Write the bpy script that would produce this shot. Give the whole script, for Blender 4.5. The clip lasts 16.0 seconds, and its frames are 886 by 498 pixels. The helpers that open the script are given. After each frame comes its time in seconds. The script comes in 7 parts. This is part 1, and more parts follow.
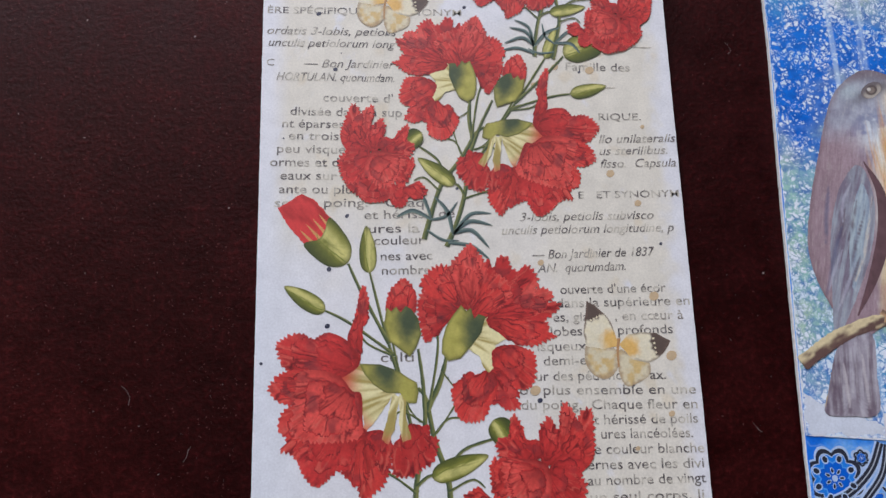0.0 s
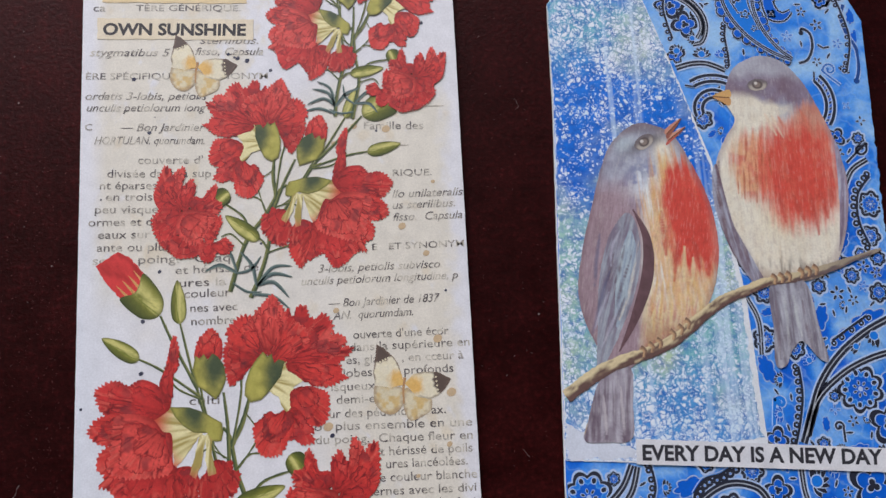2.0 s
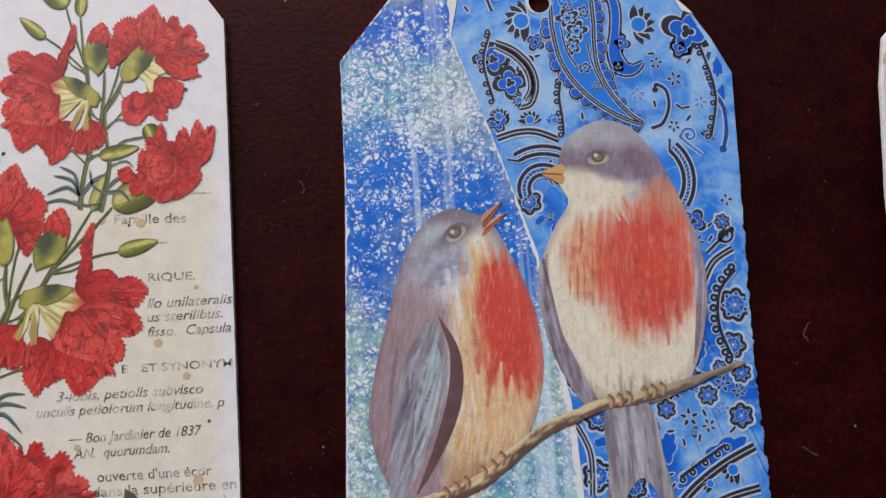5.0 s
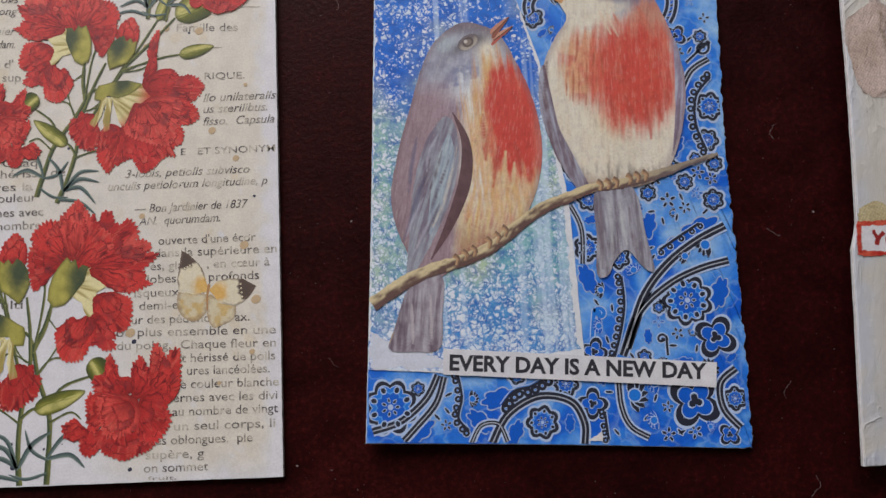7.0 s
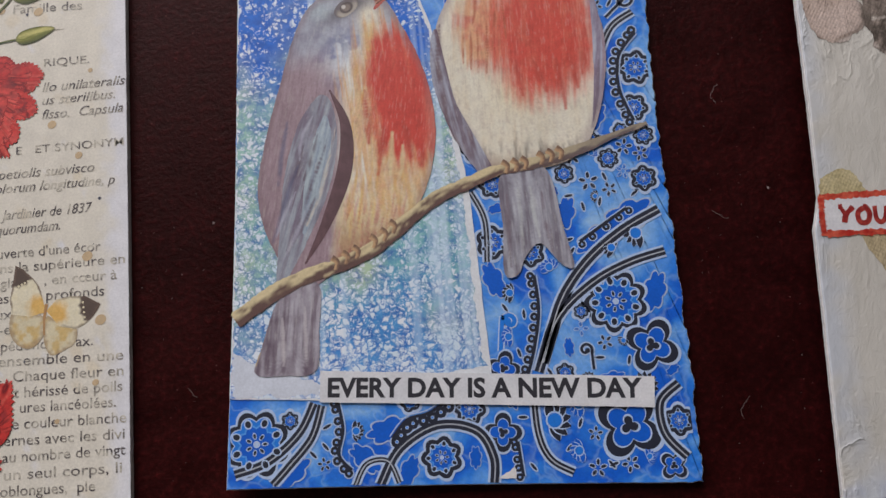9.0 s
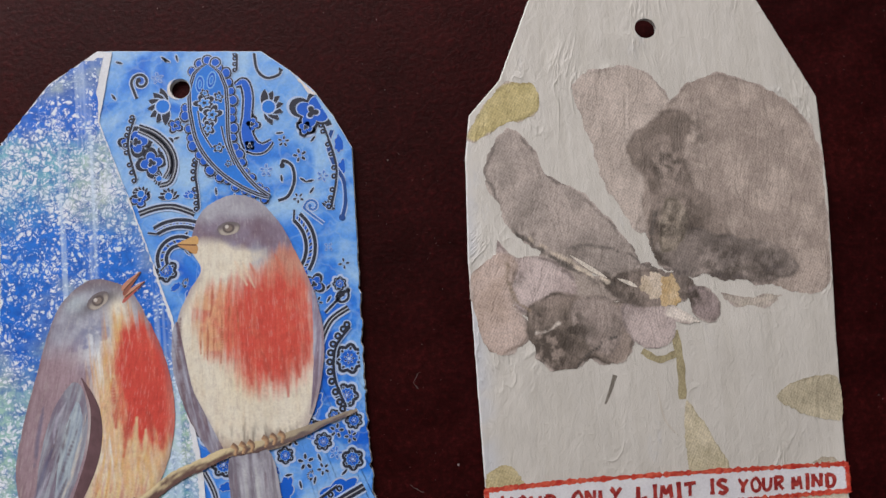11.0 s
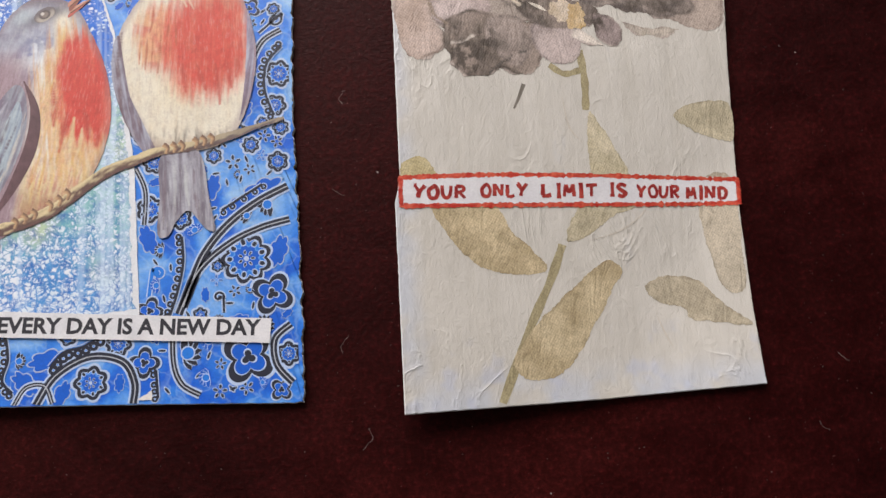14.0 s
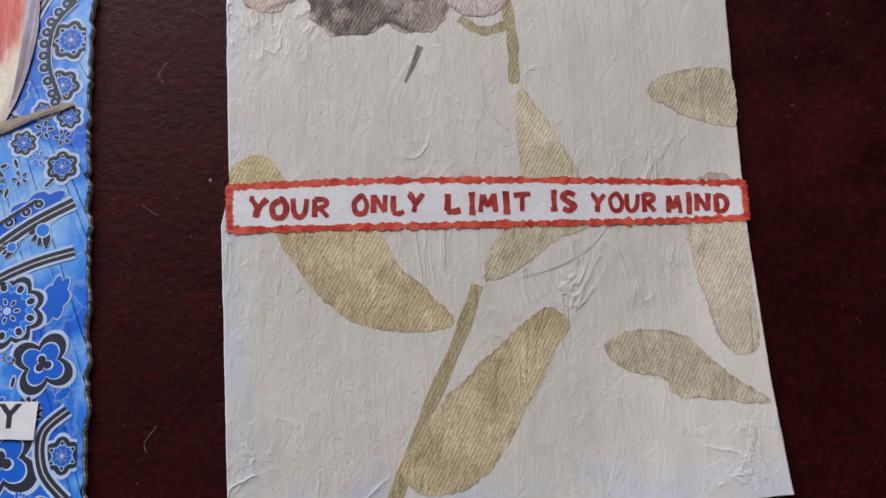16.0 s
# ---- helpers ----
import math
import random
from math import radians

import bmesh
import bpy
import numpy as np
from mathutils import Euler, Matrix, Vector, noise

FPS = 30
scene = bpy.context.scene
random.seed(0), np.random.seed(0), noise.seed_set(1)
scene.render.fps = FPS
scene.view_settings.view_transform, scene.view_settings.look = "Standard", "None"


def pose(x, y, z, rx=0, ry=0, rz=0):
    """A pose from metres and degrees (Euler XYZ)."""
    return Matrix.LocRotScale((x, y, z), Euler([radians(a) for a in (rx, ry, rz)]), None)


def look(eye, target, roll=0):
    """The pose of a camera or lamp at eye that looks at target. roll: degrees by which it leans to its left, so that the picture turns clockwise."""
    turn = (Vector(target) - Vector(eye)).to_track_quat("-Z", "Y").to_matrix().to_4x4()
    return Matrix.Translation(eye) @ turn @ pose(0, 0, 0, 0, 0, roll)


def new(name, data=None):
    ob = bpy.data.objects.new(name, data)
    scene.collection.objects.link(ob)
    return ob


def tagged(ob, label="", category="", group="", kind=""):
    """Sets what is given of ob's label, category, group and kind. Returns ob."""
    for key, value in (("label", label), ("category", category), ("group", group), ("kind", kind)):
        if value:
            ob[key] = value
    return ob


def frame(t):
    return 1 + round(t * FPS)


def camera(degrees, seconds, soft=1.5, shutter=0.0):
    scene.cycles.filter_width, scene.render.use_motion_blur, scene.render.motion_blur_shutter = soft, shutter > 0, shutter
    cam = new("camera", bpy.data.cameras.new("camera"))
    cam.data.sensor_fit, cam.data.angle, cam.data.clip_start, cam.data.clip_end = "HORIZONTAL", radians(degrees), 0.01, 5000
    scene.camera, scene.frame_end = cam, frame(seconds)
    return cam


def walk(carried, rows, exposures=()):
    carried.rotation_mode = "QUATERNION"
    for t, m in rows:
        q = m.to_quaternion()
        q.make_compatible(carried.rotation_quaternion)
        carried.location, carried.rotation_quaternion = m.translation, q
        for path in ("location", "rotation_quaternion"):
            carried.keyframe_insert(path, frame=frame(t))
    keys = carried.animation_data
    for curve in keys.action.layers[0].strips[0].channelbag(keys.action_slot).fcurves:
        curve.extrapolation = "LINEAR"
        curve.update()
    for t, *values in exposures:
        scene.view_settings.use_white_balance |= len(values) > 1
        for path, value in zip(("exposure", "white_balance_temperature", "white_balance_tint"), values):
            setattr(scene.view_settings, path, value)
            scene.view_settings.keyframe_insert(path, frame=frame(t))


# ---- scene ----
cam = camera(61.0, 16.0, soft=1.5)
TOP = 0.0012  # upper face of the cards over the table
ROWS = [
    (0.0, 0.0307, 0.02517, 0.13593, 12.326, -1.228, -1.528),
    (0.5, 0.02551, 0.01097, 0.14668, 13.983, -2.686, -1.448),
    (1.0, 0.03294, 0.00425, 0.1466, 13.924, -2.508, -1.219),
    (1.5, 0.04978, 0.01167, 0.15152, 13.477, -1.848, -1.408),
    (2.0, 0.0681, 0.04007, 0.15489, 8.725, -2.081, -2.921),
    (2.5, 0.07163, 0.06029, 0.1583, 7.257, -1.362, -3.394),
    (3.0, 0.07537, 0.08096, 0.1596, 6.369, -0.385, -3.628),
    (3.5, 0.0884, 0.09072, 0.14321, 5.701, -0.274, -3.847),
    (4.0, 0.10984, 0.09222, 0.13688, 4.719, 0.946, -3.606),
    (4.5, 0.11423, 0.08169, 0.12989, 5.694, 0.114, -3.585),
    (5.0, 0.11604, 0.06853, 0.13161, 5.878, -0.059, -3.577),
    (5.2, 0.11776, 0.06281, 0.13651, 5.461, 0.931, -3.285),
    (7.3, 0.11404, 0.02425, 0.14808, 6.969, 1.009, -2.378),
    (7.5, 0.11631, 0.02446, 0.14155, 7.211, 1.234, -2.636),
    (8.0, 0.12449, 0.02213, 0.12773, 7.839, 2.019, -3.182),
    (8.5, 0.13041, 0.01717, 0.11837, 8.753, 2.61, -3.846),
    (9.0, 0.13882, 0.02219, 0.12164, 8.621, 3.494, -4.364),
    (9.5, 0.15073, 0.0363, 0.12997, 8.103, 3.196, -4.883),
    (10.0, 0.16249, 0.04668, 0.13425, 9.151, 1.443, -5.0),
    (10.2, 0.1704, 0.05883, 0.13604, 7.029, 1.68, -5.185),
    (11.2, 0.186, 0.072, 0.152, 6.6, -0.9, -5.3),
    (12.3, 0.1898, 0.03007, 0.17381, 7.8311, -3.1175, -5.4399),
    (12.5, 0.19313, 0.023619, 0.17203, 8.3163, -2.4038, -5.2885),
    (13.0, 0.18866, 0.0082738, 0.16689, 9.324, -2.6237, -5.0558),
    (13.5, 0.1853, 0.0032965, 0.16282, 10.339, -2.4895, -4.4801),
    (14.0, 0.19108, 0.00083962, 0.14746, 11.278, -2.1325, -4.1129),
    (14.5, 0.2046, 0.0047051, 0.12993, 11.511, -1.5152, -4.0559),
    (15.0, 0.21811, 0.012598, 0.11791, 11.844, -0.61667, -4.2662),
    (15.5, 0.22363, 0.016803, 0.10033, 11.801, -0.18691, -4.5421),
    (16.0, 0.21538, 0.01303, 0.09998, 12.12, -0.59049, -4.5606),
]
EXPOSURES = [(0.0, -0.03, 5950, 10), (1.5, 0.0, 6050, 10), (3.0, 0.02, 6350, 10), (5.0, -0.03, 6500, 10), (7.5, -0.25, 6500, 10), (9.0, -0.25, 6500, 10), (10.2, -0.12, 6500, 10), (12.5, 0.3, 6750, 10), (13.5, 0.36, 6800, 10), (15.0, 0.2, 6600, 10), (16.0, 0.13, 6350, 10)]
walk(cam, [(t, pose(x, y, z + TOP, rx, ry, rz)) for t, x, y, z, rx, ry, rz in ROWS], EXPOSURES)

# ---- light: an added, unseen room with one window opening ----
world = bpy.data.worlds.new("sky")
scene.world = world
world.use_nodes = True
sky = world.node_tree.nodes.new("ShaderNodeTexSky")
sky.sky_type, sky.sun_disc = "NISHITA", False
sky.sun_elevation, sky.sun_rotation = radians(40), radians(200)
world.node_tree.links.new(sky.outputs[0], world.node_tree.nodes["Background"].inputs[0])
world.node_tree.nodes["Background"].inputs[1].default_value = 0.1

# Unseen window, assumed; set left and high to brighten the cloth's left side.
WIN_X, WIN_Z = (-1.8, 0.3), (0.4, 1.85)
lamp_data = bpy.data.lights.new("window_light", "AREA")
lamp_data.shape, lamp_data.size, lamp_data.size_y = "RECTANGLE", WIN_X[1] - WIN_X[0], WIN_Z[1] - WIN_Z[0]
lamp_data.energy, lamp_data.color = 84.0, (1.0, 0.955, 0.985)
lamp = new("window_light", lamp_data)
lamp.matrix_world = look(((WIN_X[0] + WIN_X[1]) / 2, 1.78, (WIN_Z[0] + WIN_Z[1]) / 2), ((WIN_X[0] + WIN_X[1]) / 2, 0, (WIN_Z[0] + WIN_Z[1]) / 2 - 0.9))


# ---- materials ----
def lin(c):
    c = np.asarray(c, float) / 255.0
    return np.where(c <= 0.04045, c / 12.92, ((c + 0.055) / 1.055) ** 2.4)


def C(r, g, b):
    """A printed colour, from its look on paper under white light, as a base colour."""
    return np.minimum(lin((r, g, b)) * 1.12, 0.86)


def base_material(name, rough=0.5, spec=0.4):
    m = bpy.data.materials.new(name)
    m.use_nodes = True
    nt = m.node_tree
    b = nt.nodes["Principled BSDF"]
    b.inputs["Roughness"].default_value = rough
    b.inputs["Specular IOR Level"].default_value = spec
    return m, nt, b


def node(nt, kind, **sets):
    n = nt.nodes.new(kind)
    for k, v in sets.items():
        n.inputs[k].default_value = v
    return n


def coords(nt, scale=(1, 1, 1)):
    tc = nt.nodes.new("ShaderNodeTexCoord")
    mp = nt.nodes.new("ShaderNodeMapping")
    mp.inputs["Scale"].default_value = scale
    nt.links.new(tc.outputs["Object"], mp.inputs["Vector"])
    return mp.outputs["Vector"]


def noise_tex(nt, vec, scale, detail=3.0, rough=0.55, distort=0.0):
    n = node(nt, "ShaderNodeTexNoise", Scale=scale, Detail=detail, Roughness=rough, Distortion=distort)
    nt.links.new(vec, n.inputs["Vector"])
    return n.outputs["Fac"]


def ramp(nt, fac, stops):
    r = nt.nodes.new("ShaderNodeValToRGB")
    els = r.color_ramp.elements
    while len(els) < len(stops):
        els.new(0.5)
    for e, (p, c) in zip(els, stops):
        e.position = p
        e.color = (*c, 1) if len(c) == 3 else c
    nt.links.new(fac, r.inputs[0])
    return r.outputs[0]


def grey(v):
    return (v, v, v)


def mix(nt, fac, a, b, kind="MIX"):
    m = nt.nodes.new("ShaderNodeMix")
    m.data_type, m.blend_type = "RGBA", kind
    for s, v in ((m.inputs[0], fac), (m.inputs[6], a), (m.inputs[7], b)):
        if isinstance(v, bpy.types.NodeSocket):
            nt.links.new(v, s)
        elif isinstance(v, (int, float)):
            s.default_value = v
        else:
            s.default_value = (*v, 1)
    return m.outputs[2]


def bump(nt, b, height, strength=0.3, dist=0.0002):
    n = node(nt, "ShaderNodeBump", Strength=strength, Distance=dist)
    nt.links.new(height, n.inputs["Height"])
    nt.links.new(n.outputs[0], b.inputs["Normal"])


def print_material(name, rough=0.5, spec=0.35, grain=0.16, relief=0.15, grain_scale=2600, fade=None):
    """Printed or painted paper: colours of the picture, broken by the fibre of the paper."""
    m, nt, b = base_material(name, rough, spec)
    at = nt.nodes.new("ShaderNodeAttribute")
    at.attribute_name = "Col"
    v = coords(nt)
    g = noise_tex(nt, v, grain_scale, 2.0, 0.6)
    g2 = noise_tex(nt, v, grain_scale / 9, 3.0, 0.6)
    k = ramp(nt, g, [(0.25, grey(1 - grain)), (0.75, grey(1.0 + 0.0))])
    col = mix(nt, 1.0, at.outputs["Color"], k, "MULTIPLY")
    k2 = ramp(nt, g2, [(0.3, grey(1 - grain * 0.7)), (0.7, grey(1.0))])
    col = mix(nt, 1.0, col, k2, "MULTIPLY")
    if fade is not None:
        f = ramp(nt, noise_tex(nt, v, 420, 4.0, 0.65), [(0.42, grey(0.0)), (0.62, grey(0.75))])
        col = mix(nt, f, col, fade)
    nt.links.new(col, b.inputs["Base Color"])
    bump(nt, b, g2, relief, 0.00015)
    return m


PRINT = print_material("printed_paper")
PETAL = print_material("printed_flower", grain=0.26, grain_scale=1700)
INK = print_material("faded_book_ink", grain=0.3, fade=tuple(C(212, 206, 188)))
BLACK = print_material("black_caption_ink", grain=0.22)
PAINT = print_material("red_marker_paint", rough=0.45, grain=0.3, relief=0.3)


def card_material():
    m, nt, b = base_material("white_card", 0.6, 0.3)
    v = coords(nt)
    nt.links.new(ramp(nt, noise_tex(nt, v, 900, 4.0), [(0.3, (0.60, 0.59, 0.56)), (0.7, (0.76, 0.75, 0.73))]), b.inputs["Base Color"])
    bump(nt, b, noise_tex(nt, v, 2500, 3.0), 0.3, 0.0002)
    return m


def table_material():
    """Dark red leather cloth, dull, with pressed grain and dirt rubbed into it."""
    m, nt, b = base_material("dark_red_leathercloth", 0.5, 0.12)
    b.inputs["Specular Tint"].default_value = (1.0, 0.52, 0.48, 1)
    w = coords(nt)
    fine = noise_tex(nt, w, 900, 4.0, 0.7)
    mid = noise_tex(nt, w, 130, 5.0, 0.65)
    blot = noise_tex(nt, w, 16, 4.0, 0.6)
    col = ramp(nt, blot, [(0.3, (0.0100, 0.0009, 0.0011)), (0.5, (0.0170, 0.0016, 0.0018)), (0.72, (0.033, 0.0038, 0.0036))])
    col = mix(nt, 1.0, col, ramp(nt, mid, [(0.3, grey(0.7)), (0.7, grey(1.3))]), "MULTIPLY")
    # Fine grain tone; its brightest specks paint in glints of the glossy grain.
    col = mix(nt, 1.0, col, ramp(nt, fine, [(0.3, grey(0.6)), (0.5, grey(1.0)), (0.64, grey(1.7)), (0.74, grey(3.4))]), "MULTIPLY")
    nt.links.new(col, b.inputs["Base Color"])
    nt.links.new(ramp(nt, mid, [(0.3, grey(0.42)), (0.7, grey(0.6))]), b.inputs["Roughness"])
    bump(nt, b, fine, 0.55, 0.0003)
    return m


def crackle_material():
    """White lace paper soaked in blue and sea-green dye: dye sits in the cracks between white cells."""
    m, nt, b = base_material("blue_crackle_dyed_paper", 0.45, 0.4)
    v = coords(nt)
    warp = nt.nodes.new("ShaderNodeTexNoise")
    warp.inputs["Scale"].default_value, warp.inputs["Detail"].default_value = 520, 5.0
    nt.links.new(v, warp.inputs["Vector"])
    sc = nt.nodes.new("ShaderNodeVectorMath")
    sc.operation = "MULTIPLY_ADD"
    nt.links.new(warp.outputs["Color"], sc.inputs[0])
    sc.inputs[1].default_value = (0.0030, 0.0030, 0.0)
    nt.links.new(v, sc.inputs[2])
    vor = nt.nodes.new("ShaderNodeTexVoronoi")
    vor.feature = "DISTANCE_TO_EDGE"
    vor.inputs["Scale"].default_value = 760
    nt.links.new(sc.outputs[0], vor.inputs["Vector"])
    # how much dye each region took: bands down the sheet and blots
    sep = nt.nodes.new("ShaderNodeSeparateXYZ")
    nt.links.new(v, sep.inputs[0])
    yy = node(nt, "ShaderNodeMapRange", **{"From Min": 0.018, "From Max": 0.138})
    nt.links.new(sep.outputs["Y"], yy.inputs["Value"])
    wob = noise_tex(nt, v, 75, 4.0, 0.65)
    addy = nt.nodes.new("ShaderNodeMath")
    addy.operation = "MULTIPLY_ADD"
    nt.links.new(wob, addy.inputs[0])
    addy.inputs[1].default_value = 0.22
    nt.links.new(yy.outputs[0], addy.inputs[2])
    blue, teal, pale, yel = C(6, 96, 196), C(92, 160, 190), C(170, 205, 205), C(196, 204, 150)
    sky_b = C(70, 130, 205)
    dye = ramp(nt, addy.outputs[0], [(0.10, tuple(sky_b)), (0.20, tuple(C(74, 142, 196))), (0.28, tuple(C(112, 172, 178))), (0.40, tuple(C(130, 176, 170))),
                                     (0.50, tuple(C(150, 188, 176))), (0.60, tuple(C(6, 98, 198))), (0.77, tuple(C(24, 110, 204))), (0.86, tuple(C(70, 140, 190))), (0.91, tuple(C(110, 172, 186))), (0.96, tuple(C(20, 100, 200))), (1.0, tuple(blue))])
    amount = ramp(nt, addy.outputs[0], [(0.08, grey(0.16)), (0.2, grey(0.34)), (0.36, grey(0.38)), (0.5, grey(0.42)), (0.62, grey(0.50)), (0.76, grey(0.44)), (0.86, grey(0.30)), (0.95, grey(0.40)), (1.0, grey(0.54))])
    blots = noise_tex(nt, v, 160, 4.0, 0.7)
    lim = nt.nodes.new("ShaderNodeMath")
    lim.operation = "MULTIPLY"
    nt.links.new(amount, lim.inputs[0])
    nt.links.new(blots, lim.inputs[1])
    rag = nt.nodes.new("ShaderNodeMath")
    rag.operation = "MULTIPLY_ADD"
    nt.links.new(noise_tex(nt, v, 1500, 4.0, 0.7), rag.inputs[0])
    rag.inputs[1].default_value = 0.40
    ridge = nt.nodes.new("ShaderNodeMath")
    ridge.operation = "SUBTRACT"
    nt.links.new(noise_tex(nt, v, 330, 5.0, 0.62, 1.6), ridge.inputs[0])
    ridge.inputs[1].default_value = 0.5
    ab = nt.nodes.new("ShaderNodeMath")
    ab.operation = "ABSOLUTE"
    nt.links.new(ridge.outputs[0], ab.inputs[0])
    rs_ = nt.nodes.new("ShaderNodeMath")
    rs_.operation = "MULTIPLY_ADD"
    nt.links.new(ab.outputs[0], rs_.inputs[0])
    rs_.inputs[1].default_value, rs_.inputs[2].default_value = 2.4, 0.02
    lo = nt.nodes.new("ShaderNodeMath")
    lo.operation = "SMOOTH_MIN"
    nt.links.new(vor.outputs["Distance"], lo.inputs[0])
    nt.links.new(rs_.outputs[0], lo.inputs[1])
    lo.inputs[2].default_value = 0.1
    nt.links.new(lo.outputs[0], rag.inputs[2])
    cmp_ = nt.nodes.new("ShaderNodeMath")
    cmp_.operation = "SUBTRACT"
    nt.links.new(rag.outputs[0], cmp_.inputs[0])
    nt.links.new(lim.outputs[0], cmp_.inputs[1])
    cell = ramp(nt, cmp_.outputs[0], [(0.07, grey(0.0)), (0.20, grey(1.0))])
    yellow = mix(nt, ramp(nt, noise_tex(nt, v, 60, 3.0), [(0.48, grey(0.0)), (0.66, grey(0.6))]), dye, tuple(yel))
    deep = mix(nt, ramp(nt, noise_tex(nt, v, 520, 4.0, 0.7), [(0.35, grey(0.75)), (0.6, grey(0.0))]), yellow, tuple(C(8, 76, 164)))
    white = mix(nt, ramp(nt, noise_tex(nt, v, 110, 3.0), [(0.4, grey(0.0)), (0.7, grey(0.6))]), tuple(C(214, 220, 228)), tuple(C(168, 200, 218)))
    col = mix(nt, cell, deep, white)
    # brush streaks down the sheet
    st = noise_tex(nt, coords(nt, (1, 0.02, 1)), 420, 2.0)
    col = mix(nt, ramp(nt, st, [(0.58, grey(0.0)), (0.70, grey(0.6))]), col, tuple(C(190, 210, 230)))
    nt.links.new(col, b.inputs["Base Color"])
    bump(nt, b, cell, 0.15, 0.0002)
    return m


def paisley_ground_material():
    m, nt, b = base_material("blue_paisley_paper", 0.42, 0.45)
    v = coords(nt)
    sep = nt.nodes.new("ShaderNodeSeparateXYZ")
    nt.links.new(v, sep.inputs[0])
    tone = nt.nodes.new("ShaderNodeMath")
    tone.operation = "MULTIPLY_ADD"
    nt.links.new(sep.outputs["Y"], tone.inputs[0])
    tone.inputs[1].default_value = 1.5
    nt.links.new(noise_tex(nt, v, 95, 3.0, 0.5, 0.8), tone.inputs[2])
    sub = nt.nodes.new("ShaderNodeMath")
    sub.operation = "SUBTRACT"
    nt.links.new(tone.outputs[0], sub.inputs[0])
    sub.inputs[1].default_value = 0.11
    n = sub.outputs[0]
    col = ramp(nt, n, [(0.32, tuple(C(12, 92, 202))), (0.44, tuple(C(44, 124, 218))), (0.54, tuple(C(98, 158, 232))), (0.7, tuple(C(150, 190, 242)))])
    vor = nt.nodes.new("ShaderNodeTexVoronoi")
    vor.feature = "DISTANCE_TO_EDGE"
    vor.inputs["Scale"].default_value = 190
    warp = nt.nodes.new("ShaderNodeTexNoise")
    warp.inputs["Scale"].default_value = 300
    nt.links.new(v, warp.inputs["Vector"])
    sc = nt.nodes.new("ShaderNodeVectorMath")
    sc.operation = "MULTIPLY_ADD"
    sc.inputs[1].default_value = (0.006, 0.006, 0)
    nt.links.new(warp.outputs["Color"], sc.inputs[0])
    nt.links.new(v, sc.inputs[2])
    nt.links.new(sc.outputs[0], vor.inputs["Vector"])
    col = mix(nt, ramp(nt, vor.outputs["Distance"], [(0.0, grey(0.22)), (0.08, grey(0.0))]), col, tuple(C(176, 208, 246)))
    f = noise_tex(nt, v, 2200, 3.0, 0.6)
    col = mix(nt, 1.0, col, ramp(nt, f, [(0.3, grey(0.82)), (0.7, grey(1.0))]), "MULTIPLY")
    nt.links.new(col, b.inputs["Base Color"])
    bump(nt, b, f, 0.12, 0.00015)
    return m


def gesso_material():
    """Off-white painted napkin with brushed ridges and wrinkles; colours of the wash come from the sheet."""
    m, nt, b = base_material("gessoed_napkin_paper", 0.5, 0.4)
    at = nt.nodes.new("ShaderNodeAttribute")
    at.attribute_name = "Col"
    v = coords(nt)
    ridges = noise_tex(nt, coords(nt, (1, 0.55, 1)), 480, 6.0, 0.7, 0.6)
    brushed = noise_tex(nt, coords(nt, (1, 0.07, 1)), 300, 5.0, 0.65, 0.3)
    tooth = noise_tex(nt, v, 2400, 3.0, 0.6)
    fold = nt.nodes.new("ShaderNodeMath")
    fold.operation = "SUBTRACT"
    nt.links.new(noise_tex(nt, coords(nt, (1, 0.5, 1)), 95, 4.0, 0.55, 1.2), fold.inputs[0])
    fold.inputs[1].default_value = 0.5
    sharp = nt.nodes.new("ShaderNodeMath")
    sharp.operation = "ABSOLUTE"
    nt.links.new(fold.outputs[0], sharp.inputs[0])
    crest = ramp(nt, sharp.outputs[0], [(0.0, grey(1.0)), (0.03, grey(0.35)), (0.10, grey(0.0))])
    where = ramp(nt, noise_tex(nt, v, 45, 3.0), [(0.5, grey(0.0)), (0.64, grey(0.9))])
    crest = mix(nt, 1.0, crest, where, "MULTIPLY")
    col = mix(nt, 1.0, at.outputs["Color"], ramp(nt, ridges, [(0.3, grey(0.95)), (0.6, grey(1.0))]), "MULTIPLY")
    col = mix(nt, 1.0, col, ramp(nt, brushed, [(0.3, (0.93, 0.925, 0.91)), (0.55, grey(1.0))]), "MULTIPLY")
    smear = ramp(nt, noise_tex(nt, coords(nt, (1, 0.4, 1)), 130, 5.0, 0.7), [(0.62, grey(0.0)), (0.78, grey(0.4))])
    col = mix(nt, smear, col, (0.50, 0.53, 0.58))
    nt.links.new(col, b.inputs["Base Color"])
    total = ridges
    for part_, weight in ((brushed, 0.9), (crest, 0.8), (tooth, 0.2)):
        s = nt.nodes.new("ShaderNodeMath")
        s.operation = "MULTIPLY_ADD"
        nt.links.new(part_, s.inputs[0])
        s.inputs[1].default_value = weight
        nt.links.new(total, s.inputs[2])
        total = s.outputs[0]
    bump(nt, b, total, 0.46, 0.00042)
    return m


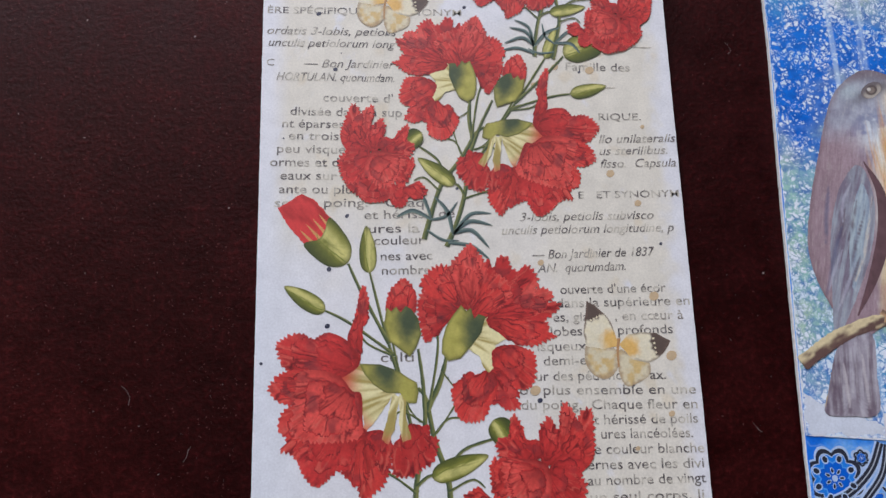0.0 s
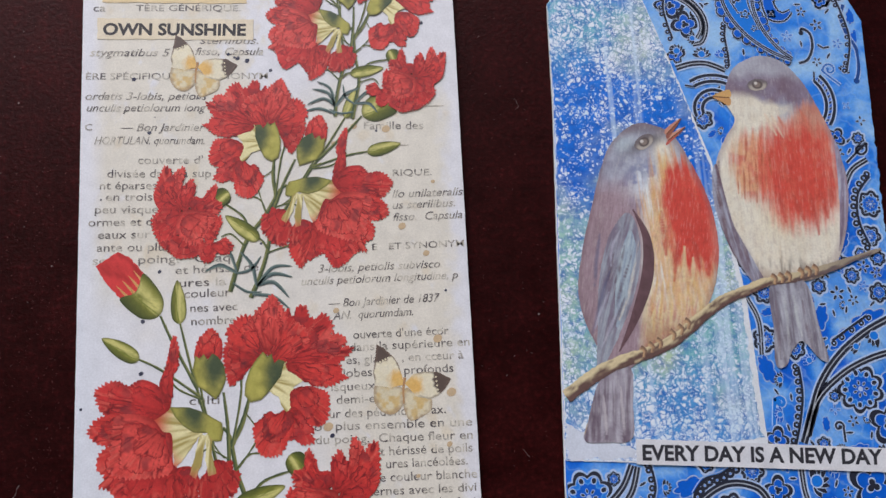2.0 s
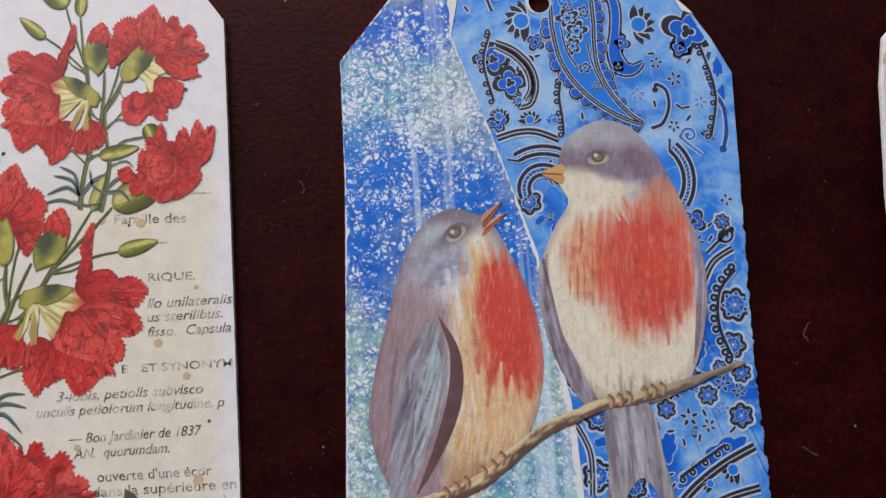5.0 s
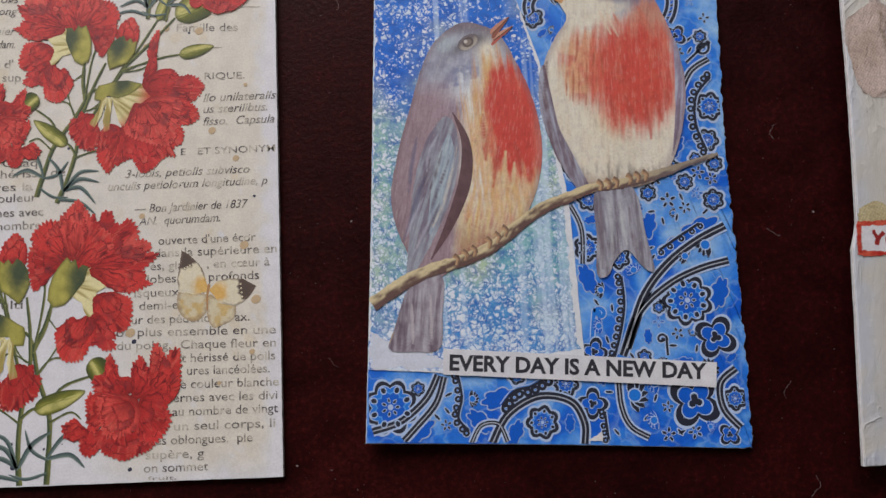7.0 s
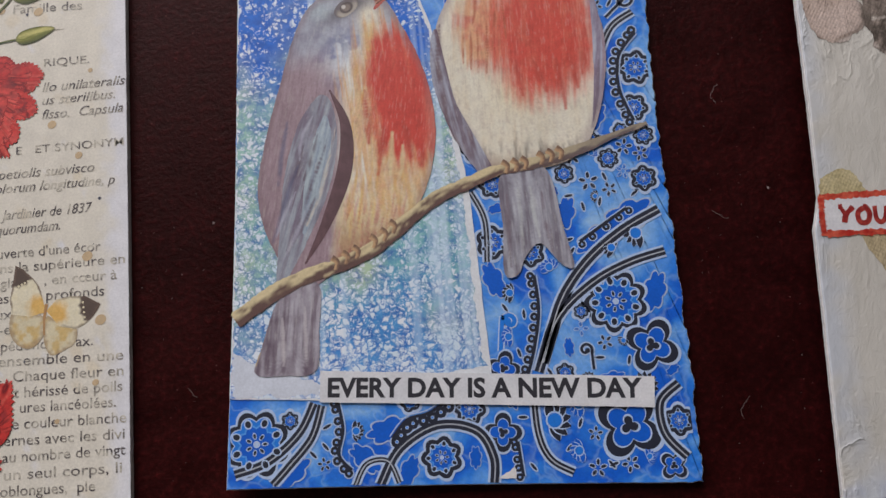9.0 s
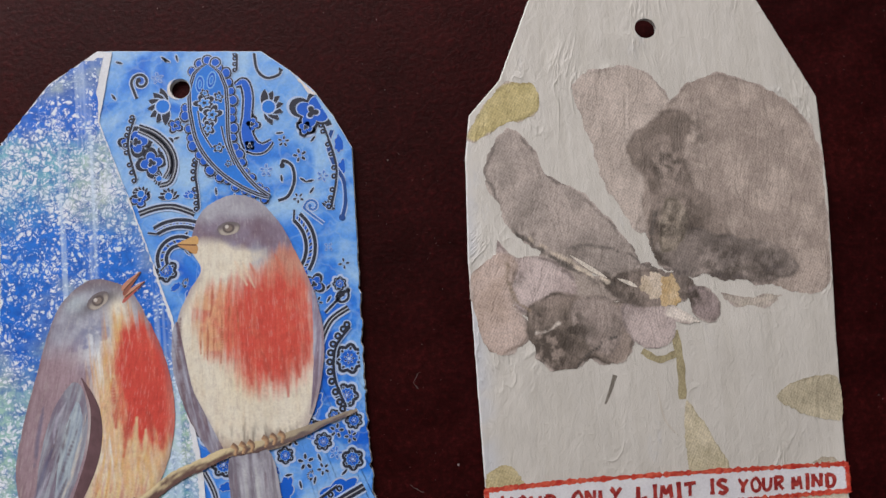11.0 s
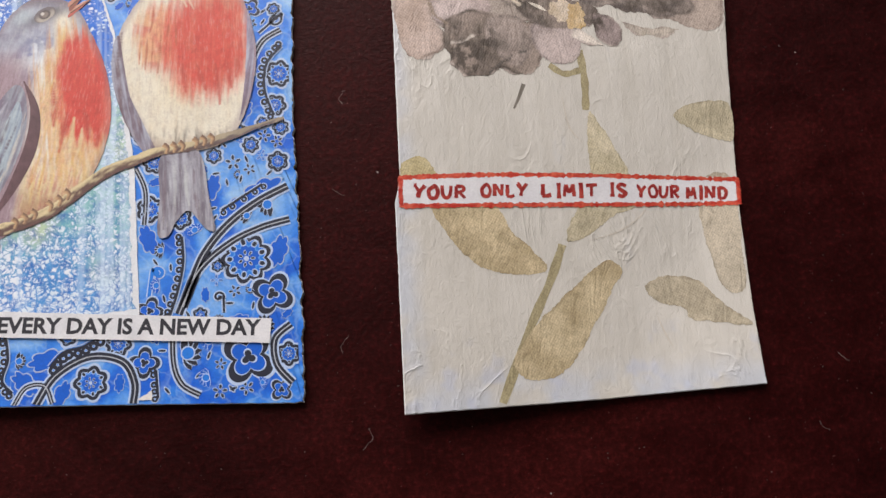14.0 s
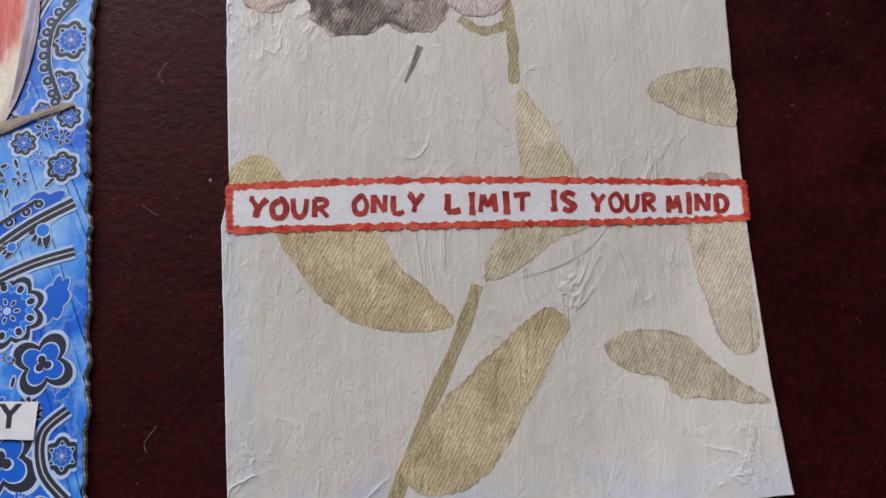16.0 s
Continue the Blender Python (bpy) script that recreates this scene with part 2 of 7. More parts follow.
def wash_material():
    """Watercolour washes printed on a napkin, with the weave of the cloth showing."""
    m, nt, b = base_material("napkin_watercolour", 0.55, 0.3)
    at = nt.nodes.new("ShaderNodeAttribute")
    at.attribute_name = "Col"
    tc = nt.nodes.new("ShaderNodeTexCoord")
    mp = nt.nodes.new("ShaderNodeMapping")
    mp.inputs["Rotation"].default_value = (0, 0, radians(32))
    nt.links.new(tc.outputs["Object"], mp.inputs["Vector"])
    wave = node(nt, "ShaderNodeTexWave", Scale=640, Distortion=0.8)
    nt.links.new(mp.outputs[0], wave.inputs["Vector"])
    v = coords(nt)
    n = noise_tex(nt, v, 420, 5.0, 0.65)
    wr = noise_tex(nt, coords(nt, (1, 0.3, 1)), 300, 4.0, 0.6, 1.2)
    mp2 = nt.nodes.new("ShaderNodeMapping")
    mp2.inputs["Rotation"].default_value = (0, 0, radians(122))
    nt.links.new(tc.outputs["Object"], mp2.inputs["Vector"])
    weft = node(nt, "ShaderNodeTexWave", Scale=600, Distortion=0.8)
    nt.links.new(mp2.outputs[0], weft.inputs["Vector"])
    col = mix(nt, 1.0, at.outputs["Color"], ramp(nt, wave.outputs["Fac"], [(0.0, grey(0.93)), (1.0, grey(1.03))]), "MULTIPLY")
    col = mix(nt, 1.0, col, ramp(nt, weft.outputs["Fac"], [(0.0, grey(0.94)), (1.0, grey(1.03))]), "MULTIPLY")
    col = mix(nt, 1.0, col, ramp(nt, n, [(0.3, grey(0.88)), (0.7, grey(1.08))]), "MULTIPLY")
    gran = noise_tex(nt, v, 1900, 4.0, 0.75)
    col = mix(nt, 1.0, col, ramp(nt, gran, [(0.34, grey(0.72)), (0.5, grey(0.98)), (0.7, grey(1.12))]), "MULTIPLY")
    nt.links.new(col, b.inputs["Base Color"])
    s = nt.nodes.new("ShaderNodeMath")
    s.operation = "MULTIPLY_ADD"
    nt.links.new(wave.outputs["Fac"], s.inputs[0])
    s.inputs[1].default_value = 0.04
    nt.links.new(wr, s.inputs[2])
    bump(nt, b, s.outputs[0], 0.8, 0.0005)
    return m


def plaster(name, c):
    m, nt, b = base_material(name, 0.8, 0.2)
    n = noise_tex(nt, coords(nt), 4, 5.0)
    nt.links.new(ramp(nt, n, [(0.3, tuple(0.85 * np.array(c))), (0.7, tuple(c))]), b.inputs["Base Color"])
    return m


CARD, TABLE, CRACKLE, GROUND, GESSO, WASH = card_material(), table_material(), crackle_material(), paisley_ground_material(), gesso_material(), wash_material()
DUST, dnt, db = base_material("pale_dust", 0.8, 0.2)
db.inputs["Base Color"].default_value = (0.2, 0.15, 0.145, 1)

# ---- drawing helpers: all lengths in millimetres on the cards ----
TBL = np.random.RandomState(7).rand(256, 256)


def vn(x, y):
    """Smooth value noise, 0 to 1, one cell a unit."""
    x, y = np.asarray(x, float), np.asarray(y, float)
    xi, yi = np.floor(x).astype(int), np.floor(y).astype(int)
    fx, fy = x - xi, y - yi
    fx, fy = fx * fx * (3 - 2 * fx), fy * fy * (3 - 2 * fy)
    t = lambda i, j: TBL[i & 255, j & 255]
    return (t(xi, yi) * (1 - fx) + t(xi + 1, yi) * fx) * (1 - fy) + (t(xi, yi + 1) * (1 - fx) + t(xi + 1, yi + 1) * fx) * fy


def fbm(x, y, k=3):
    s, a, tot = 0.0, 1.0, 0.0
    for i in range(k):
        s, tot = s + a * vn(x * 2 ** i + 17.3 * i, y * 2 ** i + 5.1 * i), tot + a
        a *= 0.55
    return s / tot


def smooth(a, b, x):
    t = np.clip((np.asarray(x, float) - a) / (b - a), 0, 1)
    return t * t * (3 - 2 * t)


def lerp(a, b, t):
    t = np.asarray(t)[..., None]
    return np.asarray(a) * (1 - t) + np.asarray(b) * t


def spline(pts, n=8, closed=False):
    """Catmull-Rom through a few control points."""
    p = np.array(pts, float)
    k = len(p)
    get = (lambda i: p[i % k]) if closed else (lambda i: p[min(max(i, 0), k - 1)])
    u = np.linspace(0, 1, n, endpoint=False)[:, None]
    out = []
    for i in range(k if closed else k - 1):
        a, b, c, d = get(i - 1), get(i), get(i + 1), get(i + 2)
        out.append(0.5 * (2 * b + (c - a) * u + (2 * a - 5 * b + 4 * c - d) * u ** 2 + (3 * b - a - 3 * c + d) * u ** 3))
    if not closed:
        out.append(p[-1:])
    return np.concatenate(out)


def polygon(pts, step=0.5):
    """A closed outline with straight edges, cut into short steps."""
    p = np.array(pts, float)
    out = []
    for a, b in zip(p, np.roll(p, -1, 0)):
        k = max(1, int(np.hypot(*(b - a)) / step))
        out.append(a + (b - a) * np.linspace(0, 1, k, endpoint=False)[:, None])
    return np.concatenate(out)


def normals(o, closed=True):
    d = (np.roll(o, -1, 0) - np.roll(o, 1, 0)) if closed else np.gradient(o, axis=0)
    d = d / np.maximum(np.hypot(d[:, 0], d[:, 1]), 1e-9)[:, None]
    return np.stack([d[:, 1], -d[:, 0]], 1)


def ccw(o):
    x, y = o.T
    return o if np.sum(x * np.roll(y, -1) - np.roll(x, -1) * y) > 0 else o[::-1]


def roughen(o, amount, size=1.0, seed=0.0):
    """Frays an outline by noise."""
    o = ccw(np.asarray(o, float))
    return o + normals(o) * ((fbm(o[:, 0] / size + seed, o[:, 1] / size + seed * 1.7, 3) - 0.5) * 2 * amount)[:, None]


def turned(pts, cx, cy, deg=0, s=1.0, mirror=False):
    p = np.array(pts, float) * s
    if mirror:
        p[:, 0] *= -1
    a = radians(deg)
    return np.stack([cx + p[:, 0] * math.cos(a) - p[:, 1] * math.sin(a), cy + p[:, 0] * math.sin(a) + p[:, 1] * math.cos(a)], 1)


def quad_mesh(name, v, f, c, material):
    me = bpy.data.meshes.new(name)
    me.vertices.add(len(v))
    me.vertices.foreach_set("co", np.ascontiguousarray(v, np.float32).ravel())
    me.loops.add(4 * len(f))
    me.loops.foreach_set("vertex_index", np.ascontiguousarray(f, np.int32).ravel())
    me.polygons.add(len(f))
    me.polygons.foreach_set("loop_start", np.arange(0, 4 * len(f), 4, dtype=np.int32))
    me.update(calc_edges=True)
    at = me.color_attributes.new("Col", "FLOAT_COLOR", "POINT")
    at.data.foreach_set("color", np.concatenate([np.clip(c, 0, 1), np.ones((len(c), 1))], 1).astype(np.float32).ravel())
    me.materials.append(material)
    me.polygons.foreach_set("use_smooth", np.zeros(len(me.polygons), bool))
    me.update()
    return me


PRESS = [0.12]  # how far the stacked layers of a picture are pressed together


def close(z):
    return TOP + (z - TOP) * PRESS[0] if z > TOP else z


class Art:
    """A flat picture built of shapes laid one on another, each a few thousandths of a millimetre higher."""

    def __init__(self, z=0.0, step=0.004, move=None):
        self.v, self.f, self.c, self.n, self.z, self.step, self.move = [], [], [], 0, z, step, move

    def put(self, xy, faces, cols):
        if self.move is not None:
            xy = self.move(xy)
        self.v.append(np.column_stack([xy, np.full(len(xy), self.z)]))
        self.f.append(np.asarray(faces) + self.n)
        self.c.append(np.broadcast_to(np.asarray(cols, float), (len(xy), 3)))
        self.n += len(xy)
        self.z += self.step
        return self

    def fill(self, outline, col, rings=4, center=None):
        o = ccw(np.asarray(outline, float))
        c = np.mean(o, 0) if center is None else np.array(center, float)
        d = o - c
        far, th = np.hypot(d[:, 0], d[:, 1]), np.unwrap(np.arctan2(d[:, 1], d[:, 0]))
        th = np.maximum.accumulate(th)
        th = np.minimum(th, th[0] + 2 * np.pi - 1e-4) + np.arange(len(o)) * 1e-7
        o = c + far[:, None] * np.stack([np.cos(th), np.sin(th)], 1)
        s = np.linspace(0.002, 1, rings + 1)
        k = len(o)
        xy = (c + (o[None] - c) * s[:, None, None]).reshape(-1, 2)
        i, j = np.meshgrid(np.arange(rings), np.arange(k), indexing="ij")
        jn = (j + 1) % k
        faces = np.stack([i * k + j, (i + 1) * k + j, (i + 1) * k + jn, i * k + jn], -1).reshape(-1, 4)
        return self.put(xy, faces, col(xy[:, 0], xy[:, 1], np.repeat(s, k)) if callable(col) else col)

    def ribbon(self, pts, w, col, n=8, closed=False, across=1):
        p = spline(pts, n, closed) if n > 1 else np.asarray(pts, float)
        k = len(p)
        nn = normals(p, closed)
        u = np.linspace(0, 1, k)
        ww = w(u) if callable(w) else np.full(k, w)
        t = np.linspace(-0.5, 0.5, across + 1)
        xy = (p[:, None] + nn[:, None] * (ww[:, None] * t[None])[..., None]).reshape(-1, 2)
        m = across + 1
        i, j = np.meshgrid(np.arange(k if closed else k - 1), np.arange(across), indexing="ij")
        inn = (i + 1) % k
        faces = np.stack([i * m + j, i * m + j + 1, inn * m + j + 1, inn * m + j], -1).reshape(-1, 4)[:, ::-1]
        return self.put(xy, faces, col(xy[:, 0], xy[:, 1], np.repeat(u, m), np.tile(t, k)) if callable(col) else col)

    def dot(self, x, y, r, col, k=10, squash=1.0, deg=0):
        a = np.linspace(0, 2 * np.pi, k, endpoint=False)
        return self.fill(turned(np.stack([r * np.cos(a), r * squash * np.sin(a)], 1), x, y, deg), col, 1)

    def thing(self, name, parent, z, material=None, label=""):
        v = np.concatenate(self.v) / 1000.0
        v[:, 2] = v[:, 2] * PRESS[0] + close(z)
        ob = new(name, quad_mesh(name, v, np.concatenate(self.f), np.concatenate(self.c), material or PRINT))
        ob.parent = parent
        return tagged(ob, label) if label else ob


def plate(name, outline, hole, radius, z0, z1, material, parent=None, rings=3, colours=None, edge=0.12):
    """A card with a punched hole: faces above and below, a rounded rim and the wall of the hole."""
    o = ccw(np.asarray(outline, float))
    k = len(o)
    h = np.array(hole, float)
    d = o - h
    inner = h + radius * d / np.hypot(d[:, 0], d[:, 1])[:, None]
    rim = o - normals(o) * edge
    s = np.linspace(0, 1, rings + 1)
    top = inner[None] + (rim - inner)[None] * s[:, None, None]
    e = edge * 0.7 / 1000
    loops = [np.column_stack([r, np.full(k, z1 * 1000)]) for r in top]
    loops += [np.column_stack([o, np.full(k, (z1 - e) * 1000)])]
    loops += [np.column_stack([inner + (o - inner) * q, np.full(k, z0 * 1000)]) for q in s[::-1]]
    v = np.concatenate(loops) / 1000
    m = len(loops)
    i, j = np.meshgrid(np.arange(m), np.arange(k), indexing="ij")
    i2, jn = (i + 1) % m, (j + 1) % k
    f = np.stack([i * k + j, i2 * k + j, i2 * k + jn, i * k + jn], -1).reshape(-1, 4)
    xy = v[:, :2] * 1000
    c = colours(xy[:, 0], xy[:, 1]) if colours else np.full((len(v), 3), 0.7)
    ob = new(name, quad_mesh(name, v, f, c, material))
    ob.parent = parent
    return ob


def lettering(name, text, x, y, width, size, parent, z, material, col, deg=0.0, bold=0.0, shear=0.0, label="", jitter=0.0):
    """A line of print, its left end at x, its middle at y."""
    cu = bpy.data.curves.new(name, "FONT")
    cu.body, cu.size, cu.resolution_u, cu.fill_mode, cu.shear = text, 1.0, 3, "FRONT", shear
    cu.offset = bold
    tmp = bpy.data.objects.new(name, cu)
    scene.collection.objects.link(tmp)
    me = bpy.data.meshes.new_from_object(tmp.evaluated_get(bpy.context.evaluated_depsgraph_get()))
    bpy.data.objects.remove(tmp)
    n = len(me.vertices)
    co = np.empty(3 * n, np.float32)
    me.vertices.foreach_get("co", co)
    co = co.reshape(-1, 3)
    co[:, 0] -= co[:, 0].min()
    sx = width / max(co[:, 0].max(), 1e-6)
    p = np.stack([co[:, 0] * sx, (co[:, 1] - 0.33) * size], 1)
    if jitter:
        p = p + jitter * (np.stack([fbm(p[:, 0] * 1.1, p[:, 1] * 1.1 + 9), fbm(p[:, 0] * 1.1 + 40, p[:, 1] * 1.1)], 1) - 0.5)
    p = turned(p, x, y, deg) / 1000
    me.vertices.foreach_set("co", np.column_stack([p, np.full(n, close(z))]).astype(np.float32).ravel())
    at = me.color_attributes.new("Col", "FLOAT_COLOR", "POINT")
    at.data.foreach_set("color", np.tile(np.array([*col, 1.0], np.float32), n))
    me.materials.clear()
    me.materials.append(material)
    me.update()
    ob = new(name, me)
    ob.parent = parent
    return tagged(ob, label) if label else ob


def settle(thing, m, lift):
    """Lays a card on the table: its small shift and stretch, and the height to which its corners curl."""
    for ob in thing.children_recursive:
        me = ob.data
        n = len(me.vertices)
        co = np.empty(3 * n, np.float32)
        me.vertices.foreach_get("co", co)
        co = co.reshape(-1, 3).astype(float)
        x, y = co[:, 0] * 1000, co[:, 1] * 1000
        q = np.stack([x * m[0] + y * m[2] + m[4], x * m[1] + y * m[3] + m[5]], 1)
        co[:, :2], co[:, 2] = q / 1000, co[:, 2] + lift(q[:, 0], q[:, 1]) / 1000
        me.vertices.foreach_set("co", co.astype(np.float32).ravel())
        me.update()


STROKES = {"Y": [[(0, 1), (0.45, 0.5)], [(1, 1), (0.45, 0.5), (0.3, 0)], [(-0.1, 0.98), (0.15, 1.0)]], "O": [[(0.5, 0.95), (0.05, 0.6), (0.2, 0.05), (0.75, 0.02), (0.98, 0.5), (0.7, 0.92), (0.45, 0.94)]], "U": [[(0.05, 1), (0.1, 0.3), (0.45, 0.02), (0.85, 0.3), (0.95, 1)]],
           "R": [[(0.1, 0), (0.1, 1)], [(0.1, 0.95), (0.75, 0.95), (0.85, 0.65), (0.15, 0.45)], [(0.35, 0.5), (0.95, 0)]], "N": [[(0.05, 0), (0.1, 0.98)], [(0.1, 0.95), (0.88, 0.05)], [(0.88, 0.05), (0.95, 1)]], "L": [[(0.15, 1), (0.12, 0.05)], [(0.1, 0.05), (0.55, 0.03), (0.9, 0.14)]],
           "I": [[(0.5, 0.98), (0.5, 0.02)], [(0.15, 0.98), (0.85, 1.0)], [(0.12, 0.02), (0.88, 0.0)]], "M": [[(0.05, 0), (0.15, 0.98)], [(0.15, 0.95), (0.5, 0.35), (0.85, 0.95)], [(0.85, 0.98), (0.97, 0)]], "T": [[(0.5, 0.95), (0.48, 0)], [(0.0, 0.92), (0.5, 0.97), (1.0, 0.98)]],
           "S": [[(0.9, 0.85), (0.5, 1.0), (0.12, 0.75), (0.5, 0.5), (0.88, 0.28), (0.5, 0.0), (0.08, 0.15)]], "D": [[(0.15, 0), (0.12, 1)], [(0.12, 0.95), (0.7, 0.85), (0.92, 0.45), (0.65, 0.08), (0.12, 0.03)]]}


def brush_word(name, text, x, y, width, height, deg, parent, z, seed):
    """A word painted by hand, stroke by stroke, in red marker."""
    r = random.Random(seed)
    cell = width / (len(text) - 0.25 - 0.45 * text.count("I"))
    at = 0.0
    for ch in text:
        w = cell * (0.40 if ch == "I" else 0.74)
        tilt, up = r.uniform(-5, 5), r.uniform(-0.15, 0.15)
        art = Art(0.0, 0.0015)
        for stroke in STROKES[ch]:
            p = [(at + w * a + r.uniform(-0.06, 0.06), height * (b - 0.5) + up + r.uniform(-0.07, 0.07)) for a, b in stroke]
            p = turned(np.array(p) @ np.array([[1, 0], [math.tan(radians(-tilt)) * 0.5, 1]]), x, y, deg)
            base = r.uniform(0.58, 0.8)
            art.ribbon(p, lambda u: base * (0.85 + 0.35 * vn(u * 7 + seed, u * 0 + at)), lambda px, py, u, t: lerp(C(150, 40, 40), C(190, 76, 66), smooth(0.3, 0.75, fbm(px * 1.6, py * 1.6, 3))), 9, False, 2)
        art.thing(name, parent, z, PAINT)
        at += cell * (0.55 if ch == "I" else 1.0)


# ---- the unseen room, added to close the place ----
def block(name, x0, x1, y0, y1, z0, z1, material, parent=None, bevel=0.0):
    bm = bmesh.new()
    bmesh.ops.create_cube(bm, size=1.0)
    bmesh.ops.scale(bm, vec=(x1 - x0, y1 - y0, z1 - z0), verts=bm.verts)
    bmesh.ops.translate(bm, vec=((x0 + x1) / 2, (y0 + y1) / 2, (z0 + z1) / 2), verts=bm.verts)
    if bevel:
        bmesh.ops.bevel(bm, geom=bm.edges[:], offset=bevel, segments=2, affect="EDGES")
    me = bpy.data.meshes.new(name)
    bm.to_mesh(me)
    bm.free()
    me.materials.append(material)
    ob = new(name, me)
    ob.parent = parent
    return ob


# Walls and ceiling kept dark to cut bounce and reflections from the right.
WALL, CEIL, FLOOR = plaster("wall_plaster", (0.26, 0.245, 0.23)), plaster("ceiling_plaster", (0.34, 0.325, 0.31)), plaster("floor_tile", (0.25, 0.22, 0.2))
room = [
    ("floor", -2.0, 2.2, -2.0, 1.9, -0.80, -0.75, FLOOR), ("ceiling", -2.0, 2.2, -2.0, 1.9, 1.95, 2.0, CEIL),
    ("wall_west", -2.1, -2.0, -2.0, 1.9, -0.75, 1.95, WALL), ("wall_east", 2.2, 2.3, -2.0, 1.9, -0.75, 1.95, WALL),
    ("wall_south", -2.0, 2.2, -2.1, -2.0, -0.75, 1.95, WALL),
    ("wall_north_low", -2.0, 2.2, 1.9, 2.0, -0.75, WIN_Z[0], WALL), ("wall_north_high", -2.0, 2.2, 1.9, 2.0, WIN_Z[1], 1.95, WALL),
    ("wall_north_left", -2.0, WIN_X[0], 1.9, 2.0, WIN_Z[0], WIN_Z[1], WALL), ("wall_north_right", WIN_X[1], 2.2, 1.9, 2.0, WIN_Z[0], WIN_Z[1], WALL)]
for name, *dims in room:
    tagged(block(name, *dims), "plain surface of the added, unseen room", "wall" if "wall" in name else name, kind="structure")

# ---- the table under dark red leather cloth, hemmed by a stitched ridge ----
table = tagged(new("table"), "table covered in dark red leathercloth with a stitched hem", "table")
block("tabletop", -0.6, 0.8, -0.42, 0.26, -0.022, 0.0, TABLE, table, 0.004)
for lx, ly in ((-0.55, -0.37), (0.75, -0.37), (-0.55, 0.21), (0.75, 0.21)):
    block("leg", lx - 0.025, lx + 0.025, ly - 0.025, ly + 0.025, -0.75, -0.0225, TABLE, table, 0.003)


def seam(x):
    return 160.6 - 0.069 * x


hem_v, hem_f = [], []
XS = np.linspace(-150, 330, 97)
for i, x in enumerate(XS):
    for k in range(9):
        a = math.pi * k / 8
        hem_v.append((x / 1000, (seam(x) + 2.2 + 2.2 * -math.cos(a)) / 1000, 0.0009 * math.sin(a) - 0.0002 + 0.00012 * vn(x / 3, k)))
        if i and k:
            j = i * 9 + k
            hem_f.append((j - 10, j - 9, j, j - 1))
hem = new("hem_ridge", quad_mesh("hem_ridge", np.array(hem_v), np.array(hem_f)[:, ::-1], np.full((len(hem_v), 3), 0.1), TABLE))
hem.parent = table
THREAD, tnt, tb = base_material("dusty_red_thread", 0.7, 0.2)
tnt.links.new(ramp(tnt, noise_tex(tnt, coords(tnt), 1500, 3.0), [(0.3, (0.05, 0.012, 0.012)), (0.7, (0.17, 0.075, 0.07))]), tb.inputs["Base Color"])
bm = bmesh.new()
bmesh.ops.create_uvsphere(bm, u_segments=8, v_segments=5, radius=1.0)
bmesh.ops.scale(bm, vec=(0.00042, 0.0010, 0.0004), verts=bm.verts)
stitch_mesh = bpy.data.meshes.new("stitch")
bm.to_mesh(stitch_mesh)
bm.free()
stitch_mesh.materials.append(THREAD)
rs = random.Random(3)
for i in range(104):
    x = -40 + i * 2.2 + rs.uniform(-0.25, 0.25)
    st = new("stitch", stitch_mesh)
    st.parent = table
    st.matrix_basis = pose(x / 1000, (seam(x) + 0.2) / 1000, 0.0002, 0, 0, rs.uniform(-22, 12)) @ Matrix.Diagonal((1, rs.uniform(0.6, 1.15), 1, 1))

# dust and lint lying on the boards
rnd = random.Random(11)
GRIT, gnt, gb = base_material("reddish_grit_and_sheen", 0.8, 0.2)
gb.inputs["Base Color"].default_value = (0.13, 0.05, 0.045, 1)
# Scattered grit; the crowd at the left also paints in the cloth's sheen.
grit = Art(0.012, 0.0)
for _ in range(5200):
    u = rnd.random() ** 1.4
    x, y = (-3 - 85 * u, rnd.uniform(-40, 150)) if rnd.random() < 0.45 else (rnd.uniform(-80, 330), rnd.uniform(-70, 156))
    if -1.5 < x < 268.5 and -3 < y < 144 and not (81.5 < x < 95.5 or 172.5 < x < 189):
        continue
    grit.dot(x, y, rnd.uniform(0.04, 0.13), np.array([0.1, 0.04, 0.035]), 5, rnd.uniform(0.35, 1.0), rnd.uniform(0, 180))
tagged(grit.thing("grit", None, 0.0, GRIT, "fine reddish grit on the leathercloth, extra specks at left painting its sheen"), category="grit", kind="stuff")
dust = Art(0.02, 0.0)
cards = [(-1.5, 81.5, -1.5, 145), (95.5, 173, 0.5, 139), (189.5, 268.5, -3, 142), (100, 178, -160, -13)]
count = 0
while count < 1500:
    x, y = rnd.uniform(-75, 330), rnd.uniform(-70, 152 - 0)
    if any(a < x < b and c < y < d for a, b, c, d in cards):
        continue
    count += 1
    big = rnd.random() < 0.06
    r = rnd.uniform(0.14, 0.3) if big else rnd.uniform(0.04, 0.12)
    tone = rnd.uniform(0.35, 1.0)
    dust.dot(x, y, r, np.array([0.2, 0.16, 0.155]) * tone, 5, rnd.uniform(0.25, 0.9), rnd.uniform(0, 180))
tagged(dust.thing("dust", None, 0.0, DUST, "fine pale dust specks scattered on the dark red cloth"), category="dust", kind="stuff")


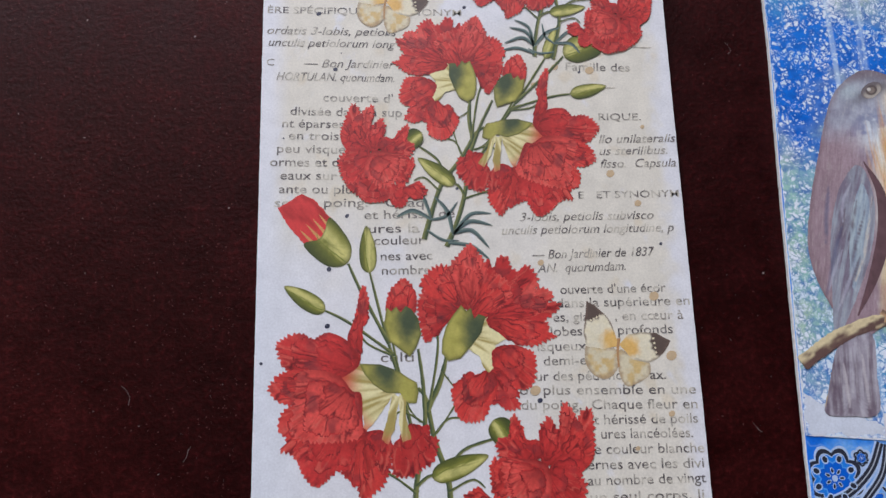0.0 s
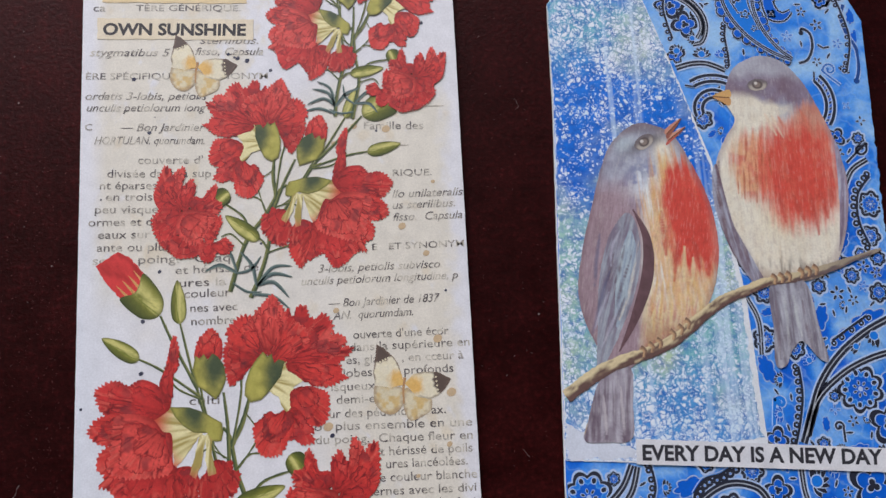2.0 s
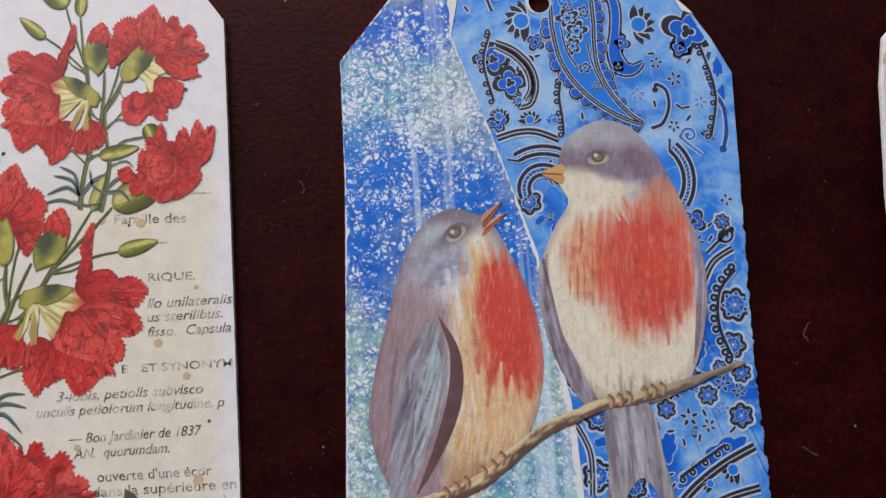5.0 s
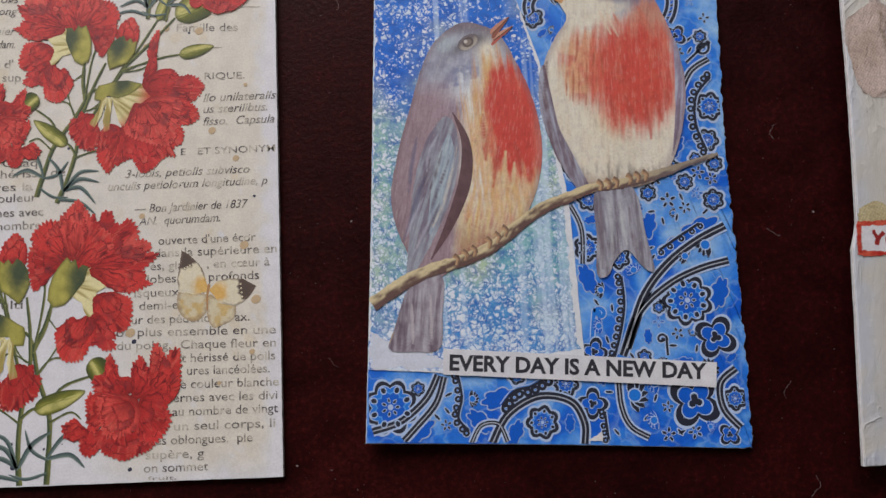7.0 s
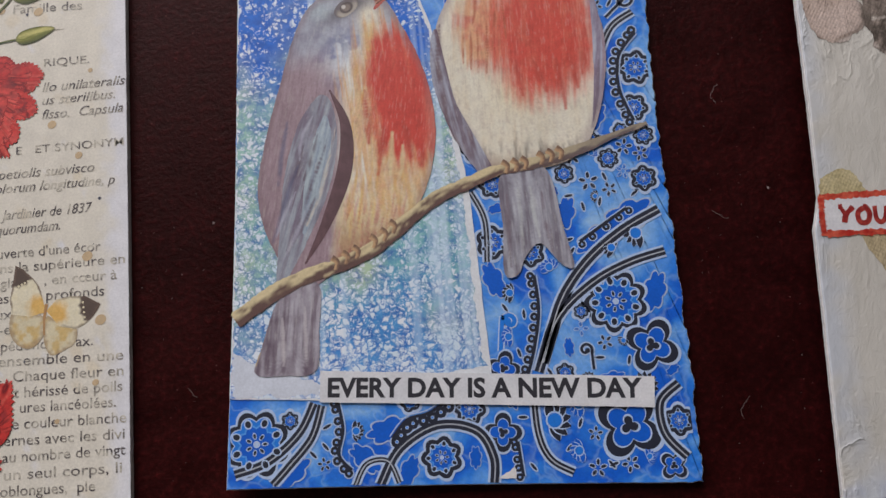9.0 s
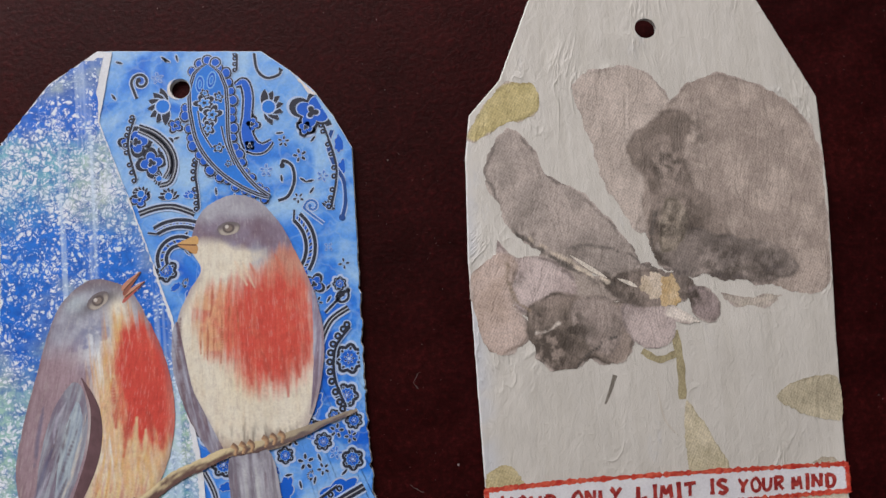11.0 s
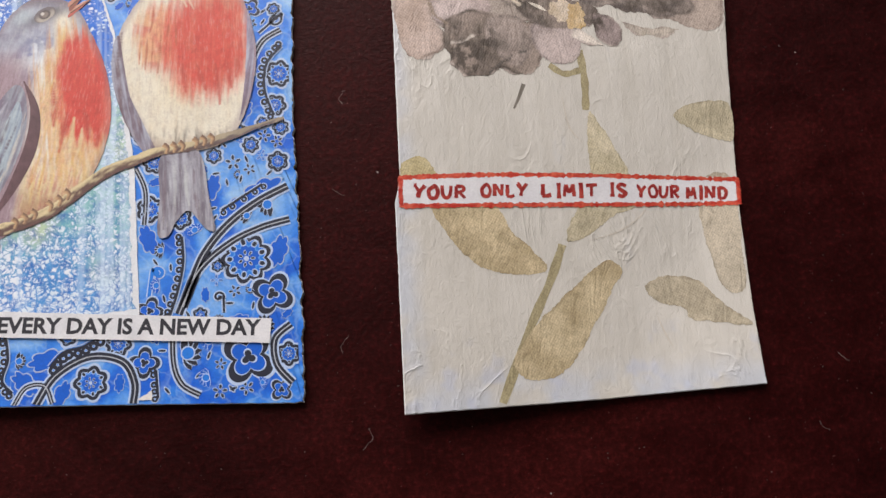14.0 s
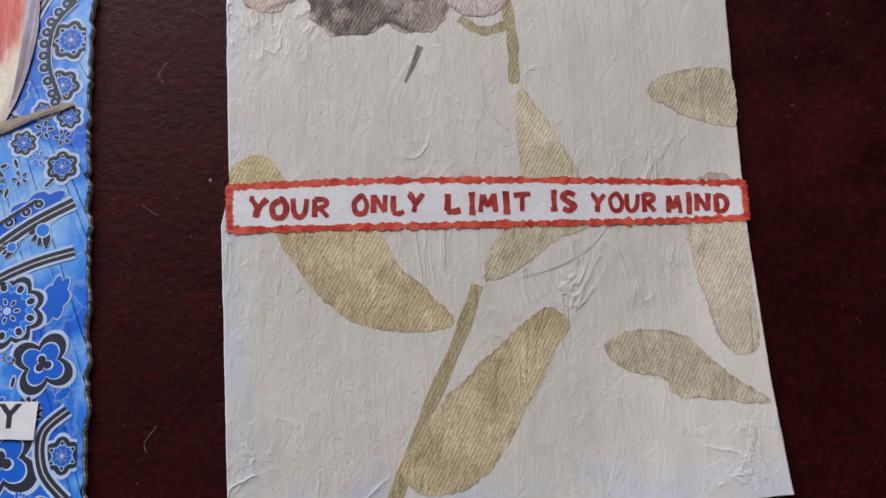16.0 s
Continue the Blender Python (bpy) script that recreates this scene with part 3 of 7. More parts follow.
def lint(x, y, length, bend):
    a = Art(0.03, 0.0)
    p = [(x, y)]
    ang = rnd.uniform(0, 6.28)
    for _ in range(6):
        ang += rnd.uniform(-bend, bend)
        p.append((p[-1][0] + length / 6 * math.cos(ang), p[-1][1] + length / 6 * math.sin(ang)))
    a.ribbon(p, 0.06, np.array([0.2, 0.17, 0.17]), 5)
    tagged(a.thing("lint", None, 0.0, DUST, "thin pale curled lint thread on the dark table"), category="lint", group="lint threads on the table")


for x, y, l, b in ((182, -4, 5, 1.0), (179, 14, 4, 0.9), (177, 44, 3, 0.8), (180, 62, 4, 1.2), (-22, 28, 4, 0.7), (-12, 18, 3, 0.6), (276, 4, 3, 0.8), (270, -9, 3, 0.7), (89, 22, 2.5, 0.8), (92, 96, 3, 0.9)):
    lint(x, y, l, b)


# ---- card with red carnations over an old botany page ----
REDS = [C(214, 64, 58), C(204, 56, 54), C(222, 80, 72), C(190, 50, 48)]
GREEN, OLIVE, DARKG, STEMC = C(150, 150, 52), C(108, 118, 48), C(62, 78, 52), C(84, 98, 84)
CREAM, WHITE = C(219, 213, 196), C(221, 221, 223)


def page_colours(x, y):
    n = fbm(x / 9, y / 9, 4)
    n2 = fbm(x / 3 + 40, y / 3, 4)
    left = smooth(1.5, 6, x) * smooth(38, 32, x - 2 * (n2 - 0.5) * 8) * smooth(42, 66, y + 18 * (n - 0.5)) * smooth(142, 136, y)
    right = smooth(38, 58, x + 8 * (n - 0.5)) * smooth(79, 75, x + 5 * (n2 - 0.5)) * smooth(108, 96, y + 12 * (n - 0.5)) * smooth(-2, 6, y + 6 * (n2 - 0.5))
    mid = smooth(24, 30, x) * smooth(60, 52, x) * smooth(46, 52, y) * smooth(100, 92, y) * 0.8
    k = np.clip(np.maximum(np.maximum(left, right), mid), 0, 1) * smooth(0.22, 0.44, n2 + 0.12)
    col = lerp(WHITE, CREAM, 0.9 * k)
    stain = smooth(0.66, 0.76, fbm(x / 6 + 90, y / 6 + 12, 3))
    col = lerp(col, C(208, 188, 146), 0.3 * stain * k)
    return lerp(col, C(212, 218, 230), 0.5 * smooth(14, 0, x) * smooth(90, 30, y))


T1 = [(0, 0), (80.2, 0.1), (80.2, 127.6), (69.3, 143.2), (11.6, 143.8), (0, 125.6)]
tag_one = tagged(new("gift_tag"), "white clipped-corner card tag with red carnations printed over old text", "tag", "tags on the table")
out1 = roughen(polygon(T1, 0.6), 0.05, 2.0)
HOLE1 = (39.7, 136.2)
plate("card", out1, HOLE1, 2.25, 0.0, TOP - 0.00022, CARD, tag_one)
page = plate("printed_page", out1, HOLE1, 2.2, TOP - 0.0002, TOP - 0.00004, PRINT, tag_one, rings=150, colours=page_colours, edge=0.05)
tagged(page, "cream and white paper with stains")
Z1 = TOP

# lines of the old book: text, left end, middle, width
INKC = C(94, 88, 88)
LINES = [
    ("OMREYA  a.", 20.6, 139.2, 16.0, -2), ("Famille des", 19.7, 130.7, 12.6, -2), ("TÈRE GÉNÉRIQUE.", 11.3, 120.3, 22.5, -2), ("ca", 2.2, 120.6, 2.6, -2),
    ("sterilibus.", 25.0, 112.4, 12.5, -2), ("stygmatibus 5", 1.6, 110.4, 17.0, -2), ("fisso, Capsula", 24.0, 109.9, 14.5, -2), ("ÈRE SPÉCIFIQUE  ET  SYNONYM", 0.9, 105.0, 38.5, -1.8),
    ("ordatis 3-lobis, petiolis", 0.9, 100.6, 25.5, -2), ("unculis petiolorum long", 1.2, 98.0, 25.0, -2), ("C", 0.9, 93.7, 1.5, -2), ("— Bon Jardinier", 8.2, 93.4, 17.8, -2),
    ("HORTULAN. quorumdam.", 2.9, 90.7, 23.0, -2), ("couverte d'", 12.0, 86.1, 13.5, -2), ("divisée dans la sup", 5.7, 83.4, 21.5, -2), ("nt éparses", 4.2, 80.9, 11.8, -2), ("en trois l", 5.5, 78.4, 11.0, -2),
]
LINES += [
    ("peu visque", 3.3, 75.8, 13.0, -2), ("ormes et de", 2.0, 73.1, 14.5, -1.5), ("eaux sur de", 4.0, 70.4, 14.5, -1.5), ("ante ou plus", 3.8, 67.7, 15.0, -1.5), ("so      poing.   Chaq", 3.0, 65.0, 28.0, -1), ("et hérissé de", 19.8, 62.3, 17.0, 0),
    ("ures la", 20.6, 59.6, 9.5, 0), ("couleur", 21.6, 57.3, 9.4, 0), ("nes avec", 22.8, 54.3, 9.6, 0), ("nombre", 23.0, 51.6, 9.0, 0), ("culti", 22.6, 35.6, 6.0, 0),
]
LINES += [
    ("Famille des", 59.6, 91.9, 12.7, -2), ("RIQUE.", 65.3, 81.2, 8.3, -1), ("llo unilateralis", 65.0, 76.6, 15.0, 0), ("us sterilibus.", 65.0, 74.2, 13.2, 0), ("fisso.  Capsula", 65.0, 71.6, 14.6, 0), ("E   ET SYNONYM", 60.4, 65.4, 19.2, 0),
    ("3-lobis, petiolis subvisco", 49.0, 61.3, 25.4, 0), ("unculis petiolorum longitudine, p", 45.5, 58.8, 32.5, 0), ("— Bon Jardinier de 1837", 51.0, 54.0, 23.0, 0.5), ("AN.  quorumdam.", 51.8, 51.4, 16.5, 0.5),
    ("ouverte d'une écor", 55.8, 47.3, 19.6, 0), ("dans la supérieure en", 55.0, 44.8, 24.6, 0), ("es, gla      , en cœur à", 54.2, 42.2, 24.0, 0), ("lobes        profonds", 53.6, 39.6, 22.4, 0), ("isqueux,  nu", 51.0, 36.9, 14.0, 0), ("demi-embrass", 52.0, 34.3, 16.0, 0),
]
LINES += [
    ("sur des pédoncules ax.", 49.4, 31.6, 24.6, -0.5), ("ou plus ensemble en une", 47.4, 29.2, 31.8, -1), ("du poing.  Chaque fleur en", 47.6, 26.6, 31.6, -1), ("t hérissé de poils", 60.4, 23.7, 18.6, -0.5), ("ures lancéolées.", 61.5, 21.2, 16.4, -0.5), ("de couleur blanche", 58.8, 18.6, 20.8, -0.5),
    ("ternes avec les divi", 57.7, 16.0, 21.6, -0.5), ("au nombre de vingt", 58.6, 13.3, 20.8, 0), ("n un seul corps, li", 56.4, 10.5, 22.4, 0), ("res oblongues,  ple", 54.3, 7.9, 20.0, 0), ("supère, g", 53.4, 5.2, 11.4, 0), ("on sommet", 53.0, 2.7, 12.6, 0), ("fruit.", 53.8, 0.75, 5.6, 0)]
for k, (text, x, y, wd, deg) in enumerate(LINES):
    italic = 0.28 if any(s in text for s in ("Bon", "petiol", "quorumdam", "unilat", "steril", "fisso", "stygm", "OMREYA")) else 0.0
    lettering("printed_line", text, x, y, wd, 1.05 if y < 1 else (2.0 if text.isupper() or "SYN" in text or "RIQ" in text else 2.45), page, Z1 + 0.00001, INK, INKC * (0.9 + 0.25 * vn(k * 1.7, 3)), deg, 0.004, italic)
rule = Art()
rule.ribbon([(14.3, 135.3), (25, 134.9), (36.2, 134.6)], 0.22, C(150, 140, 130), 4)
rule.ribbon([(14.3, 134.8), (25, 134.4), (36.2, 134.1)], 0.1, C(150, 140, 130), 4)
rule.ribbon([(61, 96.4), (69, 95.9), (77, 95.7)], 0.16, C(170, 160, 146), 4)
rule.ribbon([(63, 87.5), (66, 87.3), (69, 87.2)], 0.14, C(170, 160, 146), 4)
rule.thing("printed_rule", page, Z1 + 0.00001, INK)

# ink splashes and brown spots
spots = Art(0.0, 0.00005)
r1 = random.Random(4)
for _ in range(46):
    x, y = r1.uniform(3, 77), r1.uniform(2, 140)
    rr = r1.choice((0.12, 0.16, 0.2, 0.3, 0.45))
    spots.dot(x, y, rr, C(74, 76, 90), 9, r1.uniform(0.6, 1), r1.uniform(0, 90))
for x, y, rr in ((17, 10.6, 0.55), (27, 8.3, 0.3), (27.3, 5.4, 0.5), (27.4, 3.8, 0.6), (6, 4, 0.25), (1.2, 35, 0.3), (13, 41.5, 0.5), (50.3, 2.6, 0.45), (51, 27.3, 0.5), (33, 108, 0.5), (35, 107.4, 0.55), (31, 109, 0.4), (40, 105, 0.4), (11, 104, 0.5), (42, 113.5, 0.4)):
    spots.dot(x, y, rr, C(56, 58, 76), 12, 0.85, 30)
for _ in range(16):
    spots.dot(r1.uniform(48, 78), r1.uniform(6, 100), r1.uniform(0.4, 1.1), C(196, 172, 136), 12, 0.85, 30)
spots.thing("ink_splash", page, Z1 + 0.00002, PRINT, "dark ink specks")


SIDE_PETALS = []
SIDE_PETALS.append(([(3.8, 38.4), (5.7, 39.8), (7.4, 40.3), (9.3, 40.0), (10.4, 39.2), (12.4, 40.2), (13.5, 40.3), (15.2, 39.7), (16.7, 38.7), (18.0, 37.0), (18.9, 34.7), (16.9, 32.8), (13.6, 31.7), (9.7, 32.5), (6.4, 33.4), (4.7, 34.9), (4.1, 36.9)], (19.7, 33.2), 1))
SIDE_PETALS.append(([(2.6, 30.5), (3.5, 32.1), (4.8, 33.2), (7.5, 33.8), (9.8, 32.6), (9.7, 30.4), (8.4, 27.2), (5.4, 27.8), (3.8, 28.6)], (13.6, 30.9), 0))
SIDE_PETALS.append(([(4.5, 23.3), (4.9, 26.0), (7.1, 27.6), (9.5, 26.7), (11.0, 23.2), (10.3, 18.4), (8.3, 17.6), (6.7, 19.1), (4.8, 19.8), (5.9, 21.6)], (13.6, 27.5), 0))
SIDE_PETALS.append(([(15.0, 21.5), (19.1, 23.4), (21.0, 20.8), (20.4, 17.6), (18.6, 14.4), (16.7, 14.6), (15.3, 16.6)], (18.0, 23.0), 3))
SIDE_PETALS.append(([(8.1, 17.8), (8.9, 21.0), (12.6, 22.8), (16.1, 22.2), (18.3, 19.8), (18.0, 16.5), (14.8, 15.9), (12.9, 14.3), (11.1, 13.4), (9.2, 15.1)], (15.8, 24.2), 1))
SIDE_PETALS.append(([(7.9, 33.0), (11.4, 33.6), (15.3, 32.4), (17.4, 29.9), (19.1, 29.2), (19.3, 25.2), (18.9, 21.7), (13.7, 20.9), (9.3, 21.3), (6.6, 23.2), (7.3, 27.6)], (18.6, 31.9), 2))
SIDE_PETALS.append(([(24.6, 20.2), (26.2, 21.6), (28.4, 22.8), (30.6, 21.7), (32.6, 21.0), (31.8, 17.3), (30.0, 16.2), (28.3, 14.9), (26.1, 14.7), (24.7, 15.2), (24.2, 17.5)], (26.3, 28.4), 3))
SIDE_PETALS.append(([(19.1, 22.1), (22.4, 22.9), (23.9, 21.3), (24.4, 17.5), (23.4, 14.5), (21.8, 13.2), (20.7, 16.3), (19.7, 19.5)], (24.1, 28.4), 3))
SIDE_PETALS.append(([(18.9, 21.9), (20.2, 21.4), (21.1, 17.6), (23.2, 14.2), (21.3, 12.1), (19.3, 10.9), (18.4, 12.6), (18.6, 16.5), (18.0, 19.6)], (19.1, 23.0), 0))
SIDE_PETALS.append(([(19.7, 48.9), (20.6, 46.3), (20.5, 43.9), (19.4, 41.0), (19.0, 38.1), (19.0, 35.1), (18.0, 36.3), (16.9, 38.1), (16.7, 39.7), (17.7, 42.2), (18.6, 45.7)], (18.6, 34.2), 0))
UPRIGHT_PETALS = []
UPRIGHT_PETALS.append(([(44.2, 36.6), (46.2, 37.4), (49.0, 36.6), (50.5, 35.4), (50.4, 31.4), (49.3, 29.6), (47.3, 29.3), (45.4, 30.1), (43.5, 32.4), (43.0, 34.9)], (41.7, 38.4), 0))
UPRIGHT_PETALS.append(([(41.5, 31.3), (43.3, 33.4), (45.4, 31.5), (46.5, 28.1), (47.5, 26.3), (45.2, 25.7), (43.5, 26.8), (41.9, 26.8), (40.2, 27.9)], (42.5, 36.1), 1))
UPRIGHT_PETALS.append(([(35.2, 29.8), (36.7, 31.3), (38.6, 31.0), (41.3, 32.1), (43.1, 32.3), (43.4, 29.2), (42.2, 26.8), (41.0, 24.5), (39.5, 23.8), (37.3, 23.9), (36.0, 25.3), (35.4, 27.6)], (42.7, 34.9), 0))
UPRIGHT_PETALS.append(([(41.9, 43.3), (46.5, 43.0), (51.1, 42.3), (53.1, 41.2), (53.4, 39.6), (54.6, 38.5), (52.9, 37.9), (50.2, 37.0), (48.0, 37.6), (45.7, 38.7), (43.9, 40.7)], (40.2, 42.5), 0))
UPRIGHT_PETALS.append(([(48.3, 45.4), (51.2, 44.6), (53.5, 43.9), (54.9, 44.9), (55.7, 44.1), (54.0, 42.6), (52.2, 41.5), (49.3, 42.0), (45.3, 42.6), (41.9, 42.8), (44.0, 44.7)], (40.7, 42.5), 1))
UPRIGHT_PETALS.append(([(51.3, 47.7), (53.1, 47.6), (54.3, 46.7), (54.2, 45.4), (52.3, 44.2), (50.6, 43.9), (48.9, 45.1)], (45.4, 44.2), 2))
UPRIGHT_PETALS.append(([(29.6, 46.2), (30.8, 47.9), (32.3, 47.0), (35.1, 45.7), (36.5, 43.7), (34.4, 41.2), (32.7, 39.6), (31.2, 38.1), (30.2, 39.0), (29.6, 42.1), (29.4, 44.4)], (37.9, 43.1), 3))
UPRIGHT_PETALS.append(([(46.3, 51.4), (48.0, 50.7), (49.8, 52.1), (51.6, 50.1), (51.7, 48.3), (50.8, 46.0), (48.9, 44.9), (45.4, 44.3), (43.1, 43.2), (41.3, 42.8), (43.0, 47.2), (44.8, 49.8)], (40.1, 41.9), 1))
UPRIGHT_PETALS.append(([(30.0, 48.9), (31.2, 50.9), (33.2, 52.3), (35.3, 52.1), (37.1, 50.5), (38.2, 45.5), (37.6, 43.4), (33.9, 44.7), (31.4, 46.7)], (39.0, 42.5), 0))
UPRIGHT_PETALS.append(([(42.0, 52.6), (43.2, 53.3), (43.7, 51.4), (44.6, 53.7), (46.4, 53.6), (47.0, 51.6), (48.1, 50.7), (46.9, 47.5), (44.3, 45.2), (41.0, 42.8), (39.4, 42.5), (40.4, 45.4), (41.9, 49.6)], (39.3, 41.9), 3))
UPRIGHT_PETALS.append(([(35.0, 51.5), (37.1, 54.2), (39.5, 56.4), (40.9, 54.8), (42.1, 52.6), (42.5, 49.6), (41.1, 45.2), (39.5, 43.3), (37.9, 44.6), (36.2, 48.8)], (39.0, 41.9), 2))
UPRIGHT_PETALS.append(([(41.5, 48.4), (43.6, 50.2), (45.5, 49.8), (46.7, 47.3), (45.7, 45.4), (42.7, 43.5), (40.5, 42.3), (39.2, 41.9), (38.9, 43.7)], (39.0, 41.9), 0))
HALF_PETALS = []
HALF_PETALS.append(([(23.7, 43.8), (24.2, 47.4), (25.4, 48.9), (26.9, 50.1), (28.6, 48.5), (29.3, 46.2), (28.8, 43.5), (26.5, 43.8)], (26.8, 42.1), 0))
FACE_PETALS = []
FACE_PETALS.append(([(40.7, 10.0), (43.4, 10.9), (44.6, 8.5), (43.9, 6.2), (42.1, 5.3), (40.5, 6.5)], (44.5, 10.6), 1))
FACE_PETALS.append(([(36.9, 11.3), (38.0, 12.1), (39.5, 12.8), (40.7, 11.6), (42.2, 10.2), (41.8, 9.0), (39.0, 8.8), (37.4, 9.1)], (42.8, 10.2), 0))
FACE_PETALS.append(([(43.4, 9.8), (46.1, 10.4), (49.4, 10.2), (52.6, 9.1), (55.5, 8.3), (54.1, 6.1), (51.3, 5.1), (49.1, 4.3), (46.4, 5.2), (44.8, 6.2)], (49.5, 12.7), 3))
FACE_PETALS.append(([(45.2, 21.6), (45.6, 24.5), (46.6, 24.8), (47.6, 23.0), (48.1, 20.8), (49.5, 19.6), (47.0, 17.9), (45.4, 18.5), (43.3, 20.4)], (48.6, 17.0), 0))
FACE_PETALS.append(([(50.7, 20.2), (51.5, 23.5), (52.6, 24.5), (53.7, 22.4), (54.9, 21.6), (55.1, 19.4), (53.3, 16.7), (50.8, 16.2)], (51.3, 15.9), 1))
FACE_PETALS.append(([(54.1, 21.5), (54.4, 24.6), (55.3, 26.9), (56.4, 25.9), (57.3, 24.0), (57.2, 21.0), (56.0, 19.2), (54.3, 19.3)], (54.2, 16.9), 2))
FACE_PETALS.append(([(56.5, 22.1), (58.6, 25.5), (60.3, 25.1), (60.3, 21.1), (60.1, 17.8), (58.6, 15.5), (56.8, 15.3), (55.1, 17.5), (54.4, 20.5)], (53.0, 15.8), 0))
FACE_PETALS.append(([(52.8, 16.9), (56.5, 17.9), (58.4, 15.7), (57.6, 14.1), (58.4, 12.5), (57.7, 10.1), (55.2, 7.4), (52.3, 8.1), (50.9, 11.6)], (50.8, 15.9), 1))
FACE_PETALS.append(([(41.7, 16.9), (43.1, 17.4), (45.0, 16.0), (44.8, 11.5), (42.8, 9.9), (41.8, 11.8)], (46.3, 13.8), 0))
FACE_PETALS.append(([(42.8, 20.4), (45.0, 21.1), (47.1, 20.0), (50.1, 20.5), (51.2, 18.0), (48.8, 16.6), (45.8, 15.5), (43.9, 15.1), (43.2, 18.0)], (49.7, 15.3), 3))
FACE_PETALS.append(([(44.0, 16.9), (47.6, 17.3), (51.7, 16.1), (52.0, 11.3), (49.6, 9.2), (46.0, 8.7), (44.4, 11.5)], (50.2, 15.9), 2))
SIDE_FAN = ([(19.1, 34.5), (15.0, 31.9), (17.4, 29.7), (19.1, 28.7), (19.1, 26.1), (19.6, 24.1), (19.2, 22.0), (21.5, 24.3), (24.7, 28.8), (27.1, 30.1), (23.6, 32.3)], (28.6, 30.4))
SIDE_RAY = ([(24.7, 29.3), (23.5, 24.2), (22.6, 21.2), (23.8, 20.3), (24.9, 22.9), (25.9, 28.6)], (27.1, 31.8))
SIDE_RAY_TWO = ([(25.8, 29.0), (25.8, 24.0), (26.3, 20.7), (27.8, 21.2), (26.9, 25.9), (27.2, 28.6)], (27.1, 31.8))
UPRIGHT_FAN = ([(41.0, 42.8), (44.0, 43.0), (44.3, 40.7), (46.0, 38.8), (47.0, 37.6), (45.1, 37.1), (43.3, 37.3), (45.2, 33.8), (45.5, 31.2), (43.8, 32.7), (42.8, 31.3), (41.3, 33.0), (40.3, 35.5), (38.5, 36.8)], (36.7, 39.6))
UPRIGHT_CALYX = ([(33.8, 38.5), (34.5, 40.8), (35.7, 42.8), (37.4, 44.8), (38.3, 43.7), (39.2, 44.3), (39.7, 42.2), (40.5, 43.1), (41.8, 42.6), (40.9, 39.6), (39.0, 37.2), (36.9, 35.1), (34.8, 34.7), (33.6, 36.2)], (40.4, 39.6))
HALF_CALYX = ([(23.3, 41.7), (23.8, 44.7), (24.6, 43.9), (25.5, 44.8), (26.3, 43.7), (27.3, 44.9), (28.2, 44.4), (29.5, 42.6), (30.0, 39.7), (29.1, 37.4), (27.9, 35.6), (26.3, 36.9), (24.2, 38.5)], (28.0, 42.3))
SIDE_CALYX = ([(18.8, 34.6), (22.5, 34.4), (25.8, 33.1), (27.8, 31.7), (29.1, 31.0), (29.3, 29.2), (28.9, 27.4), (27.1, 27.4), (26.0, 29.2), (23.6, 29.3), (21.4, 30.7), (19.7, 32.7)], (23.6, 34.0))


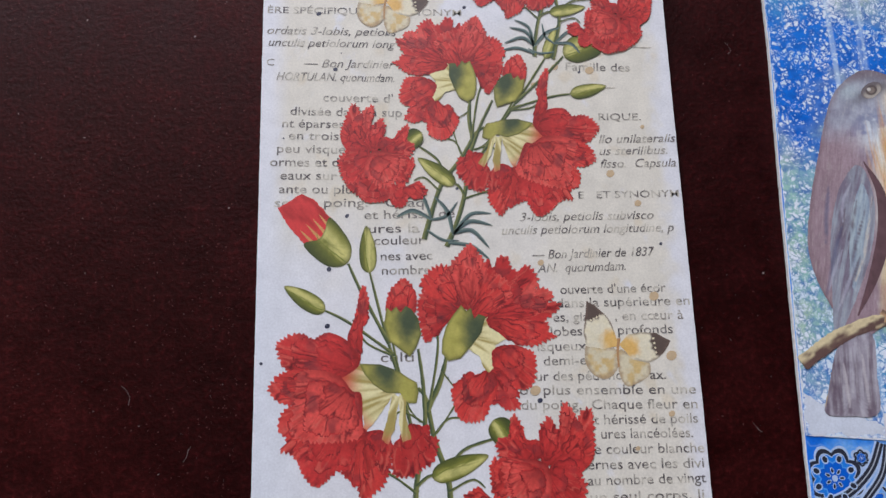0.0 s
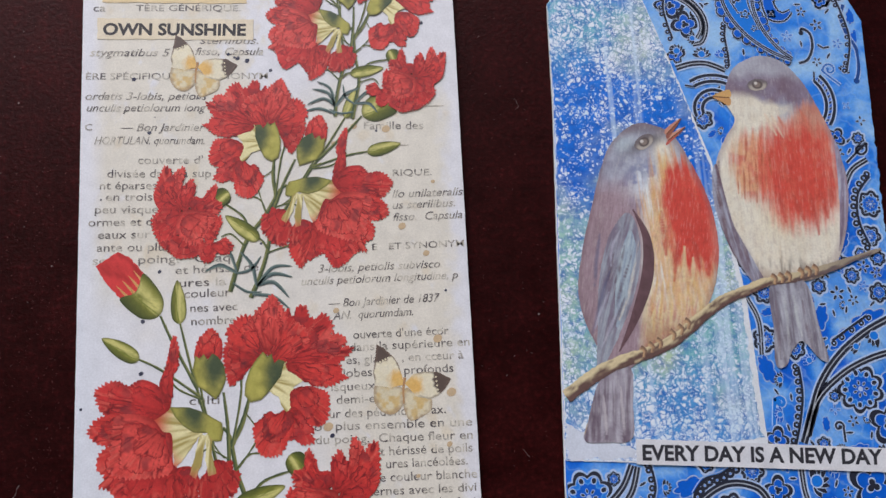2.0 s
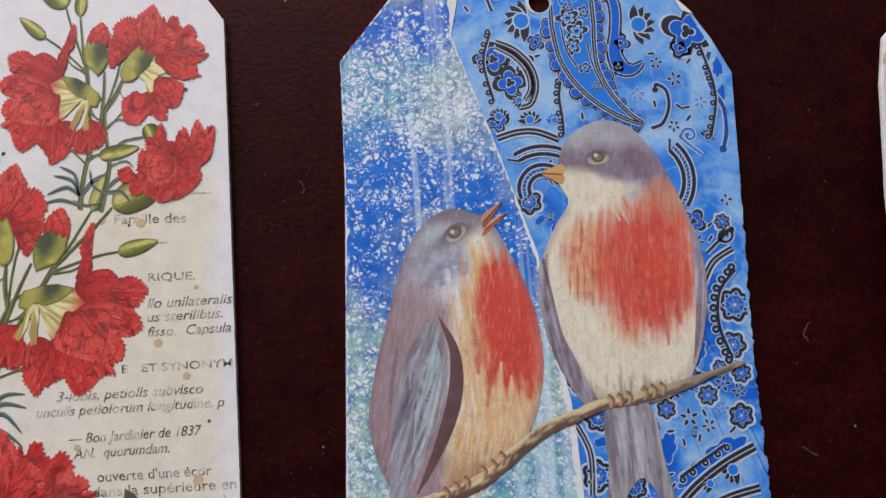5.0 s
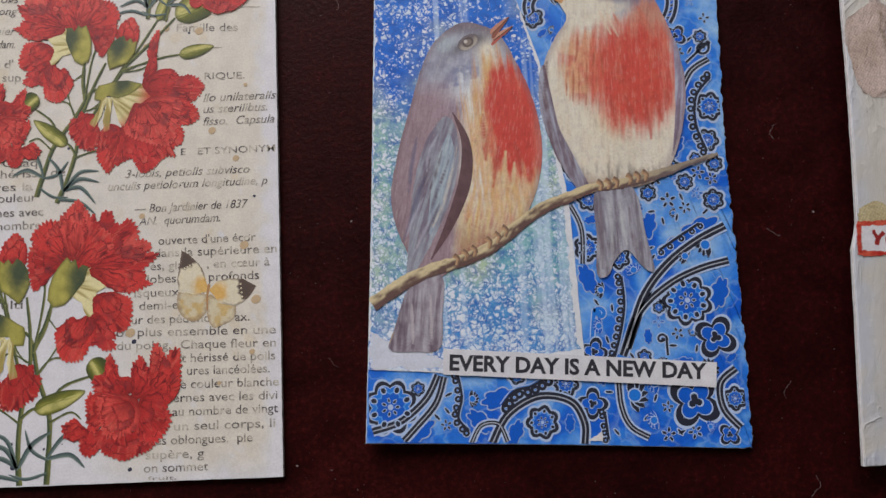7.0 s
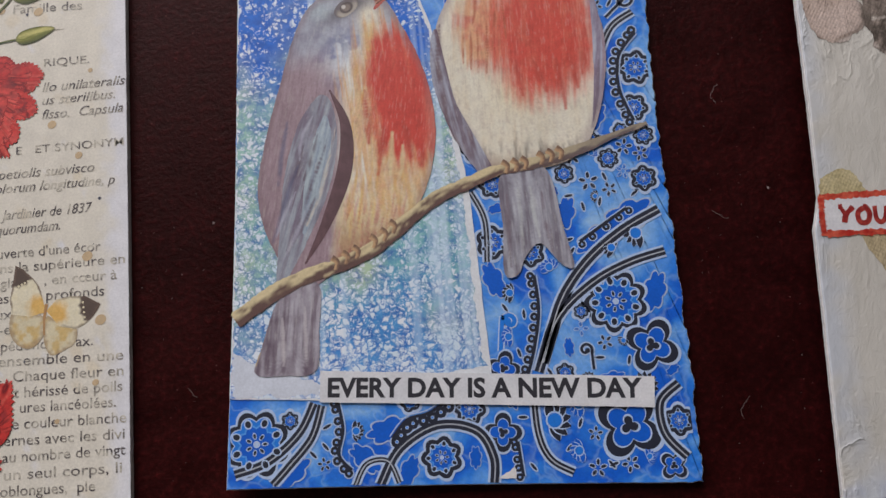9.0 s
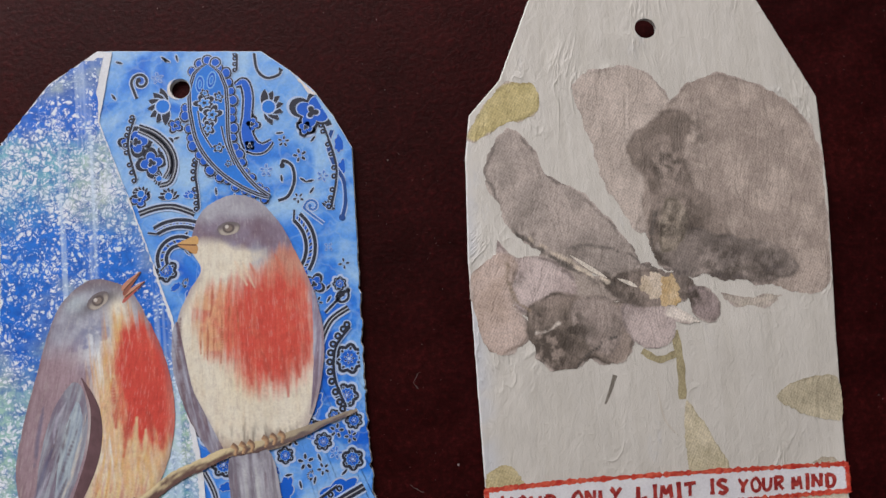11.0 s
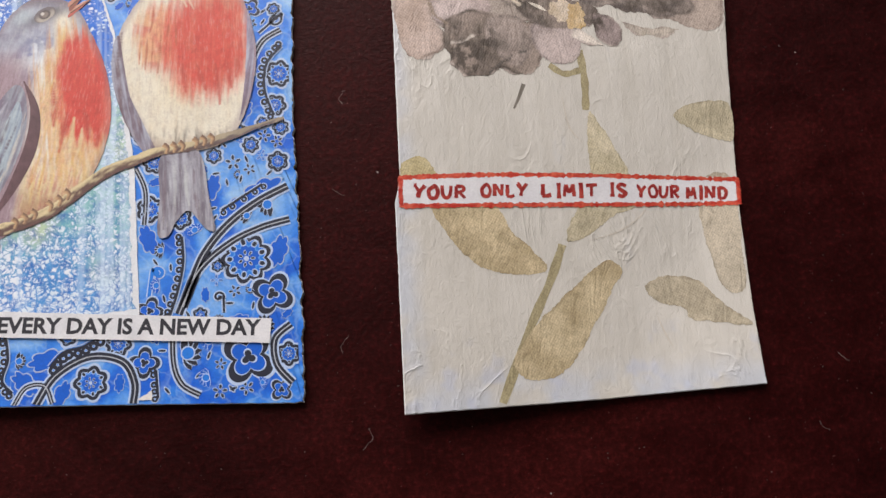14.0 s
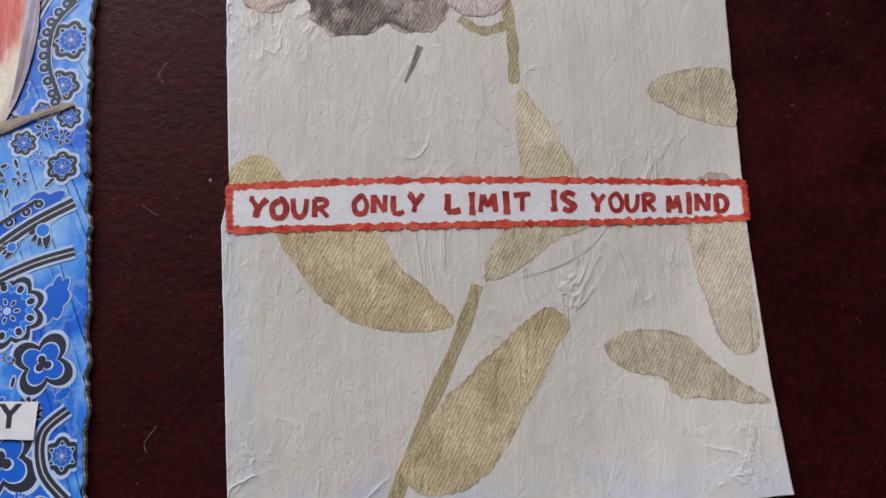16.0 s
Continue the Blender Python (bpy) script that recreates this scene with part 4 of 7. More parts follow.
def frill(name, pts, root, tint, parent, z, move, seed):
    """One carnation petal: a toothed outer rim, folds and veins that run towards its root."""
    art = Art(0.0, 0.0018, move)
    o = ccw(spline(pts, 16, True))
    step = np.hypot(*(np.roll(o, -1, 0) - o).T)
    run = np.concatenate([[0.0], np.cumsum(step)])
    k = int(run[-1] / 0.14)
    at = np.linspace(0, run[-1], k, endpoint=False)
    o = np.stack([np.interp(at, run, np.append(o[:, i], o[0, i])) for i in (0, 1)], 1)
    root = np.array(root, float)
    far = np.hypot(*(o - root).T)
    reach = far.max()
    rim = smooth(0.5, 0.8, far / reach)
    phase = at / 0.92 + 1.6 * fbm(at * 0.45 + seed, at * 0 + seed, 2)
    saw = np.abs(phase % 1.0 - 0.5) * 2
    deep = 0.35 + 1.3 * vn(at * 0.7 + seed, at * 0 + 3.0)
    o = o + normals(o) * (rim * deep * 0.62 * (saw - 0.5))[:, None]

    def f(x, y, s):
        dx, dy = x - root[0], y - root[1]
        r = np.hypot(dx, dy)
        mid = np.mean(o, 0) - root
        th = np.arctan2(dy * mid[0] - dx * mid[1], dx * mid[0] + dy * mid[1])
        across = th * reach * 0.8 + 0.5 * (fbm(x / 2.5 + seed, y / 2.5, 2) - 0.5)
        fold = fbm(across / 2.3 + seed * 3.1, r / 7.0 + seed, 3)
        vein = fbm(across / 0.42 + seed, r / 3.5, 2)
        col = lerp(REDS[3] * 0.6, REDS[tint], smooth(0.22, 0.55, 0.72 * fold + 0.28 * vein + 0.06))
        pleat = fbm(across / 1.15 + seed * 2.3, r / 5.0 + seed, 2)
        crease = smooth(0.075, 0.01, np.abs(pleat - 0.5)) * smooth(0.3, 0.6, fbm(x / 2.2 + seed, y / 2.2 + 3.0, 2))
        col = lerp(col, C(108, 26, 32), 0.9 * crease)
        col = lerp(col, C(232, 118, 100), 0.45 * smooth(0.06, 0.0, np.abs(pleat - 0.62)) * smooth(0.35, 0.7, r / reach))
        col = lerp(col, C(224, 92, 82), 0.55 * smooth(0.55, 0.8, fold) * smooth(0.3, 0.8, r / reach))
        hollow = smooth(0.56, 0.78, fbm(x / 3.4 + seed * 1.9, y / 3.4 + 4.0, 3))
        col = lerp(col, C(112, 46, 52), 0.6 * hollow * smooth(0.98, 0.7, r / reach))
        near = smooth(0.55, 0.1, r / reach)
        col = lerp(col, REDS[3] * 0.55, 0.5 * near + 0.45 * smooth(0.82, 1.0, s) * smooth(0.85, 0.45, r / reach))
        return lerp(col, C(228, 116, 104), 0.4 * smooth(0.92, 1.0, s) * smooth(0.7, 0.95, r / reach))
    art.fill(o, f, 24)
    # ruffles folded over one another inside the petal, each with a dark gap under its rim
    pivot = 0.45 * root + 0.55 * np.mean(o, 0)
    for size in (0.72, 0.44) if reach > 5 else (0.6,):
        seed += 3.7
        q = turned(o - pivot, *(pivot + 0.05 * reach * np.array([math.sin(seed), math.cos(seed * 1.7)])), 14 * math.sin(seed * 2.1), size)
        q = roughen(q, 0.55, 1.3, seed)
        art.fill(q + normals(q) * 0.2, lambda x, y, s: lerp(C(126, 32, 36), C(196, 50, 48), smooth(0.35, 0.7, fbm(x / 0.9, y / 0.9 + seed, 2))), 5)
        art.fill(q, f, 18)
    return art.thing(name, parent, z, PETAL)


def fan_of(art, shape):
    """The pale fan of petal claws: stripes that spread from the calyx."""
    pts, root = shape
    root = np.array(root)

    def f(x, y, s):
        th = np.arctan2(y - root[1], x - root[0])
        r = np.hypot(x - root[0], y - root[1])
        st = fbm((th % 6.2832) * 9.0, r / 9.0, 2)
        col = lerp(C(166, 150, 84), C(228, 218, 164), smooth(0.28, 0.6, st))
        return lerp(col, C(196, 62, 54), 0.95 * smooth(8.6, 13.0, r + 2.0 * (st - 0.5)))
    art.fill(roughen(polygon(pts, 0.3), 0.2, 1.0, root[0]), f, 16)


def calyx_of(name, shape, parent, z, move, label=""):
    """A green calyx with pointed teeth, dark down one side, and the two scales at its foot."""
    pts, dark = shape
    art = Art(0.0, 0.003, move)

    def f(x, y, s):
        n = fbm(x / 1.6, y / 1.6, 3)
        lit = smooth(0.8, 4.6, np.hypot((x - dark[0]) / 0.9, (y - dark[1]) / 1.5) + 1.6 * (n - 0.5))
        col = lerp(C(70, 82, 58), lerp(C(150, 146, 66), C(186, 178, 92), n), lit)
        return lerp(col, C(74, 80, 42), 0.65 * smooth(0.82, 1.0, s))
    art.fill(roughen(polygon(pts, 0.25), 0.06, 0.7), f, 14)
    return art.thing(name, parent, z, PRINT, label)


def bud_colours(axis_a, axis_b):
    ax = np.array(axis_b) - np.array(axis_a)
    ln = np.hypot(*ax)
    ax = ax / ln

    def f(x, y, s):
        side = (x - axis_a[0]) * -ax[1] + (y - axis_a[1]) * ax[0]
        w = side / (0.22 * ln)
        st = vn(side * 4, (x * ax[0] + y * ax[1]) * 0.6)
        lit = np.exp(-((w + 0.25 + 0.3 * (st - 0.5)) / 0.62) ** 2)
        col = lerp(C(66, 76, 36), lerp(C(148, 148, 58), C(202, 196, 118), smooth(0.55, 0.95, lit)), lit)
        col = lerp(col, C(108, 116, 50), 0.4 * smooth(0.5, 0.8, st))
        return lerp(col, C(58, 68, 38), 0.7 * smooth(0.8, 1.0, s))
    return f


def bud(name, tip, foot, w, parent, z, move, red=False):
    """A green bud from its tip to its foot; red: with the flower breaking out of its upper half."""
    t, b = np.array(tip, float), np.array(foot, float)
    ax = t - b
    nx = np.array([-ax[1], ax[0]]) / np.hypot(*ax)
    art = Art(0.0, 0.004, move)
    pts = [t, t * 0.72 + b * 0.28 + nx * w * 0.36, t * 0.4 + b * 0.6 + nx * w * 0.5, t * 0.12 + b * 0.88 + nx * w * 0.4, b, t * 0.12 + b * 0.88 - nx * w * 0.4, t * 0.4 + b * 0.6 - nx * w * 0.5, t * 0.72 + b * 0.28 - nx * w * 0.36]
    if red:
        m = t * 0.42 + b * 0.58
        crown = [t + nx * w * 0.36, t - nx * w * 0.36 - ax * 0.05, t * 0.8 + b * 0.2 - nx * w * 0.5, m - nx * w * 0.48, m * 0.75 + b * 0.25, m + nx * w * 0.48, t * 0.75 + b * 0.25 + nx * w * 0.47]
        art.fill(roughen(polygon(crown, 0.3), 0.22, 0.6), lambda x, y, s: lerp(REDS[3] * 0.75, C(210, 62, 60), smooth(0.25, 0.65, fbm(((x - b[0]) * nx[0] + (y - b[1]) * nx[1]) * 0.7, ((x - b[0]) * ax[0] + (y - b[1]) * ax[1]) * 0.012, 3))), 8)
        for q in (-0.3, -0.12, 0.08, 0.28):
            art.ribbon([m + nx * w * q - ax * 0.02, m + nx * w * q * 1.1 + ax * 0.22], lambda u: 0.8 * (1 - u) + 0.05, C(206, 150, 92), 4)
        pts = [m + nx * w * 0.50 + ax * 0.06, m + nx * w * 0.1 + ax * 0.0, m - nx * w * 0.15 + ax * 0.03, m - nx * w * 0.5 + ax * 0.10, t * 0.14 + b * 0.86 - nx * w * 0.42, b, t * 0.14 + b * 0.86 + nx * w * 0.42]
    art.fill(spline(pts, 8, True), bud_colours(b, t), 5)
    art.ribbon([b + ax * 0.05, b + ax * 0.4 + nx * w * 0.12, b + ax * (0.5 if red else 0.85)], lambda u: 0.22 * (1 - u) + 0.03, C(120, 128, 52), 5)
    return art.thing(name, parent, z, PRINT, "red-tipped green bud" if red else "")


def stems(parent, z, move, runs):
    art = Art(0.0, 0.002, move)
    for pts, w in runs:
        art.ribbon(pts, lambda u: 1.3 * w * (1.0 - 0.35 * u) * (0.85 + 0.4 * vn(u * 14, u * 0 + w)), lambda x, y, u, t: lerp(DARKG, C(128, 130, 74), smooth(-0.3, 0.5, t + 0.4 * (vn(x * 2, y * 2) - 0.5))), 7, False, 3)
    return art.thing("stem", parent, z, PRINT)


def blade(parent, z, move, pts, w):
    art = Art(0.0, 0.002, move)
    art.ribbon(pts, lambda u: w * np.sin(np.pi * np.clip(0.12 + 0.88 * u, 0, 1)) ** 0.7 + 0.04, lambda x, y, u, t: lerp(C(66, 84, 84), C(124, 142, 132), smooth(-0.2, 0.5, t)), 8, False, 2)
    return art.thing("leaf_blade", parent, z, PRINT)


def spray(move, z, mid=False):
    """A spray of three carnations with buds, drawn on the lower half of the card; move sets the smaller copies elsewhere."""
    runs = []
    runs += [([(28.7, 0.3), (28.3, 6), (28.6, 13), (30.2, 22), (30.6, 28)], 0.8), ([(34.0, 0.3), (34.4, 8), (34.2, 14), (32.0, 21), (30.6, 28), (29.2, 30)], 0.8), ([(30.6, 26), (33.0, 30.5), (34.5, 35.5)], 0.8), ([(29.2, 18), (25.5, 33), (23.0, 42), (20.6, 52)], 0.5), ([(24.2, 38), (19.5, 47), (16.8, 53)], 0.55)]
    runs += [([(25.2, 36), (17, 42), (12.3, 44.5)], 0.45), ([(30.4, 22), (30.2, 30), (29.4, 37)], 0.6), ([(34.0, 15), (37, 19), (43, 21)], 0.5), ([(28.6, 13), (30.5, 14.6), (32, 15)], 0.5), ([(26.4, 30), (27.6, 26.5), (29.5, 24)], 0.3)]
    runs += [([(37.5, 30), (35.5, 26.5), (32.4, 22)], 0.3), ([(33.5, 33), (37, 28), (36.5, 26.5)], 0.25), ([(28.6, 12), (23.5, 15.5), (20, 14.6)], 0.35), ([(29.4, 18), (33.8, 24), (36.8, 24.6)], 0.35), ([(31, 26), (33, 38), (31.6, 46)], 0.4)]
    runs += [([(26.6, 30), (24.6, 40), (25.2, 47)], 0.35), ([(24.6, 36), (20, 38.4), (17.6, 42.6)], 0.35), ([(34.2, 12), (38.4, 14), (40.6, 12.6)], 0.35), ([(30, 24), (26, 26), (24, 23)], 0.3)]
    first = stems(page, z, move, runs)
    tagged(first, "grey-green stems of a carnation spray")
    for pts, w in (([(28.2, 3.6), (25.5, 7.5), (20.5, 8.2)], 0.9), ([(28.2, 3.6), (24.5, 5.6), (19.6, 3.0)], 0.9), ([(28.2, 3.2), (26.0, 9.0), (21.5, 10.8)], 0.8), ([(28.4, 3.6), (31, 8), (35.0, 10.5)], 0.9), ([(34.1, 5.5), (37.5, 9.5), (40.6, 8.2)], 0.8),
                   ([(34.1, 5.2), (38.5, 5.8), (41.5, 3.2)], 0.9), ([(34.1, 5.0), (31.0, 7.0), (29.6, 11)], 0.7), ([(34.0, 2.5), (30, 1.5), (26.5, 2.5)], 0.6), ([(28.6, 1.2), (23.5, 2.2), (18.5, 0.4)], 0.8)):
        blade(page, z + 0.00002, move, pts, w)
    z += 0.00003
    bud("bud", (5.6, 65.6), (16.5, 53.0), 7.2, page, z, move, True)
    bud("bud", (20.2, 60.2), (20.6, 51.2), 3.2, page, z, move)
    bud("bud", (5.1, 49.0), (12.5, 44.2), 3.4, page, z, move)
    bud("bud", (41.4, 18.0), (31.4, 14.6), 3.8, page, z, move)
    # the flower on its side, with its pale fan
    fan = Art(0.0, 0.003, move)
    fan_of(fan, SIDE_FAN)
    carn = fan.thing("carnation", page, z, PRINT, "red carnation with a pale yellow fan")
    zz = z + 0.00006
    for k, (pts, root, tint) in enumerate(SIDE_PETALS):
        frill("petal", pts, root, tint, carn, zz, move, 2.3 * k + 1.0)
        zz += 0.000018
    for shape in (SIDE_RAY, SIDE_RAY_TWO):
        ray = Art(0.0, 0.003, move)
        fan_of(ray, shape)
        ray.thing("petal_claw", carn, zz, PRINT)
        zz += 0.00001
    calyx_of("calyx", SIDE_CALYX, carn, zz + 0.00001, move)
    # the upright flower
    zz += 0.00005
    fan = Art(0.0, 0.003, move)
    fan_of(fan, UPRIGHT_FAN)
    carn = fan.thing("carnation", page, zz, PRINT, "red carnation opening upwards from a green calyx")
    zz += 0.00003
    for k, (pts, root, tint) in enumerate(UPRIGHT_PETALS):
        frill("petal", pts, root, tint, carn, zz, move, 1.9 * k + 7.0)
        zz += 0.000018
    calyx_of("calyx", UPRIGHT_CALYX, carn, zz + 0.00001, move)
    # half-open side bud
    zz += 0.00003
    half = calyx_of("bud", HALF_CALYX, page, zz + 0.00001, move, "half-open green bud with red petals")
    for k, (pts, root, tint) in enumerate(HALF_PETALS):
        frill("petal", pts, root, tint, half, zz, move, 4.4)
    # the low flower, seen from its face
    zz += 0.00003
    low = bud("carnation", (46.5, 18.2), (42.6, 24.2), 4.6, page, zz, move)
    tagged(low, "red carnation seen from its ragged face")
    zz += 0.00003
    for k, (pts, root, tint) in enumerate(FACE_PETALS):
        frill("petal", pts, root, tint, low, zz, move, 2.9 * k + 3.0)
        zz += 0.000018


spray(None, Z1 + 0.00003)


def to_middle(p):
    return turned(np.asarray(p) * np.array([-1.0, 1.0]), 57.61, 47.63, -19.57, 0.8352)


def to_top(p):
    return turned(p, 33.85, 97.27, -9.72, 0.6948)


spray(to_middle, Z1 + 0.0004)
spray(to_top, Z1 + 0.0008)


def butterfly(x, y, deg, s, z):
    art = Art(0.0, 0.004, lambda p: turned(p, x, y, deg, s))
    brown, ochre, pale = C(92, 78, 70), C(214, 168, 92), C(222, 212, 178)

    def hind(px, py, k):
        n = fbm(px * 0.8, py * 0.8, 3)
        col = lerp(C(214, 204, 172), C(206, 178, 118), smooth(0.4, 0.75, n))
        return lerp(col, C(160, 138, 112), 0.75 * smooth(0.7, 0.98, k + 0.25 * (vn(px * 2, py * 2) - 0.5)))

    def fore(tip, edge):
        def f(px, py, k):
            n = fbm(px * 1.2, py * 1.2, 3)
            col = lerp(pale, C(228, 220, 196), n)
            near = np.hypot(px - 0.2 - 0.3 * tip[0] * 0.55, py - 0.3 * tip[1] * 0.5)
            col = lerp(col, lerp(ochre, C(226, 190, 116), n), smooth(3.0, 1.2, near + 1.2 * (n - 0.5)))
            away = np.hypot(px - tip[0], py - tip[1])
            scallop = 0.35 * np.abs(np.sin(np.arctan2(py - tip[1], px - tip[0]) * 9))
            col = lerp(col, brown, smooth(4.3, 3.7, away + scallop))
            band = smooth(0.84, 0.95, k + 0.12 * (vn(px * 2, py * 2) - 0.5)) * smooth(8.5, 6.5, away)
            return lerp(col, C(110, 92, 80), 0.8 * band * edge)
        return f
    art.fill(spline([(0.2, -0.5), (-2.5, 0.3), (-5.4, 0.9), (-5.9, -2.4), (-4.4, -4.8), (-2.0, -5.4), (0.0, -3.4)], 10, True), hind, 14)
    art.fill(spline([(0.5, -0.3), (2.7, -1.6), (5.5, -2.4), (5.6, -4.8), (3.6, -6.2), (1.2, -6.8), (0.0, -4.0)], 10, True), hind, 14)
    art.fill(roughen(polygon([(-5.0, 8.8), (-3.6, 8.0), (-1.7, 6.2), (-0.8, 4.9), (0.0, 2.0), (0.5, 0.4), (-2.5, -0.1), (-5.6, 0.5), (-5.9, 3.0), (-5.4, 6.0)], 0.2), 0.1, 0.8), fore((-5.0, 8.8), 1.0), 26)
    art.fill(roughen(polygon([(0.5, 0.6), (2.2, 2.4), (4.5, 2.8), (7.3, 2.6), (10.0, 1.1), (8.5, -0.9), (7.0, -2.2), (5.5, -2.8), (2.7, -2.1)], 0.2), 0.1, 0.8), fore((10.0, 1.1), 0.7), 26)
    for k in range(4):
        art.dot(-4.4 + 0.55 * k, 5.2 + 0.25 * k, 0.2, pale, 8)
        art.dot(6.8 + 0.1 * k, 1.6 - 0.85 * k, 0.2, pale, 8)
    art.ribbon([(0.5, 1.8), (0.1, -0.6), (0.1, -3.4)], lambda u: 0.6 - 0.3 * u, C(176, 136, 92), 6)
    art.thing("butterfly_print", page, z, PRINT, "yellow-brown winged shape printed on the page")


butterfly(65.5, 36.3, 0, 1.0, Z1 + 0.00003)
butterfly(24.0, 105.8, -2, 0.9, Z1 + 0.0003)

# two pasted words
for text, x0, x1, y, deg in (("CREATE YOUR", 5.4, 33.6, 124.2, -2.4), ("OWN SUNSHINE", 4.3, 34.9, 115.7, -2.2)):
    slip = Art()
    box = turned([(-1.2, -2.4), (x1 - x0 + 1.6, -2.4), (x1 - x0 + 1.6, 2.4), (-1.2, 2.4)], x0, y, deg)
    slip.fill(roughen(polygon(box, 0.4), 0.25, 2.0, y), lambda px, py, s: lerp(C(216, 190, 140), C(226, 208, 170), fbm(px / 3, py / 3, 3)) if x0 > 5 else lerp(C(216, 200, 168), C(226, 216, 192), fbm(px / 3, py / 3, 3)), 8)
    tag_slip = slip.thing("caption_strip", page, Z1 + 0.00026, PRINT, "tan paper strip with capital letters")
    lettering("lettering", text, x0, y - 0.1, x1 - x0, 3.7, tag_slip, Z1 + 0.00028, BLACK, C(52, 48, 50), deg, 0.036)

settle(tag_one, (0.9944, -0.0015, -0.0009, 0.9914, 0.25, -0.12), lambda x, y: 0.25 * smooth(60, 81, x) * smooth(60, 0, y))


PRESS[0] = 0.8
# ---- blue card: paisley paper, crackle-dyed panel, a painted pair on a branch, a caption ----
tag_two = tagged(new("gift_tag"), "blue paisley card tag with two painted robins and a caption", "tag", "tags on the table")
T2 = [(96.6, 5.7), (133, 4.0), (171.5, 1.9), (171.8, 19.4), (171.5, 40.6), (171.3, 56), (171.4, 67), (172.0, 90), (172.5, 112.5), (169.3, 119.1), (165.5, 125.2), (160.9, 129.8), (155.4, 134.3), (121.8, 137.2), (111.5, 130.9), (101.1, 118.4), (100.7, 95), (98.7, 48.5)]
out2 = ccw(polygon(T2, 0.35))
tear = smooth(168, 170.2, out2[:, 0]) * smooth(100, 80, out2[:, 1])
out2 = out2 + normals(out2) * (((fbm(out2[:, 0] / 1.2, out2[:, 1] / 1.2, 3) - 0.55) * (0.12 + 1.0 * tear))[:, None])
HOLE2 = (138.3, 127.7)
plate("card", out2, HOLE2, 2.0, 0.0, TOP - 0.00022, CARD, tag_two, rings=60)
paper2 = plate("paisley_paper", out2 - normals(out2) * 0.12, HOLE2, 2.15, TOP - 0.00018, TOP - 0.00004, GROUND, tag_two, rings=170, edge=0.05)
tagged(paper2, "bright blue paisley paper with torn edge")
Z2 = TOP + 0.000004
DARK, HALO, MIDB, DEEP, LITE = C(38, 42, 56), C(176, 196, 226), C(30, 120, 216), C(8, 92, 200), C(84, 152, 228)


def clip_right(p):
    """Keeps the pattern on the card."""
    q = np.array(p, float)
    q[:, 0] = np.minimum(q[:, 0], 170.7)
    q[:, 1] = np.maximum(q[:, 1], 5.7 - 0.05 * (q[:, 0] - 96.6) + 0.4)
    q[:, 0] = np.maximum(q[:, 0], 97.4)
    for nx, ny, c in ((0.669, 0.743, 203.3), (0.893, 0.450, 203.7), (0.086, 0.9963, 146.7)):
        over = np.maximum(q[:, 0] * nx + q[:, 1] * ny - c, 0)
        q = q - over[:, None] * np.array([nx, ny])
    out = q - np.array(HOLE2)
    far = np.maximum(np.hypot(out[:, 0], out[:, 1]), 1e-6)
    q = np.array(HOLE2) + out * (np.maximum(far, 2.35) / far)[:, None]
    return q


def outlined(art, pts, col, w=0.5, closed=True, halo=0.35, n=8):
    """A filled shape with a dark line round it and a pale rim outside and inside the line."""
    o = spline(pts, n, True)
    art.fill(o + normals(ccw(o)) * 0 if False else ccw(o) + normals(ccw(o)) * (w / 2 + halo), HALO, 2)
    art.fill(ccw(o) + normals(ccw(o)) * (w / 2), DARK, 2)
    art.fill(ccw(o) - normals(ccw(o)) * (w / 2), HALO * 0.8, 2)
    art.fill(ccw(o) - normals(ccw(o)) * (w / 2 + 0.15), col, 3)


def line(art, pts, w=0.55, halo=0.3, n=8, col=None):
    art.ribbon(pts, w + 2 * halo, HALO, n)
    art.ribbon(pts, w, DARK if col is None else col, n)


def double_line(art, pts, w=1.7):
    """Two dark cords with a pale dotted thread between them."""
    art.ribbon(pts, w + 0.7, HALO, 9)
    art.ribbon(pts, w, DARK, 9)
    art.ribbon(pts, 0.22, C(170, 176, 184), 9)


def ring_shape(cx, cy, r, lobes, depth, deg=0, squash=1.0, k=72):
    a = np.linspace(0, 2 * np.pi, k, endpoint=False)
    rr = r * (1 + depth * np.abs(np.sin(a * lobes / 2)) - depth / 2)
    return turned(np.stack([rr * np.cos(a), rr * np.sin(a) * squash], 1), cx, cy, deg)


def medallion(cx, cy, r, lobes=8, deg=0, squash=1.0):
    """A scalloped round with heart-shaped dark drops about a small flower."""
    a = Art(0.0, 0.002, clip_right)
    for rad, col in ((r + 0.45, HALO), (r, DARK), (r - 0.75, HALO), (r - 0.95, MIDB), (r * 0.62, LITE), (r * 0.55, DEEP)):
        a.fill(ring_shape(cx, cy, rad, lobes, 0.22, deg, squash), col, 2)
    for k in range(lobes):
        t = radians(deg + 360 * (k + 0.5) / lobes)
        x, y = cx + 0.72 * r * math.cos(t), cy + 0.72 * r * math.sin(t) * squash
        a.dot(x, y, 0.17 * r, HALO, 10, 0.8, math.degrees(t))
        a.dot(x, y, 0.12 * r, DARK, 10, 0.8, math.degrees(t))
    for k in range(7):
        t = 2 * math.pi * k / 7
        a.dot(cx + 0.28 * r * math.cos(t), cy + 0.28 * r * math.sin(t), 0.12 * r, HALO, 8, 0.6, math.degrees(t))
        a.dot(cx + 0.28 * r * math.cos(t), cy + 0.28 * r * math.sin(t), 0.085 * r, DARK, 8, 0.55, math.degrees(t))
    a.dot(cx, cy, 0.12 * r, HALO)
    return a.thing("medallion", paper2, Z2 + 0.00001)


